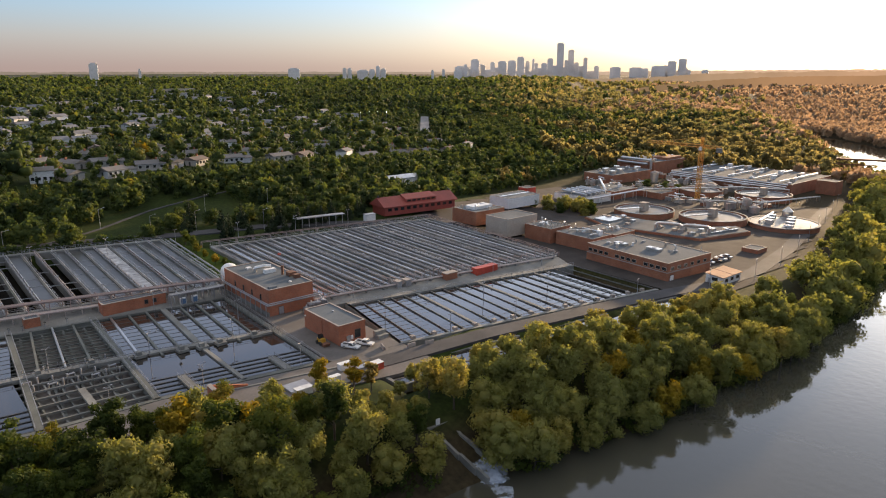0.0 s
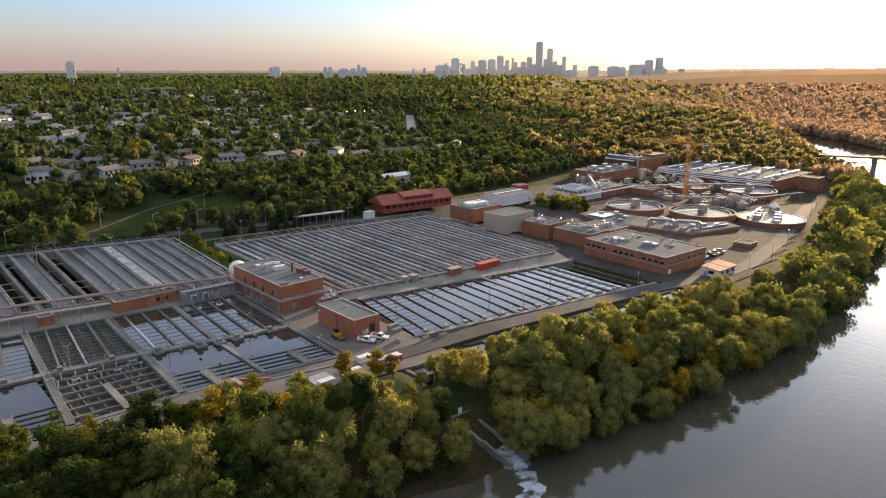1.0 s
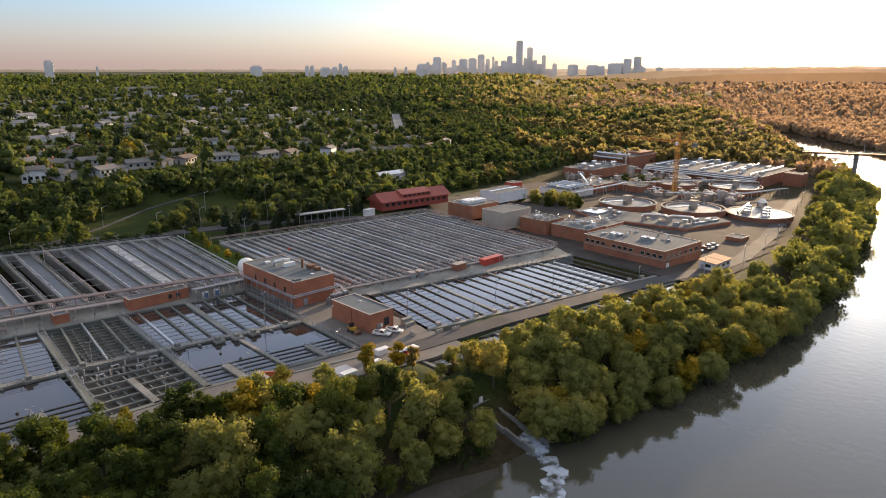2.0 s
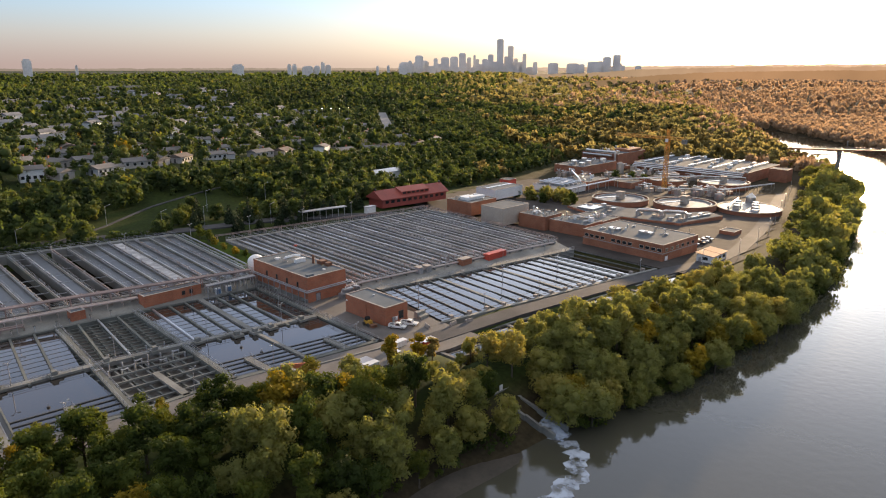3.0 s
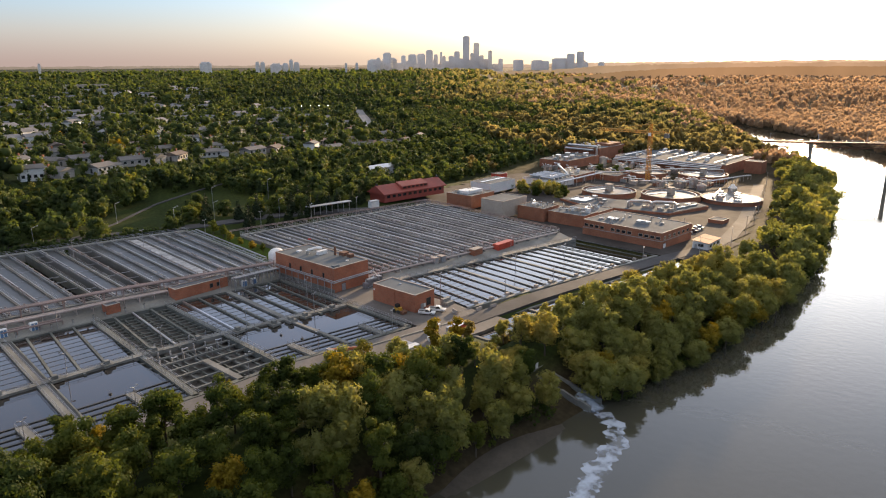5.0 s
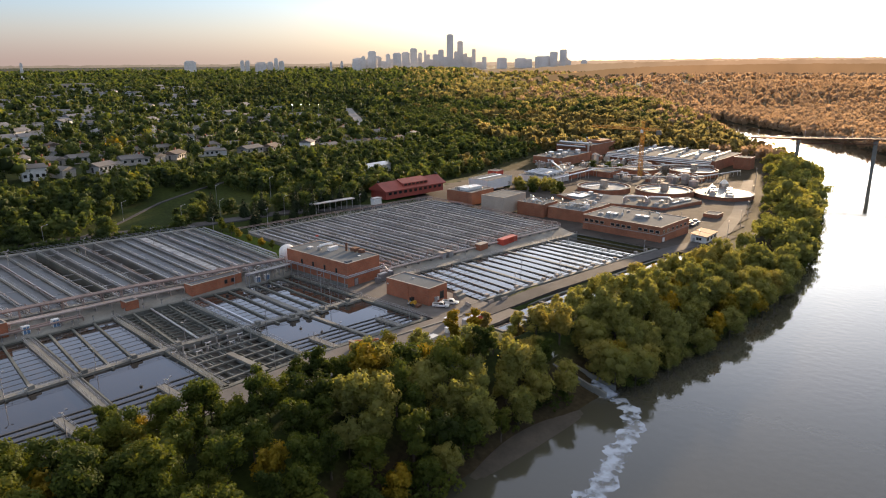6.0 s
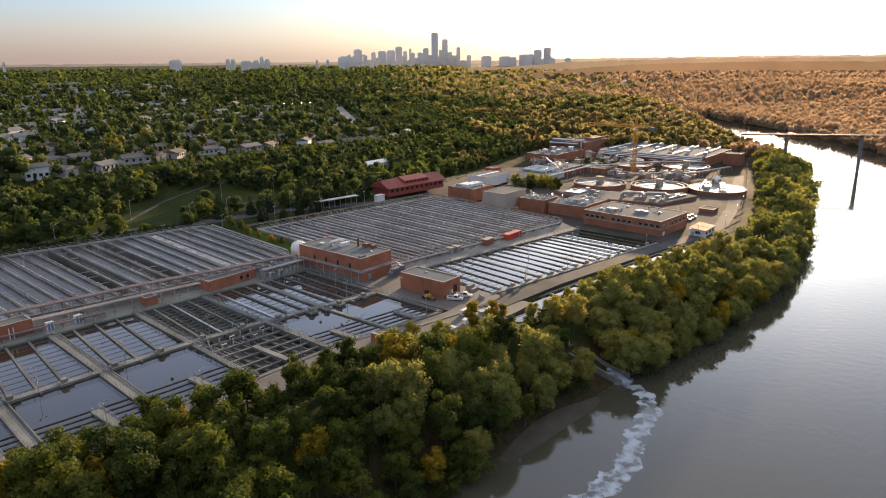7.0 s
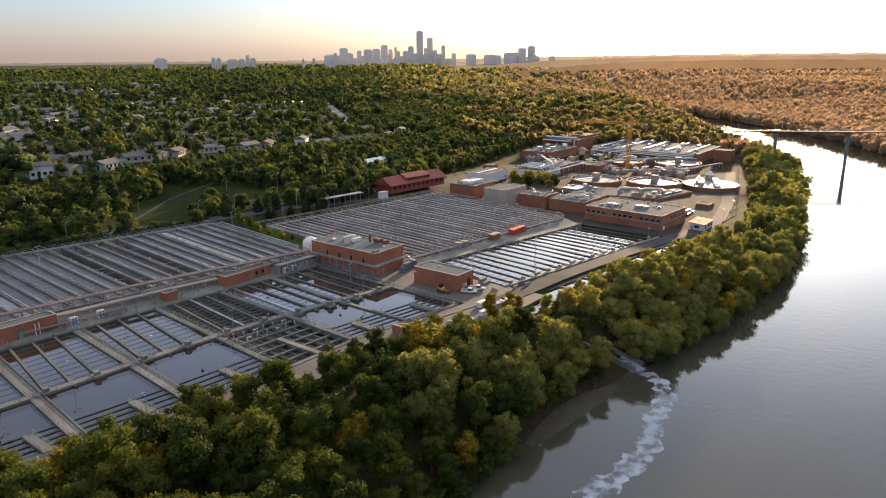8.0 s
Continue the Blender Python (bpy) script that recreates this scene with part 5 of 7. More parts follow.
for y in (16.5, 22.0, 27.5, 33.0):
    wall_opening(mb, "window", 3.73, 3.85, y - 0.3, y + 0.3, 3.6, 5.2, "glass", "dark")
wall_opening(mb, "door", 6.6, 8.0, 11.43, 11.55, 0.1, 2.2, "steel", "dark")
part("plinth", Shape().box(3.5, 3.8, 11.5, 40.5, 0, 1.0), "concrete", mb)
g = Shape().pipe([(3.0, 40, 3.4), (3.0, 10.8, 3.4), (19.0, 10.8, 3.4), (19.0, 9, 2.2)], 0.2).pipe([(3.0, 40, 3.9), (3.0, 10.8, 3.9), (19.0, 10.8, 3.9)], 0.15)
part("wall_pipe", g, "steel", mb)
for i in range(9):
    y = 12 + i * 3.2
    part("bracket", Shape().box(2.9, 3.1, y - 0.08, y + 0.08, 0, 3.4), "steel", mb)
fan = part("roof_fan", Shape().box(10.5, 14.0, 26.8, 28.2, 6.8, 8.6), "white", mb, "white rooftop ventilation unit with ducts")
part("duct", Shape().pipe([(9.0, 30.5, 6.8), (9.0, 30.5, 8.7), (11.5, 29.6, 9.1), (13.5, 29.3, 8.8)], 0.55, 10), "silver", fan)
part("exhaust_pipe", Shape().tube((14.2, 23.2, 6.8), (14.2, 23.2, 10.1), 0.38, 10), "rust", mb)
g = Shape().box(14.4, 16.6, 19.4, 21.6, 7.7, 8.7)
for dx, dy in ((14.5, 19.5), (16.4, 19.5), (14.5, 21.4), (16.4, 21.4)):
    g.box(dx, dx + 0.15, dy, dy + 0.15, 6.8, 7.7)
part("rusty_duct", g, "rust", mb, "rusty brown roof duct on short legs")
part("rusty_duct", Shape().box(15.0, 16.6, 17.0, 18.6, 6.8, 8.5), "rust", mb)
part("roof_hatch", Shape().box(4.6, 6.8, 12.4, 13.6, 6.8, 8.0), "roof", mb)
part("roof_vent", Shape().disc(12.5, 15.5, 0.5, 6.8, 7.6, 10), "white", mb)
part("roof_vent", Shape().box(8.5, 10.0, 34.5, 35.8, 6.8, 7.9), "white", mb)

# white dome tank at the end of the blower building
dm = thing("storage_dome", (8.3, 45.5, 0), "plain white rounded storage dome beside brick wall", "dome")
g = Shape().disc(7.4, 45.2, 2.7, 0, 4.9, 28)
for i in range(7):
    a, b = i * math.pi / 14, (i + 1) * math.pi / 14
    g.disc(7.4, 45.2, 2.7 * math.cos(a), 4.9 + 2.4 * math.sin(a), 4.9 + 2.4 * math.sin(b), 28, 2.7 * math.cos(b) + 0.01)
part("shell", g, "white", dm)

# transformers on the plaza
for i, (x, y, w, h) in enumerate([(15.0, 8.6, 2.0, 2.4), (17.2, 9.0, 1.6, 2.2), (13.2, 8.2, 1.3, 1.6), (18.9, 8.4, 1.3, 2.6)]):
    t = thing("transformer", (x, y, 0), "grey finned transformer box on the plaza", "transformer", "transformers on the plaza")
    part("tank", Shape().box(x - w / 2, x + w / 2, y - 0.7, y + 0.7, 0, h), "steel", t)
    for k in range(5):
        xx = x - w / 2 + (k + 0.5) * w / 5
        part("fin", Shape().box(xx - 0.05, xx + 0.05, y - 1.0, y - 0.7, 0.3, h - 0.3), "steel", t)
    part("bushing", Shape().tube((x, y, h), (x, y, h + 0.7), 0.12), "white", t)

# ---- control building by the road ----
z0 = -2.4
for i in range(14):
    if i in (4, 9):
        continue
    y = -36.6 + i * 2.45
    wall_opening(bb, "window", 121.92, 122.05, y - 0.8, y + 0.8, z0 + 4.1, z0 + 5.1, "glass", "tan")
for i in range(6):
    x = 124.5 + i * 3.6
    wall_opening(bb, "window", x - 0.8, x + 0.8, -38.08, -37.95, z0 + 4.1, z0 + 5.1, "glass", "tan")
wall_opening(bb, "door", 123.6, 125.4, -38.08, -37.95, z0, z0 + 2.3, "white", "dark")
for b in ((121.9, 122.0, -38, -3), (122, 146, -38.1, -38.0)):
    part("band", Shape().box(*b, z0 + 3.3, z0 + 3.6), "coping", bb)
for x, y, w, d, h in [(130, -12, 2.6, 4.6, 1.2), (133, -24, 2.4, 5.4, 1.3), (128, -8, 1.6, 1.6, 0.8), (137, -30, 1.2, 1.2, 0.8), (140, -14, 1.0, 1.0, 0.7)]:
    u = part("roof_unit", Shape().box(x - w / 2, x + w / 2, y - d / 2, y + d / 2, z0 + 6.2, z0 + 6.2 + h), "silver", bb)
    part("fan", Shape().disc(x, y, min(w, d) * 0.35, z0 + 6.2 + h, z0 + 6.4 + h, 12), "steel", u)
part("lightning_mast", Shape().tube((143, -36, z0 + 6.2), (143, -36, z0 + 9.0), 0.08, 6), "steel", bb)

# ---- buildings past the aeration tanks ----
ca = flat_building("plant_building", 120, 137, 54, 69, 2.8, 4.4, "brick_far", "brown brick plant building with white roof plant")
part("roof_unit", Shape().box(123, 134, 58.5, 63.5, 6.7, 8.4), "white", ca)
part("roof_unit", Shape().box(126, 132, 64, 67, 6.7, 7.8), "white", ca)
flat_building("plant_building", 122, 140, 37.5, 50, 0.5, 6.0, "tan", "plain tan concrete building with a flat roof")
cc = flat_building("plant_building", 131, 143, 22, 36, -0.5, 4.4, "brick_far", "low brown brick building with roof pipes")
for i in range(7):
    part("roof_vent", Shape().tube((134 + (i % 2) * 5, 23.5 + i * 1.7, 3.2), (134 + (i % 2) * 5, 23.5 + i * 1.7, 5.2), 0.25), "silver", cc)
cd = flat_building("plant_building", 133, 145, 3, 21, -1.2, 4.2, "brick_far", "flat brown brick annex with silver roof pipes")
part("roof_pipe", Shape().pipe([(135, 6, 2.3), (135, 6, 3.8), (143, 6, 3.8), (143, 16, 3.8)], 0.3), "silver", cd)
part("roof_pipe", Shape().pipe([(136, 17, 2.3), (136, 17, 3.8), (142, 12, 3.8)], 0.25), "silver", cd)
ce = flat_building("plant_building", 161, 183, 75, 88, 1.6, 3.6, "white", "long white metal-clad building with a pale roof")
part("ridge", Shape().box(161.5, 182.5, 81, 82.5, 4.6, 5.4), "silver", ce)
flat_building("shed", 192, 199, 92, 98, 1.5, 3.2, "red", "small dark red shed at the wood's edge", "shed")
M["timber"] = surface("weathered_timber_roof", (0.46, 0.24, 0.13), (0.34, 0.18, 0.10))
tr = thing("trailer_shed", (137, -48, -2.3), "white site trailer with a timber-coloured roof", "shed")
part("body", Shape().box(131.0, 142.5, -51.0, -45.0, -2.6, 0.7), "white", tr)
part("roof", Shape().add([(130.6, -51.4, 0.7), (142.9, -51.4, 0.7), (142.9, -44.6, 1.3), (130.6, -44.6, 1.3), (130.6, -51.4, 0.5), (142.9, -51.4, 0.5), (142.9, -44.6, 1.1), (130.6, -44.6, 1.1)],
                         [(0, 1, 2, 3), (7, 6, 5, 4), (0, 4, 5, 1), (1, 5, 6, 2), (2, 6, 7, 3), (3, 7, 4, 0)]), "timber", tr)
part("roof_seam", Shape().beam((136.8, -51.4, 0.74), (136.8, -44.6, 1.34), 0.35, 0.1), "rust", tr)
for i in range(3):
    part("window", Shape().box(132.4 + i * 3.6, 134.2 + i * 3.6, -51.06, -50.98, -1.2, -0.1), "glass", tr)
part("window", Shape().box(130.94, 131.02, -49.2, -47.2, -1.0, 0.1), "glass", tr)
part("door", Shape().box(130.94, 131.02, -46.8, -45.8, -2.3, -0.3), "steel", tr)

# red freight container and kiosks beside the second basin
ct = thing("freight_container", (78, 4.6, -0.6), "bright red corrugated freight container beside the basin", "container")
part("body", Shape().box(73.5, 83, 3.4, 6.0, -0.6, 2.3), "red", ct)
for i in range(16):
    part("rib", Shape().box(73.8 + i * 0.58, 74.1 + i * 0.58, 3.34, 3.42, -0.4, 2.1), "red", ct)
for x, y, w in ((62, 6.4, 4.6), (48, 9.2, 2.0), (45, 9.6, 1.6)):
    k = thing("kiosk", (x, y, 0), "small box-like control kiosk on the service strip", "kiosk", "kiosks")
    part("body", Shape().box(x, x + w, y - 1.2, y + 1.2, -0.2, 2.3), "brick_far" if w > 4 else "steel", k)
    part("roof", Shape().box(x - 0.15, x + w + 0.15, y - 1.35, y + 1.35, 2.3, 2.5), "coping", k)
pp = thing("pipeline", (60, 10, 0), "long pale pipe along the tank's front wall", "pipe")
part("pipe", Shape().pipe([(18.5, 13, 1.3), (24, 12.6, 1.4), (70, 6.2, 1.2), (108, 0.8, 0.9)], 0.32, 8), "pink", pp)
for i in range(16):
    k = i / 15
    x, y = 24 + 84 * k, 12.6 - 11.8 * k
    part("saddle", Shape().box(x - 0.2, x + 0.2, y - 0.45, y + 0.45, -0.6, 1.0), "concrete", pp)


def pipe_rack(pts, height, label, material, pipes=3, gap=5.0, thick=1.0):
    """Pipes side by side on a row of portal posts."""
    t = thing("pipe_rack", pts[0], label, "pipe rack")
    for p, q in zip(pts, pts[1:]):
        p, q = Vector(p), Vector(q)
        s = Vector((-(q - p).y, (q - p).x, 0)).normalized()
        n = max(1, int((q - p).length / gap))
        for i in range(n + 1):
            a = p.lerp(q, i / n)
            g = Shape().beam(a - s * 1.1 + Vector((0, 0, height)), a + s * 1.1 + Vector((0, 0, height)), 0.22, 0.25)
            for e in (-1, 1):
                b = a + s * e
                g.box(b.x - 0.1, b.x + 0.1, b.y - 0.1, b.y + 0.1, b.z - 0.5, b.z + height)
            part("portal", g, material, t)
        for k in range(pipes):
            o = s * (-0.8 + 1.6 * k / max(1, pipes - 1)) + Vector((0, 0, height + 0.25))
            part("pipe", Shape().tube(p + o, q + o, (0.2 if k else 0.3) * thick, 7), material, t)
    return t


pipe_rack([(-117, 62, 1.6), (-47, 50.2, 1.6), (2.6, 40.9, 1.0)], 3.0, "rusty pink pipe rack along the front of the tank", "rail", 4)
pipe_rack([(-14, 37.5, 0), (1.5, 36.8, 0)], 3.2, "grey pipe rack joining brick buildings", "steel", 3, 3.0)
pipe_rack([(13, 81.5, 5), (104.5, 67, 5), (113, 3, 0.2)], 1.1, "weathered grey-brown pipe rack round the aeration tank", "rail", 2, 6.0, 0.5)
pipe_rack([(-112, 57.5, 1.0), (-47, 48.0, 1.0), (-31, 45.2, 0.9)], 1.1, "low run of faded pink pipes on the service deck", "pink", 3, 4.0)
pipe_rack([(-112, 52.0, 0.5), (-60, 46.0, 0.5)], 0.7, "low rusty pipe run on the service deck", "rail", 2, 5.0)
pipe_rack([(6.3, 51, 2.4), (6.4, 96, 5.0)], 0.35, "low pipe run beside the aeration tank", "steel", 2, 6.0)
sh = thing("roofed_walkway", (63, 88, 5), "low open walkway with a flat metal roof", "walkway")
part("roof", Shape().beam((53, 87.6, 8.3), (74, 84.5, 8.3), 3.0, 0.3), "steel", sh)
for i in range(8):
    x, y = 53.5 + i * 2.85, 87.5 - i * 0.42
    part("post", Shape().box(x - 0.1, x + 0.1, y - 0.1, y + 0.1, 4.2, 8.1), "steel", sh)
lk = thing("switch_cabinet", (84, 80, 5), "pale blue-grey cabinet beside the access road", "cabinet")
part("body", Shape().box(82, 86.5, 79.5, 81.8, 4.3, 7.0), "white", lk)
part("roof", Shape().box(81.8, 86.7, 79.3, 82.0, 7.0, 7.2), "steel", lk)

# ---- brick galleries in front of the first tank ----
ga = flat_building("pipe_gallery", -31, -14, 40.6, 44.6, 0.1, 3.3, "brick", "long low orange brick gallery on the service deck", "building")
part("roof_rail", Shape().beam((-31, 40.8, 4.0), (-14, 40.8, 4.0), 0.1, 0.1).beam((-31, 44.4, 4.0), (-14, 44.4, 4.0), 0.1, 0.1), "rail", ga)
for x in (-19.5, -17.2):
    wall_opening(ga, "window", x - 0.4, x + 0.4, 40.52, 40.63, 1.4, 2.4, "glass", "dark")
flat_building("valve_house", -49.3, -45.6, 43.4, 46.4, 0.2, 2.5, "brick", "tiny orange brick valve house with a pale roof", "building")
gc = flat_building("pipe_gallery", -103, -77, 48, 52.5, 0.3, 3.8, "brick", "long orange brick gallery with a teal door", "building")
M["teal"] = surface("teal_paint", (0.10, 0.30, 0.30), (0.08, 0.22, 0.22))
wall_opening(gc, "door", -86.5, -85.3, 47.92, 48.03, 0.3, 2.4, "teal", "dark")
for x in (-82.6, -81.6):
    part("vent_pipe", Shape().tube((x, 47.7, 0.2), (x, 47.7, 3.2), 0.14), "white", gc)
M["blue"] = surface("blue_panel", (0.10, 0.20, 0.34), (0.08, 0.15, 0.26))
for x, y in ((-73.4, 47.2), (-66.5, 46.6)):
    k = thing("control_cabinet", (x, y, 0.2), "white and blue outdoor control cabinet", "cabinet", "control cabinets")
    part("body", Shape().box(x - 0.9, x + 0.9, y - 0.6, y + 0.6, 0.1, 2.3), "white", k)
    part("door", Shape().box(x - 0.7, x - 0.1, y - 0.66, y - 0.58, 0.3, 2.1), "blue", k)
    part("door", Shape().box(x + 0.1, x + 0.7, y - 0.66, y - 0.58, 0.3, 2.1), "blue", k)
for i in range(18):
    x = -116 + i * 4.4 + (i % 3) * 0.7
    if -32 < x < -13:
        continue
    y = float(back_y(x)) + 1.6
    v = thing("valve_stand", (x, y, 0.1), "short grey valve stand at the deck's edge", "valve", "valve stands")
    part("post", Shape().tube((x, y, 0), (x, y, 1.3), 0.13), "steel", v)
    part("handwheel", Shape().ring(x, y, 0.28, 0.36, 1.3, 1.38, 12), "dark", v)

# ---- lamp posts ----
def lamp_post(x, y, z, h, arm=0.0, label="thin grey lamp post with a twin head"):
    t = thing("lamp_post", (x, y, z), label, "lamp post", "lamp posts")
    part("pole", Shape().tube((x, y, z - 0.3), (x, y, z + h), 0.1, 6, 0.06), "steel", t)
    for e in (-1, 1) if not arm else (1,):
        r = arm or 0.7
        part("arm", Shape().tube((x, y, z + h - 0.1), (x + e * r, y + e * r * 0.4, z + h + 0.15), 0.05, 5), "steel", t)
        part("head", Shape().box(x + e * r - 0.22, x + e * r + 0.22, y + e * r * 0.4 - 0.12, y + e * r * 0.4 + 0.12, z + h + 0.1, z + h + 0.28), "steel", t)
    return t


for x, y in [(-71.7, 12.0), (-90, 13.2), (-69.2, -15.6), (-88.5, -13.6), (-5.6, -22.5), (-10.7, 2.9), (-3.8, 15), (-27.2, -19.6), (-50.5, 10.8), (-30, 6.2), (-18.5, 37.5), (-45.5, -18.4), (-104, 14.4), (-62, 43.5)]:
    lamp_post(x, y, 0.0, 5.4)
for x, y in [(30, 10), (55, 6.5), (80, 2.5), (100, -1), (34, -29), (55, -32), (78, -36), (100, -40), (27, -10), (60, -14), (84, -18)]:
    lamp_post(x, y, float(deck(x, y)) - 0.1, 5.0)
for i in range(7):
    x, y = -60 + i * 22, 74 - i * 3.0
    if x < 90:
        lamp_post(x, y + 22, 5.0 if x < 0 else 5.2, 5.5)
for x, y, h in [(42, 91.5, 8), (3.3, 104, 8.5), (-42, 116, 7), (20, 104, 8), (33, 127, 9), (62, 128, 9), (-8, 128, 8)]:
    lamp_post(x, y, float(ground_at(x, y)), h, 2.2, "tall street lamp with one curved arm")
for i in range(9):
    x = 122 + i * 25
    y = float(np.interp(x, [p[0] for p in ROAD], [p[1] for p in ROAD])) - 4.6
    lamp_post(x, y, float(deck(x, y)) - 0.2, 7.0)


# ---- vehicles ----
def pickup(x, y, turn, label):
    t = thing("pickup_truck", (0, 0, 0), label, "pickup truck", "parked pickup trucks")
    g = Shape().box(-2.7, 2.7, -0.95, 0.95, 0.45, 1.0)
    g.hexa([(-0.6, -0.92, 1.0), (1.35, -0.92, 1.0), (1.35, 0.92, 1.0), (-0.6, 0.92, 1.0)], [(-0.45, -0.75, 1.85), (0.75, -0.75, 1.85), (0.75, 0.75, 1.85), (-0.45, 0.75, 1.85)])
    g.box(-2.7, -0.6, -0.95, -0.85, 1.0, 1.3).box(-2.7, -0.6, 0.85, 0.95, 1.0, 1.3).box(-2.7, -2.6, -0.85, 0.85, 1.0, 1.3)
    body = part("body", g, "white", t)
    part("bed", Shape().box(-2.55, -0.65, -0.82, 0.82, 1.0, 1.03), "dark", body)
    part("windscreen", Shape().add([(1.37, -0.8, 1.08), (1.37, 0.8, 1.08), (0.83, 0.68, 1.8), (0.83, -0.68, 1.8)], [(0, 1, 2, 3)]), "glass", body)
    for s in (-1, 1):
        part("side_window", Shape().add([(-0.4, s * 0.925, 1.1), (1.15, s * 0.925, 1.1), (0.7, s * 0.79, 1.75), (-0.35, s * 0.79, 1.75)], [(0, 1, 2, 3)]), "glass", body)
        part("headlight", Shape().box(2.66, 2.73, s * 0.65 - 0.2, s * 0.65 + 0.2, 0.75, 0.92), "silver", body)
        part("tail_light", Shape().box(-2.73, -2.66, s * 0.8 - 0.1, s * 0.8 + 0.1, 0.75, 1.05), "red", body)
    part("bumper", Shape().box(2.65, 2.85, -0.9, 0.9, 0.4, 0.62), "dark", body)
    for wx in (-1.65, 1.75):
        for wy in (-0.85, 0.85):
            w = part("wheel", Shape().tube((wx, wy - 0.13, 0.38), (wx, wy + 0.13, 0.38), 0.38, 14), "dark", t)
            part("rim", Shape().tube((wx, wy - 0.15, 0.38), (wx, wy + 0.15, 0.38), 0.2, 10), "silver", w)
    t.matrix_basis = Matrix.Translation((x, y, 0.02)) @ Matrix.Rotation(radians(turn), 4, "Z") @ Matrix.Scale(0.86, 4)
    return t


pickup(8.6, -21.4, -62, "white pickup truck parked before the pump house")
pickup(12.3, -21.9, -62, "white pickup truck parked beside another pickup")

ld = thing("wheel_loader", (4.6, -14.6, 0), "small worn yellow wheel loader on the plaza", "loader")
part("body", Shape().box(3.9, 5.2, -15.4, -13.4, 0.6, 1.5), "yellow", ld)
part("cab", Shape().box(4.0, 5.1, -14.6, -13.7, 1.5, 2.4), "glass", ld)
part("bucket", Shape().hexa([(3.7, -17.0, 0.1), (5.4, -17.0, 0.1), (5.4, -16.1, 0.1), (3.7, -16.1, 0.1)], [(3.7, -17.2, 0.8), (5.4, -17.2, 0.8), (5.4, -16.0, 0.9), (3.7, -16.0, 0.9)]), "rust", ld)
for s in (4.1, 5.0):
    part("arm", Shape().tube((s, -14.8, 1.3), (s, -16.2, 0.6), 0.1), "yellow", ld)
for wx in (3.8, 5.3):
    for wy in (-15.2, -13.6):
        part("wheel", Shape().tube((wx - 0.15, wy, 0.5), (wx + 0.15, wy, 0.5), 0.5, 12), "dark", ld)

for i in range(6):
    x, y = 17.4 + (i % 3) * 1.05, -19.5 - (i // 3) * 1.3
    h = 1.7 if i < 3 else 0.9
    b = thing("concrete_block", (x, y, 0), "grey concrete block stacked beside the pump house", "block", "concrete blocks")
    part("block", Shape().box(x - 0.5, x + 0.5, y - 0.6, y + 0.6, 0, h), "concrete", b)
for x, y, turn in ((20.5, -30.0, 0), (14.5, -26.5, 70), (25.0, -31.5, -8)):
    b = thing("barrier", (x, y, 0), "pale yellow concrete road barrier", "barrier", "road barriers")
    g = Shape().hexa([(-1.2, -0.35, 0), (1.2, -0.35, 0), (1.2, 0.35, 0), (-1.2, 0.35, 0)], [(-1.2, -0.12, 0.85), (1.2, -0.12, 0.85), (1.2, 0.12, 0.85), (-1.2, 0.12, 0.85)])
    ob = part("body", g, "coping", b)
    b.matrix_basis = Matrix.Translation((x, y, 0.05)) @ Matrix.Rotation(radians(turn), 4, "Z")
    for v in ob.data.vertices:
        v.co += Vector((x, y, 0))

# flat roofed underground chamber in the apron, with units on it
vr = thing("buried_chamber", (-12, -33, 0), "flat brown-roofed buried chamber with a brick end wall", "building")
part("roof", Shape().prism([(-27, -24.5), (-3, -29.0), (6.5, -31.0), (4.5, -38.0), (-8, -37.6), (-27, -33.6)], -0.6, 0.42), "deck", vr)
part("end_wall", Shape().box(-28.0, -27.2, -33.4, -23.6, -1, 2.2), "brick", vr)
part("coping", Shape().box(-28.1, -27.1, -33.5, -23.5, 2.2, 2.4), "coping", vr)
part("wing_wall", Shape().beam((-27.2, -23.8, 2.2), (-20, -25.6, 0.9), 0.4, 1.6), "brick", vr)
part("door", Shape().box(-28.06, -27.98, -31.5, -29.5, 0, 2.0), "glass", vr)
part("kerb", Shape().beam((-27, -24.6, 0.6), (6.5, -31.0, 0.6), 0.5, 0.7), "concrete", vr)
for x, y, w, d, h, m, lab in [(0.7, -31.2, 3.2, 1.5, 1.3, "white", "white rooftop air handler"), (-4.6, -35.4, 2.4, 1.2, 1.2, "white", "white rooftop air handler"), (2.2, -35.6, 2.2, 1.4, 1.5, "steel", "grey skip full of rubble"), (-12.8, -36.4, 3.6, 1.6, 1.4, "white", "pale plastic crates in a stack"), (-12.2, -33.0, 5.0, 4.0, 0.35, "steel", "flat grey metal hatch cover"), (5.4, -36.0, 3.8, 2.0, 1.6, "red", "low red and white site cabin")]:
    u = thing("rooftop_unit", (x, y, 0.42), lab, "roof unit", "units on the chamber")
    part("casing", Shape().box(x - w / 2, x + w / 2, y - d / 2, y + d / 2, 0.42, 0.42 + h), m, u)
    part("lid", Shape().box(x - w / 2 - 0.08, x + w / 2 + 0.08, y - d / 2 - 0.08, y + d / 2 + 0.08, 0.42 + h, 0.5 + h), "white" if m != "steel" else "steel", u)

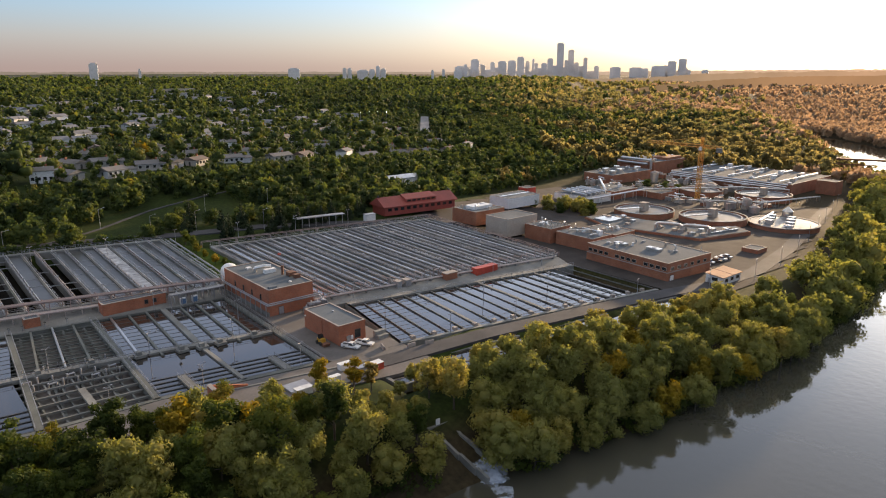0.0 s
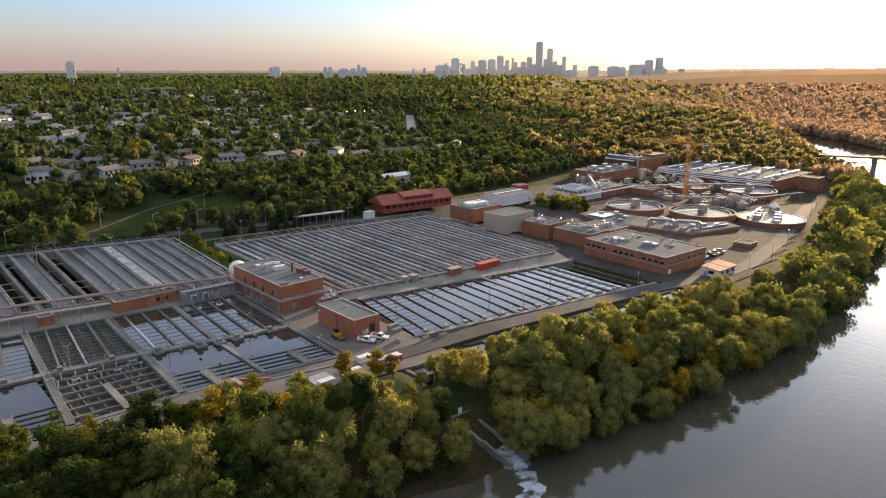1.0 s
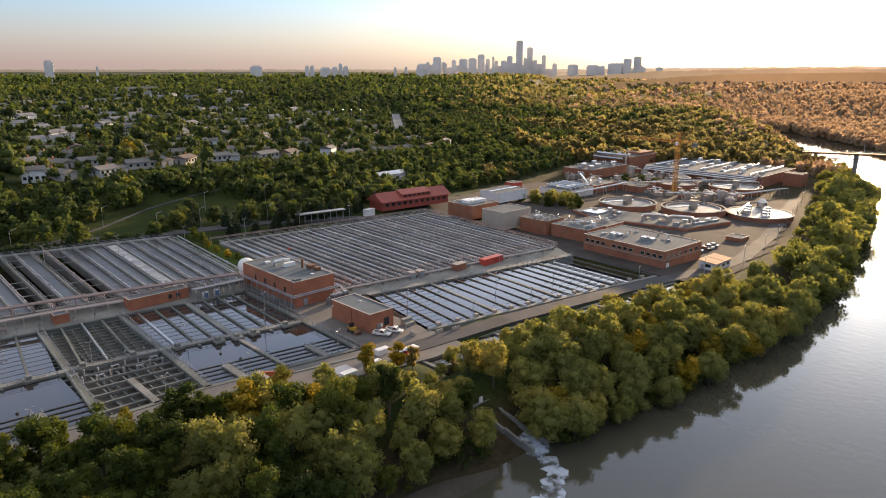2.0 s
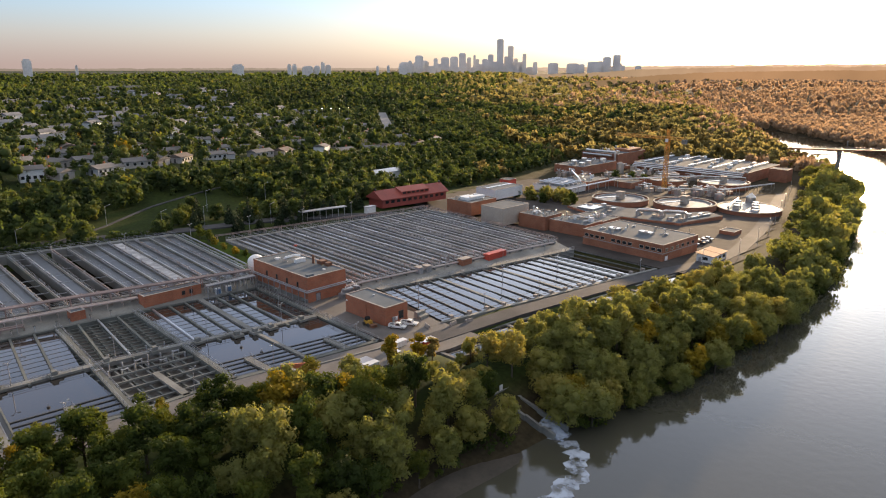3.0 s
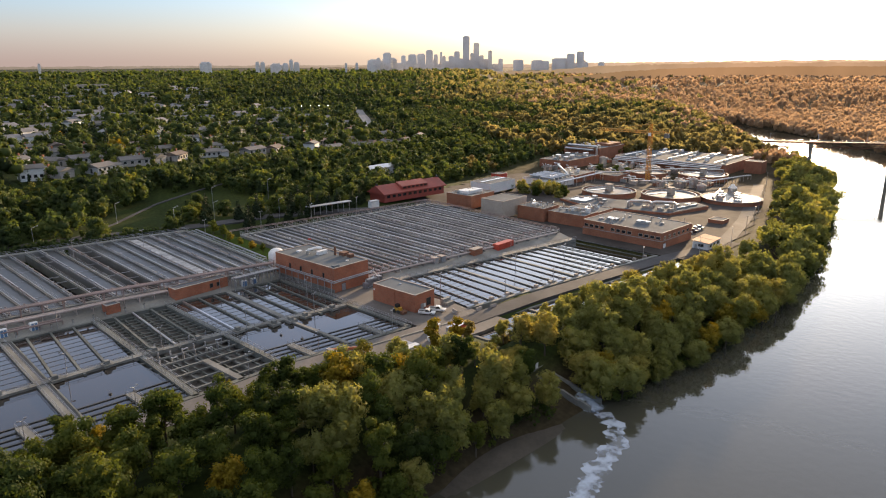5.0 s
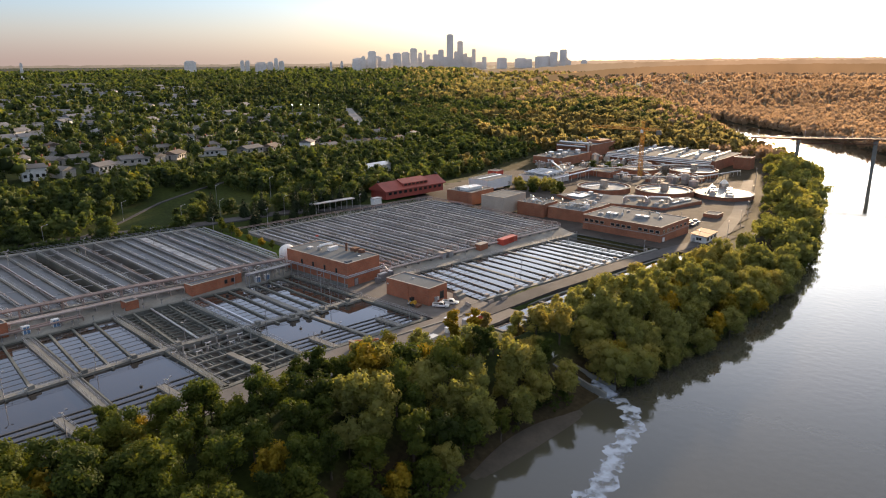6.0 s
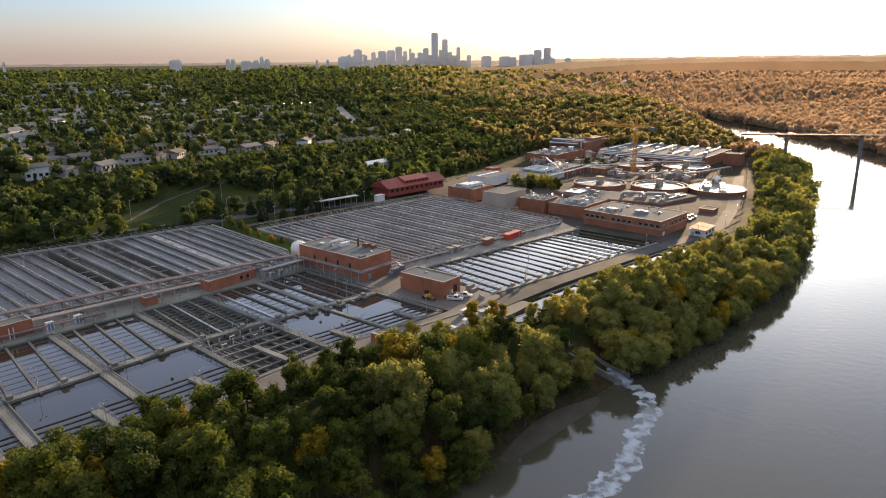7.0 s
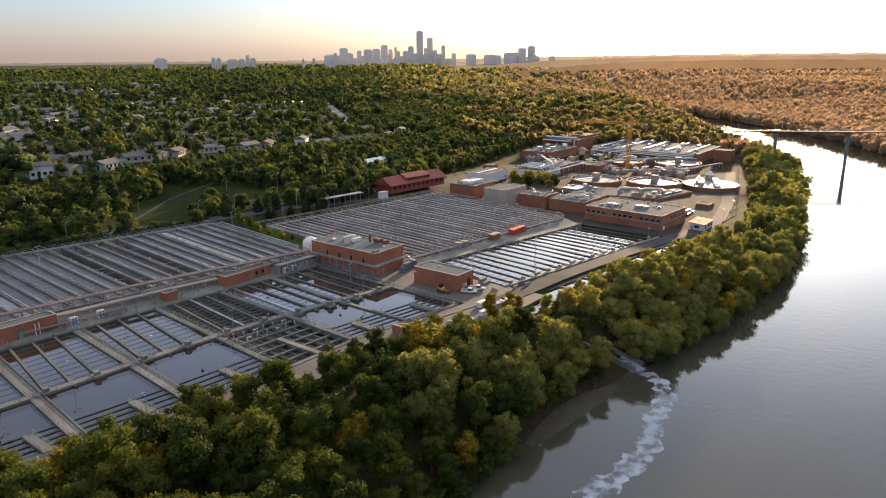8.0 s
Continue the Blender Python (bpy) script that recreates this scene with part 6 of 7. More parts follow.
# ---- far clarifiers ----
fz = -5.0
pod = thing("clarifier_podium", (220, 20, fz), "low brown brick podium carrying the round clarifiers", "podium")
part("wall", Shape().prism([(184, 47), (176, 28), (185, -12), (214, -19), (220, -9), (210, -3), (200, 23), (201, 41)], fz - 2, fz + 2.8), "brick_far", pod)
part("roof", Shape().prism([(184.5, 46.4), (176.6, 28), (185.5, -11.5), (213.6, -18.4), (219.3, -9.3), (209.5, -3.4), (199.4, 23), (200.4, 40.6)], fz + 2.8, fz + 2.95), "roof", pod)
part("skylight_strip", Shape().beam((190, -9, fz + 3.6), (212, -14, fz + 3.6), 0.8, 0.6), "silver", pod)


def clarifier(x, y, r, z, label):
    t = thing("round_clarifier", (x, y, z), label, "clarifier", "round clarifiers")
    part("wall", Shape().ring(x, y, r - 0.5, r, z - 4, z + 1.6, 48), "brick_far", t)
    part("rim", Shape().ring(x, y, r - 0.6, r + 0.15, z + 1.6, z + 1.8, 48), "concrete", t)
    part("water", Shape().disc(x, y, r - 0.5, z - 1, z + 0.9, 48), "settled", t)
    part("launder", Shape().ring(x, y, r - 2.6, r - 2.2, z + 0.6, z + 1.5, 48), "steel", t)
    b = part("bridge", Shape().beam((x - r, y + 0.4 * r, z + 2.6), (x + r * 0.2, y - 0.1 * r, z + 2.6), 1.4, 0.4), "silver", t)
    railing((x - r, y + 0.4 * r, z + 2.6), (x + r * 0.2, y - 0.1 * r, z + 2.6), 0.6, b)
    part("centre_house", Shape().box(x - 1.6, x + 1.6, y - 1.6, y + 1.6, z + 0.8, z + 4.6), "tan", t)
    part("house_roof", Shape().box(x - 1.9, x + 1.9, y - 1.9, y + 1.9, z + 4.6, z + 4.9), "coping", t)
    return t


clarifier(229, 7, 15.2, fz + 2.2, "round brick clarifier with a pale rim and centre house")
clarifier(217.5, 37, 14.4, fz + 2.2, "round brick clarifier with a pale rim and centre house")
clarifier(313, 23, 15.0, fz + 1.0, "round brick clarifier near the far tank hall")
clarifier(299, 53, 12.0, fz + 1.0, "round brick clarifier near the far tank hall")
cx = thing("thickener", (244, -19.5, fz), "rounded open thickener tank crowded with silver pipes", "tank")
part("wall", Shape().disc(244, -19.5, 15.0, fz - 2, fz + 2.6, 36), "brick_far", cx)
part("rim", Shape().ring(244, -19.5, 14.3, 15.3, fz + 2.6, fz + 2.9, 36), "coping", cx)
part("deck", Shape().disc(244, -19.5, 14.2, fz + 2.4, fz + 2.72, 36), "settled", cx)
for i in range(9):
    hx, hy = 235 + (i % 5) * 4.2, -27 + (i // 5) * 9 + (i % 5) * 1.6
    part("hatch", Shape().box(hx, hx + 2.6, hy, hy + 3.0, fz + 2.7, fz + 3.6 + (i % 3) * 0.5), "silver" if i % 3 else "white", cx)
part("pipe", Shape().pipe([(232, -14, fz + 3.0), (232, -14, fz + 4.2), (256, -9, fz + 4.2)], 0.5, 8), "silver", cx)
part("tower", Shape().disc(260, -14, 2.4, fz, fz + 5.0, 14).disc(260, -14, 2.4, fz + 5.0, fz + 7.4, 14, 0.1), "silver", cx)
for i, (x, y) in enumerate([(185, 9), (190, -1)]):
    t = thing("duct_loop", (x, y, fz + 3.7), "shiny silver duct loop on the podium roof", "duct", "duct loops")
    part("duct", Shape().pipe([(x, y, fz + 2.9), (x, y, fz + 5.6), (x + 0.5, y - 1.0, fz + 6.2), (x + 4.2, y - 8.4, fz + 6.2), (x + 4.7, y - 9.4, fz + 5.6), (x + 4.7, y - 9.4, fz + 2.9)], 0.7, 9), "silver", t)
    part("branch", Shape().pipe([(x + 3.4, y + 0.5, fz + 2.9), (x + 3.4, y + 0.5, fz + 5.2), (x + 7.0, y - 6.6, fz + 5.2), (x + 7.0, y - 6.6, fz + 2.9)], 0.55, 8), "silver", t)
part("roof_box", Shape().box(182, 192, 31, 40, fz + 2.9, fz + 3.6), "silver", pod)
an = flat_building("plant_building", 156, 169.5, 9, 26, -3.2, 3.2, "brick_far", "flat brick annex with pale roof panels")
flat_building("plant_building", 182.5, 190, -37.5, -31, -5.2, 3.6, "brick_far", "small square brick hut with a pale roof")

# tank hall and process buildings at the far end
h1 = flat_building("tank_hall", 337, 392, 18, 97, -6.8, 7.4, "brick_far", "long far tank hall with a bright metal roof")
part("roof_cover", Shape().box(337.6, 391.4, 18.6, 96.4, 0.2, 0.34), "roof", h1)
for i in range(40):
    x, y = 339.5 + (i * 7.3) % 48, 20 + i * 1.85
    part("roof_unit", Shape().box(x, x + 1.6 + i % 3, y, y + 2.0, 0.3, 1.3 + (i * 5 % 7) * 0.25), ("silver", "tan", "white")[i % 3], h1)
for i in range(5):
    y = 26 + i * 16
    part("roof_pipe", Shape().tube((338, y, 1.4), (391, y, 1.4), 0.45, 8), "silver", h1)
for i in range(3):
    part("roof_pipe", Shape().tube((336 - i * 1.6, 20, 0.2 - i * 0.9), (336 - i * 1.6, 96, 0.2 - i * 0.9), 0.45, 8), "silver", h1)
h2 = flat_building("process_building", 334, 372, 108, 138, -2.8, 7.6, "brick_far", "tall brick process building wrapped in silver ducts")
part("duct", Shape().pipe([(333, 110, -2), (333, 110, 6.2), (333, 134, 6.2), (340, 136, 6.2)], 0.8, 8), "silver", h2)
part("duct", Shape().pipe([(332, 112, 3.6), (332, 136, 3.6)], 0.8, 8), "silver", h2)
part("roof_unit", Shape().box(352, 370, 110, 122, 4.4, 6.4), "brick_far", h2)
h3 = flat_building("process_building", 280, 322, 102, 124, -3.2, 5.0, "brick_far", "brick process building with roof tanks")
for x, y in ((285, 106), (296, 108), (291, 116), (306, 118), (314, 108)):
    part("roof_tank", Shape().disc(x, y, 2.0, 1.4, 4.0, 16), "silver", h3)
flat_building("process_building", 262, 276, 56, 76, -4.8, 3.6, "brick_far", "low dark red brick process building")
flat_building("process_building", 358, 368, 2, 13, -7.2, 9.0, "brick_far", "square brick tower house at the road", "building")
h6 = flat_building("process_building", 212, 234, 69, 90, -3.0, 3.8, "white", "pale building crowded with silver roof pipes")
for i in range(5):
    part("roof_pipe", Shape().pipe([(214 + i * 4, 70, 0.4), (214 + i * 4, 70, 1.8), (217 + i * 4, 89, 1.8)], 0.5, 7), "silver", h6)
h7 = flat_building("process_building", 238, 260, 70, 90, -3.8, 4.4, "brick_far", "brick building with angled silver ducts")
part("duct", Shape().pipe([(236, 72, -3), (240, 78, 1.6), (262, 98, 1.9)], 0.7, 8), "silver", h7)
pipe_rack([(210, 66, -4.2), (262, 66, -4.4), (318, 40, -6.0), (334, 18, -6.6)], 4.4, "silver overhead pipe bridge between the clarifiers", "silver", 3, 9.0)
pipe_rack([(262, 30, -5), (285, 8, -5.6), (330, 0, -6.8)], 3.6, "silver pipe bridge beside the road", "silver", 2, 9.0)
for i, (x, y, r, h) in enumerate([(270, 20, 3, 4), (276, 14, 2.4, 5), (268, 6, 2.6, 3), (318, 58, 4, 4), (326, 66, 4, 4), (310, 92, 2.5, 7), (256, 78, 3, 3.5), (248, 72, 2.2, 3)]):
    t = thing("process_tank", (x, y, float(deck(x, y))), "upright silver process tank with a pale lid", "tank", "process tanks")
    z = float(deck(x, y)) - 1
    part("shell", Shape().disc(x, y, r, z, z + h + 1, 20), "silver", t)
    part("lid", Shape().disc(x, y, r + 0.1, z + h + 1, z + h + 1.9, 20, r * 0.3), "coping", t)

rc = np.random.default_rng(14)
for i in range(130):
    x, y = rc.uniform(262, 336), rc.uniform(6, 118)
    if math.hypot(x - 311, y - 20) < 18 or math.hypot(x - 299, y - 53) < 15 or math.hypot(x - 260, y + 14) < 4 or (260 < x < 278 and 54 < y < 78) or (278 < x < 324 and y > 98) or x > 332 or abs(x - 281) < 5 and abs(y - 45) < 5:
        continue
    z, w, d, h = float(deck(x, y)) - 0.3, rc.uniform(1.2, 5), rc.uniform(1.2, 4), rc.uniform(1.2, 4)
    t = thing("process_unit", (x, y, z), ("boxy silver process unit in the far yard", "brown brick process unit in the far yard", "pale process cabin in the far yard")[i % 3], "process unit", "process units")
    part("casing", Shape().box(x - w / 2, x + w / 2, y - d / 2, y + d / 2, z, z + h), ("silver", "brick_far", "tan")[i % 3], t)
    part("cap", Shape().box(x - w / 2 - 0.1, x + w / 2 + 0.1, y - d / 2 - 0.1, y + d / 2 + 0.1, z + h, z + h + 0.2), "coping", t)
    part("pipe", Shape().pipe([(x, y, z + h), (x, y, z + h + 1.2), (x + rc.uniform(-4, 4), y + rc.uniform(-6, 6), z + h + 1.2)], rc.uniform(0.15, 0.4), 6), "silver", t)
for i in range(40):
    x, y = rc.uniform(180, 212), rc.uniform(-12, 41)
    if x > 199 - 0.35 * (y - 23) or x < 179 + max(0, 25 - y) * 0.28 or x > 206 and y > -5:
        continue
    u = part("roof_unit", Shape().box(x - 1, x + 1, y - 1, y + 1, fz + 2.9, fz + 3.5 + rc.random()), ("silver", "coping", "tan")[i % 3], pod)

# ---- tower crane ----
M["crane"] = surface("orange_yellow_steel", (0.62, 0.30, 0.05), (0.45, 0.22, 0.04), rough=0.5)
cz, cxx, cyy, top = -5.5, 281.0, 45.0, 24.5
cr = thing("tower_crane", (cxx, cyy, cz), "yellow lattice tower crane over the far clarifiers", "crane")


def lattice(p, q, w, n, r=0.14):
    """A square lattice truss."""
    p, q = Vector(p), Vector(q)
    a = (q - p).normalized()
    u = a.cross(Vector((0, 0, 1)) if abs(a.z) < 0.9 else Vector((1, 0, 0))).normalized() * (w / 2)
    v = a.cross(u).normalized() * (w / 2)
    c = [u + v, u - v, -u - v, -u + v]
    g = Shape()
    for k in c:
        g.tube(p + k, q + k, r, 4)
    for i in range(n):
        s, e = p.lerp(q, i / n), p.lerp(q, (i + 1) / n)
        for j in range(4):
            g.tube(s + c[j], e + c[(j + 1) % 4], r * 0.7, 4)
    return g


part("mast", lattice((cxx, cyy, cz), (cxx, cyy, top), 1.9, 18, 0.2), "crane", cr)
part("base", Shape().box(cxx - 3, cxx + 3, cyy - 3, cyy + 3, cz - 1, cz + 0.6), "concrete", cr)
part("jib", lattice((cxx, cyy, top), (cxx + 6, cyy + 38, top - 0.5), 1.4, 18, 0.16), "crane", cr)
part("counter_jib", lattice((cxx, cyy, top), (cxx - 2, cyy - 12, top + 0.2), 1.4, 6, 0.16), "crane", cr)
part("apex", lattice((cxx, cyy, top), (cxx, cyy, top + 5), 1.2, 3, 0.15), "crane", cr)
part("cab", Shape().box(cxx - 1.8, cxx - 0.6, cyy - 0.8, cyy + 0.8, top - 2.2, top - 0.3), "white", cr)
part("counterweight", Shape().box(cxx - 3.2, cxx - 0.8, cyy - 12.5, cyy - 10, top - 2.5, top), "concrete", cr)
part("stay", Shape().tube((cxx, cyy, top + 5), (cxx + 4, cyy + 26, top + 0.5), 0.09, 4).tube((cxx, cyy, top + 5), (cxx - 2, cyy - 11, top + 0.5), 0.09, 4), "crane", cr)

# ---- river bridge ----
BD = 16.9
br = thing("footbridge", (400, -48, -8), "slender trussed footbridge on tall concrete piers", "bridge")
ends = [(350, 1), (362, -25), (384, -65), (406, -104), (428, -143), (452, -185)]
for (ax, ay), (bx, by) in zip(ends, ends[1:]):
    part("span", Shape().beam((ax, ay, BD), (bx, by, BD), 3.6, 0.7), "rust", br)
    if ay > -50:
        part("truss", lattice((ax, ay, BD - 2.2), (bx, by, BD - 2.2), 2.6, 10, 0.14), "rust", br)
    railing((ax, ay, BD), (bx, by, BD), 1.6, br, 3.0)
    railing((ax, ay, BD), (bx, by, BD), -1.6, br, 3.0)
for ax, ay in ends[1:5]:
    p = part("pier", Shape().hexa([(ax - 0.6, ay - 0.8, -11), (ax + 0.6, ay - 0.8, -11), (ax + 0.6, ay + 0.8, -11), (ax - 0.6, ay + 0.8, -11)], [(ax - 0.75, ay - 1.3, BD - 0.7), (ax + 0.75, ay - 1.3, BD - 0.7), (ax + 0.75, ay + 1.3, BD - 0.7), (ax - 0.75, ay + 1.3, BD - 0.7)]), "concrete", br)
for i in range(8):
    k = i / 7
    x, y = 352 + 96 * k, -3 - 172 * k
    part("lamp", Shape().tube((x, y, BD), (x, y, BD + 4.4), 0.1, 5).box(x - 0.3, x + 0.3, y - 0.2, y + 0.2, BD + 4.4, BD + 4.7), "white", br)

# ---- outfall and its froth ----
of = thing("outfall", (5, -66, -6), "curved concrete outfall flume running into the river", "outfall")
line_ = [(3.2, -61.0, -3.2), (3.6, -64.5, -4.2), (4.3, -68.5, -5.6), (5.0, -72.5, -7.0), (5.4, -75.5, -7.7)]
for s, m in ((-1, "wall"), (1, "wall")):
    for (ax, ay, az), (bx, by, bz) in zip(line_, line_[1:]):
        part("side_wall", Shape().beam((ax + s * 2.0, ay, az + 1.0), (bx + s * 2.3, by, bz + 0.9), 0.6, 3.5), "concrete", of)
for (ax, ay, az), (bx, by, bz) in zip(line_, line_[1:]):
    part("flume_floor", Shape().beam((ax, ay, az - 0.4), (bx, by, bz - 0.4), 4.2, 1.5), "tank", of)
part("headwall", Shape().box(0.4, 6.2, -61.4, -60.6, -6, -1.9), "concrete", of)
part("sign", Shape().box(2.4, 3.4, -61.2, -61.1, -1.9, -0.6), "white", of)
part("falling_water", Shape().beam((4.6, -70.5, -6.2), (5.2, -77.0, -7.8), 3.8, 0.2), "froth", of)
TRAIL = [(4.6, -74), (4.0, -78), (0.5, -83), (-5, -86.3), (-12, -87), (-19, -88.5), (-26, -90.5), (-32, -91), (-38, -90.5), (-46, -89), (-56, -88.5)]
np.random.default_rng(9)
dense = [tuple(np.interp(k, range(len(TRAIL)), [p[a] for p in TRAIL]) for a in (0, 1)) for k in np.linspace(0, len(TRAIL) - 1, 90)]
g = Shape()
edge = []
for i, (x, y) in enumerate(dense):
    (ax, ay), (bx, by) = dense[max(0, i - 1)], dense[min(89, i + 1)]
    s = Vector((-(by - ay), bx - ax, 0)).normalized()
    wl_, wr_ = (1.7 + 0.010 * i + 1.8 * noise.noise((i * 0.21, k, 0)) + 1.3 * noise.noise((i * 0.6, k, 3)) for k in (0, 7))
    edge.append([(x + s.x * max(0.3, wl_) * f, y + s.y * max(0.3, wl_) * f, WATER + 0.03) for f in (1, 0.5)] + [(x, y, WATER + 0.03)] + [(x - s.x * max(0.3, wr_) * f, y - s.y * max(0.3, wr_) * f, WATER + 0.03) for f in (0.5, 1)])
for p, q_ in zip(edge, edge[1:]):
    for j in range(4):
        g.sheet([p[j], p[j + 1], q_[j + 1], q_[j]])
tagged(new("river_froth", mesh_of("river_froth", g, "froth")), "white froth drifting on the river below the outfall", "froth", kind="stuff")

# street up the slope, its bright lamps, and a shed in the woods
ribbon("road", [(314 + 138 * k / 12, 329 + 172 * k / 12, ground_at(314 + 138 * k / 12, 329 + 172 * k / 12)) for k in range(13)], 9.0, "pale_street", "pale street climbing between the trees", "road", 0.35, 1.5)
for k in range(4):
    x, y = 317 + 7.5 * k, 435 - 4.4 * k
    z = ground_at(x, y)
    t = thing("floodlight", (x, y, z), "lit white floodlight on a tall thin pole", "floodlight", "floodlights")
    part("pole", Shape().tube((x, y, z - 0.5), (x, y, z + 14), 0.12, 6), "steel", t)
    part("head", Shape().box(x - 0.22, x + 0.22, y - 0.2, y + 0.2, z + 14, z + 14.35), "lit", t, "glowing lamp head")
z = ground_at(156, 152)
sd = thing("shed", (156, 152, z), "long pale shed with a low gable roof in the woods", "shed")
part("wall", Shape().box(145, 167, 149, 156, z - 2, z + 3.2), "white", sd)
part("roof", Shape().add([(144.5, 148.5, z + 3.2), (167.5, 148.5, z + 3.2), (167.5, 152.5, z + 4.8), (144.5, 152.5, z + 4.8), (144.5, 156.5, z + 3.2), (167.5, 156.5, z + 3.2)], [(0, 1, 2, 3), (3, 2, 5, 4), (0, 3, 4), (1, 5, 2), (1, 0, 4, 5)]), "silver", sd)
part("door", Shape().box(150, 153, 148.94, 149.06, z, z + 2.6), "steel", sd)

# mown clearing in the valley woods
gx_, gy_ = np.meshgrid(np.arange(240, 362, 3.0), np.arange(160, 272, 3.0))
gz_ = ground(gx_, gy_) + 0.25
nn = gx_.shape[1]
id_ = (np.arange(gx_.shape[0] - 1)[:, None] * nn + np.arange(nn - 1)[None, :]).ravel()
id_ = id_[glade(gx_.ravel()[id_] + 1.5, gy_.ravel()[id_] + 1.5)]
tagged(new("lawn", fast_mesh("lawn", np.stack([gx_, gy_, gz_], -1).reshape(-1, 3), np.stack([id_, id_ + 1, id_ + nn + 1, id_ + nn], 1), "fairway")), "bright mown grass clearing between the woods", "lawn", kind="structure")

# sandy shore and the meadow path
xs = np.linspace(-48, 1, 26)
g = Shape()
for a, b in zip(xs, xs[1:]):
    ya, yb = (float(np.interp(v, [p[0] for p in NEAR_BANK], [p[1] for p in NEAR_BANK])) for v in (a, b))
    wa, wb = (4.6 * math.sin((v + 48) / 49 * math.pi) ** 1.0 if 0 < (v + 48) < 49 else 0.3 for v in (a, b))
    P4 = [(a, ya - 1.0), (b, yb - 1.0), (b, yb + wb), (a, ya + wa)]
    g.sheet([(x, y, max(ground_at(x, y), WATER - 0.15) + 0.12) for x, y in P4])
tagged(new("shore", mesh_of("shore", g, "sand")), "narrow strip of damp brown river sand", "shore", kind="structure")
WAY = [(-32, 117), (-20, 122), (-9, 128), (6, 138), (16, 144), (26, 148), (42, 154), (60, 160)]
ribbon("path", [(x, y, float(ground_at(x, y))) for x, y in WAY], 1.3, "road", "narrow pale footpath crossing the meadow", "path", 0.25, 0.6)


# ---- small things ----
by = thing("mooring_buoy", (31, 58, 3.2), "bright orange buoy lying on the tank walkway", "buoy")
g = Shape().disc(31, 58, 0.45, 3.2, 3.5, 14, 0.75)
g.disc(31, 58, 0.75, 3.5, 4.0, 14, 0.45)
part("float", g, "red", by)
part("ring", Shape().ring(31, 58, 0.1, 0.2, 4.0, 4.1, 10), "steel", by)
for i, (x, y) in enumerate([(-112, 4), (-110.6, 2.4), (-109.2, 1.0), (-108, -0.6), (-69, -3), (-48, 14), (-24, -9), (-26, -3)]):
    t = thing("float_marker", (x, y, -0.45), "small dark float on the basin's water", "float", "basin floats")
    part("body", Shape().disc(x, y, 0.35, -0.5, -0.15, 10), "dark", t)
    part("stem", Shape().tube((x, y, -0.15), (x, y, 0.5), 0.05, 5), "steel", t)
cars = np.random.default_rng(8)
for i in range(9):
    x, y = 150 + (i % 5) * 4.2, -33.5 + (i // 5) * 8.5 + cars.uniform(-0.5, 0.5)
    z = float(deck(x, y)) + 0.02
    t = thing("parked_car", (x, y, z), ("white", "silver", "dark")[i % 3] + " car parked beside the brick buildings", "car", "parked cars")
    paint = ("white", "silver", "dark")[i % 3]
    body = part("body", Shape().box(x - 0.9, x + 0.9, y - 2.2, y + 2.2, z + 0.35, z + 0.9), paint, t)
    part("cabin", Shape().hexa([(x - 0.85, y - 1.3, z + 0.9), (x + 0.85, y - 1.3, z + 0.9), (x + 0.85, y + 1.2, z + 0.9), (x - 0.85, y + 1.2, z + 0.9)], [(x - 0.7, y - 0.8, z + 1.45), (x + 0.7, y - 0.8, z + 1.45), (x + 0.7, y + 0.7, z + 1.45), (x - 0.7, y + 0.7, z + 1.45)]), "glass", body)
    part("roof", Shape().box(x - 0.68, x + 0.68, y - 0.76, y + 0.66, z + 1.45, z + 1.5), paint, body)
    for wx in (-0.8, 0.8):
        for wy in (-1.4, 1.4):
            part("wheel", Shape().tube((x + wx - 0.12, y + wy, z + 0.33), (x + wx + 0.12, y + wy, z + 0.33), 0.33, 10), "dark", t)
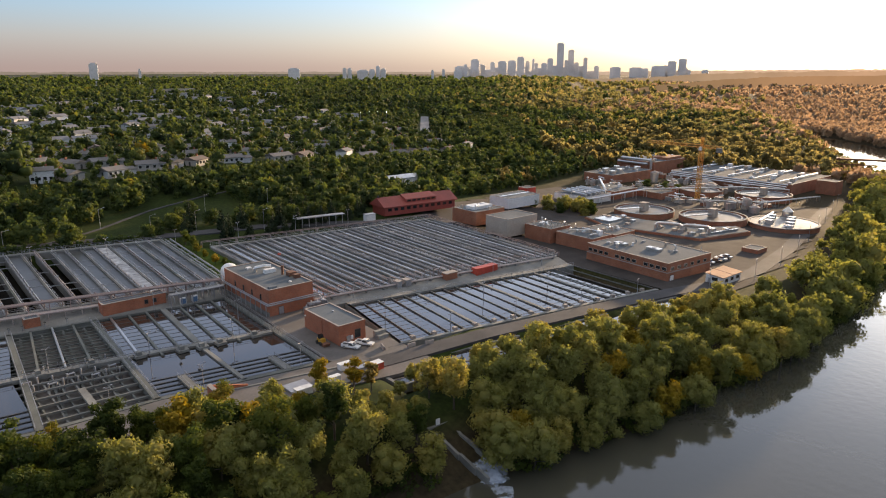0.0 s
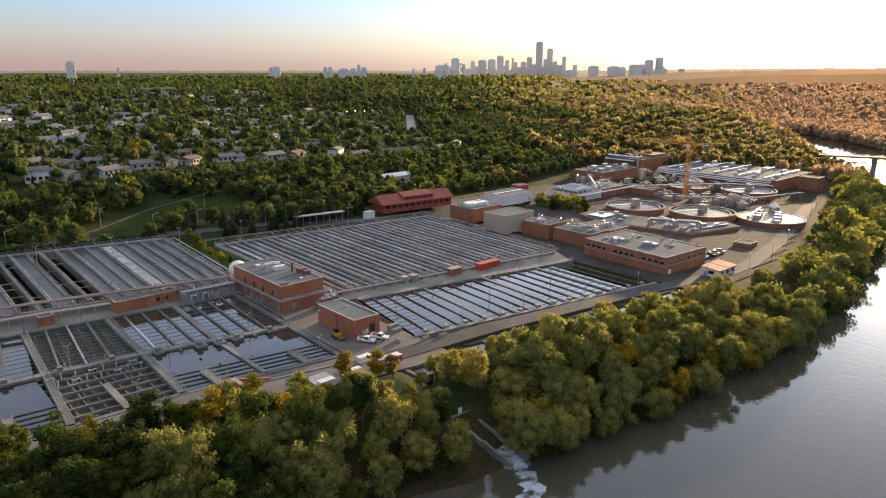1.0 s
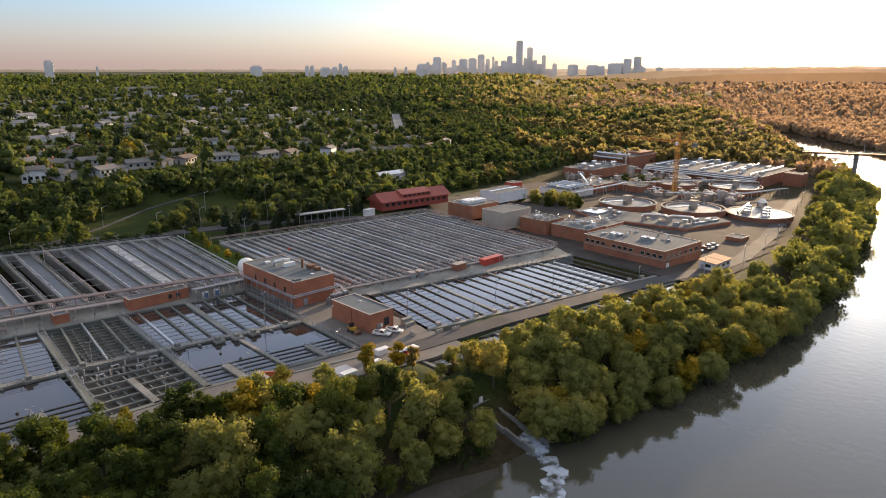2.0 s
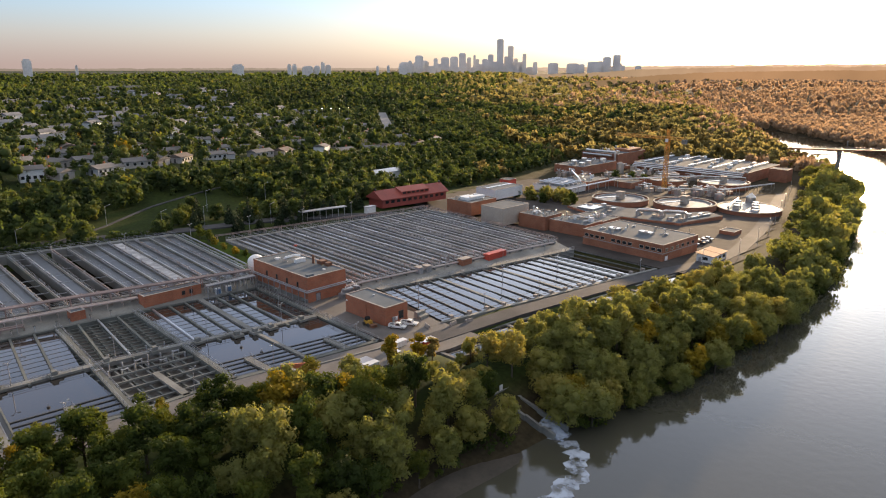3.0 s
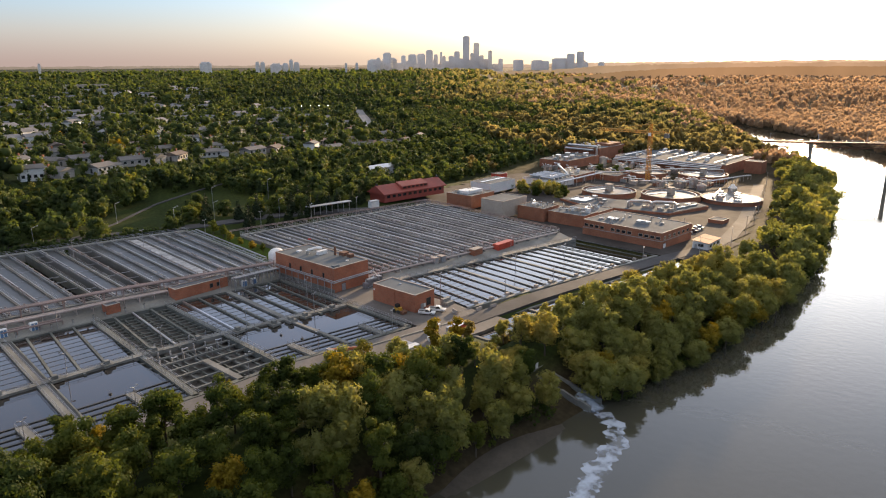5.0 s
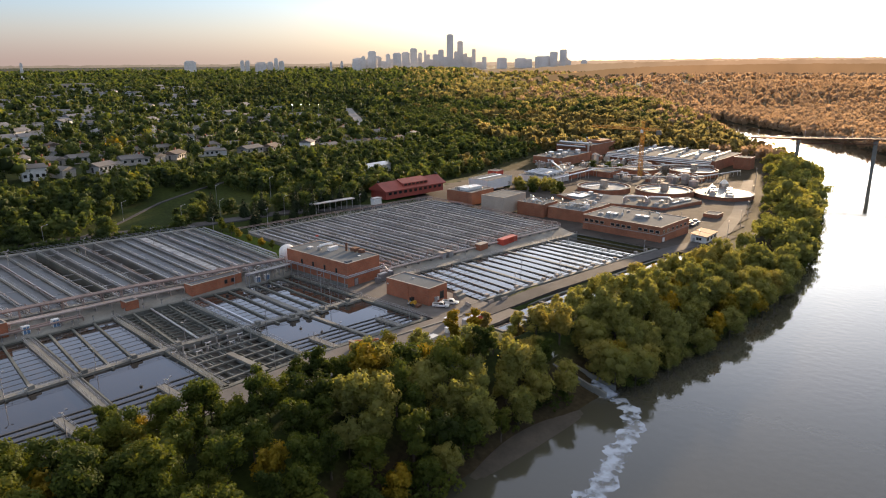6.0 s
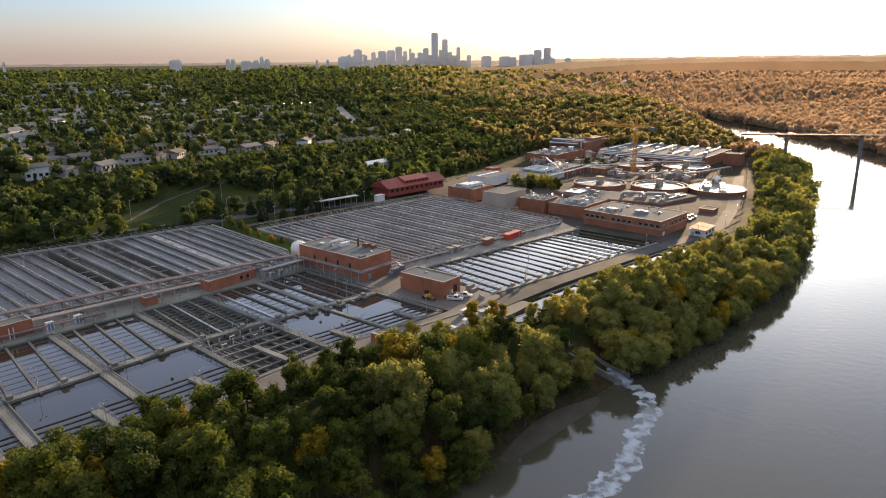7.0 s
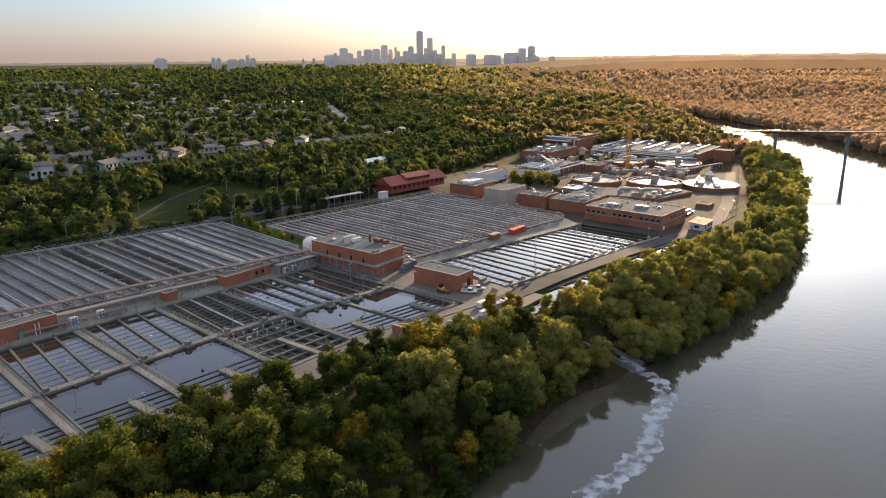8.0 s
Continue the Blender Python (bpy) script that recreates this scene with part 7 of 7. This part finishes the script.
# pipes and cabinets in front of the tank beside the blower building
mf = thing("pipe_manifold", (-6, 39, 0.2), "cluster of grey vertical pipes joining the tank to the building", "pipes")
for i in range(9):
    x = -12.5 + i * 1.7
    y = 38.4 + (i % 2) * 0.9
    part("riser", Shape().pipe([(x, y, 0), (x, y, 2.0 + (i % 3) * 0.5), (x + 0.2, y + 2.6, 2.3 + (i % 3) * 0.5)], 0.2, 7), "steel" if i % 2 else "silver", mf)
for x in (-10.4, -7.0):
    t = thing("control_cabinet", (x, 37.4, 0.1), "pale outdoor control cabinet with a blue-grey door", "cabinet", "control cabinets")
    part("body", Shape().box(x - 0.8, x + 0.8, 36.9, 37.9, 0.05, 1.9), "white", t)
    part("door", Shape().box(x - 0.65, x + 0.65, 36.84, 36.92, 0.25, 1.7), "blue", t)

# ducts, vents and plant on the far roofs
rv = np.random.default_rng(61)
for host, x0, x1, y0, y1, z, n in ((h2, 336, 370, 110, 136, 4.7, 14), (h3, 282, 320, 104, 122, 1.7, 12), (h6, 214, 232, 71, 88, 0.7, 10), (h7, 240, 258, 72, 88, 0.5, 9), (cc, 132, 142, 23, 35, 3.8, 9), (cd, 134, 144, 4, 20, 2.9, 9), (an, 157, 168, 10, 25, -0.1, 6), (ca, 121, 136, 55, 68, 7.1, 5), (bb, 124, 144, -36, -6, 4.1, 5)):
    for i in range(n):
        x, y = rv.uniform(x0, x1), rv.uniform(y0, y1)
        w, h = rv.uniform(0.3, 1.1), rv.uniform(0.6, 1.9)
        if i % 3 == 0:
            part("roof_vent", Shape().disc(x, y, w * 0.6, z - 0.1, z + h, 10).disc(x, y, w * 0.85, z + h, z + h + 0.3, 10, w * 0.2), "silver", host)
        elif i % 3 == 1:
            part("roof_unit", Shape().box(x - w, x + w, y - w * 0.7, y + w * 0.7, z - 0.1, z + h), "white" if i % 2 else "tan", host)
        else:
            part("roof_pipe", Shape().pipe([(x, y, z - 0.1), (x, y, z + h), (min(x1, x + rv.uniform(1, 6)), min(y1, y + rv.uniform(0, 5)), z + h)], 0.22, 7), "silver", host)

bb.rotation_euler = (0, 0, radians(-4))

for k in KINDS + OLIVE + MEADOW + POPLAR + SPRUCE + HOUSES + FAR_HOUSES:
    for o in [*k.children_recursive, k]:
        bpy.data.objects.remove(o)
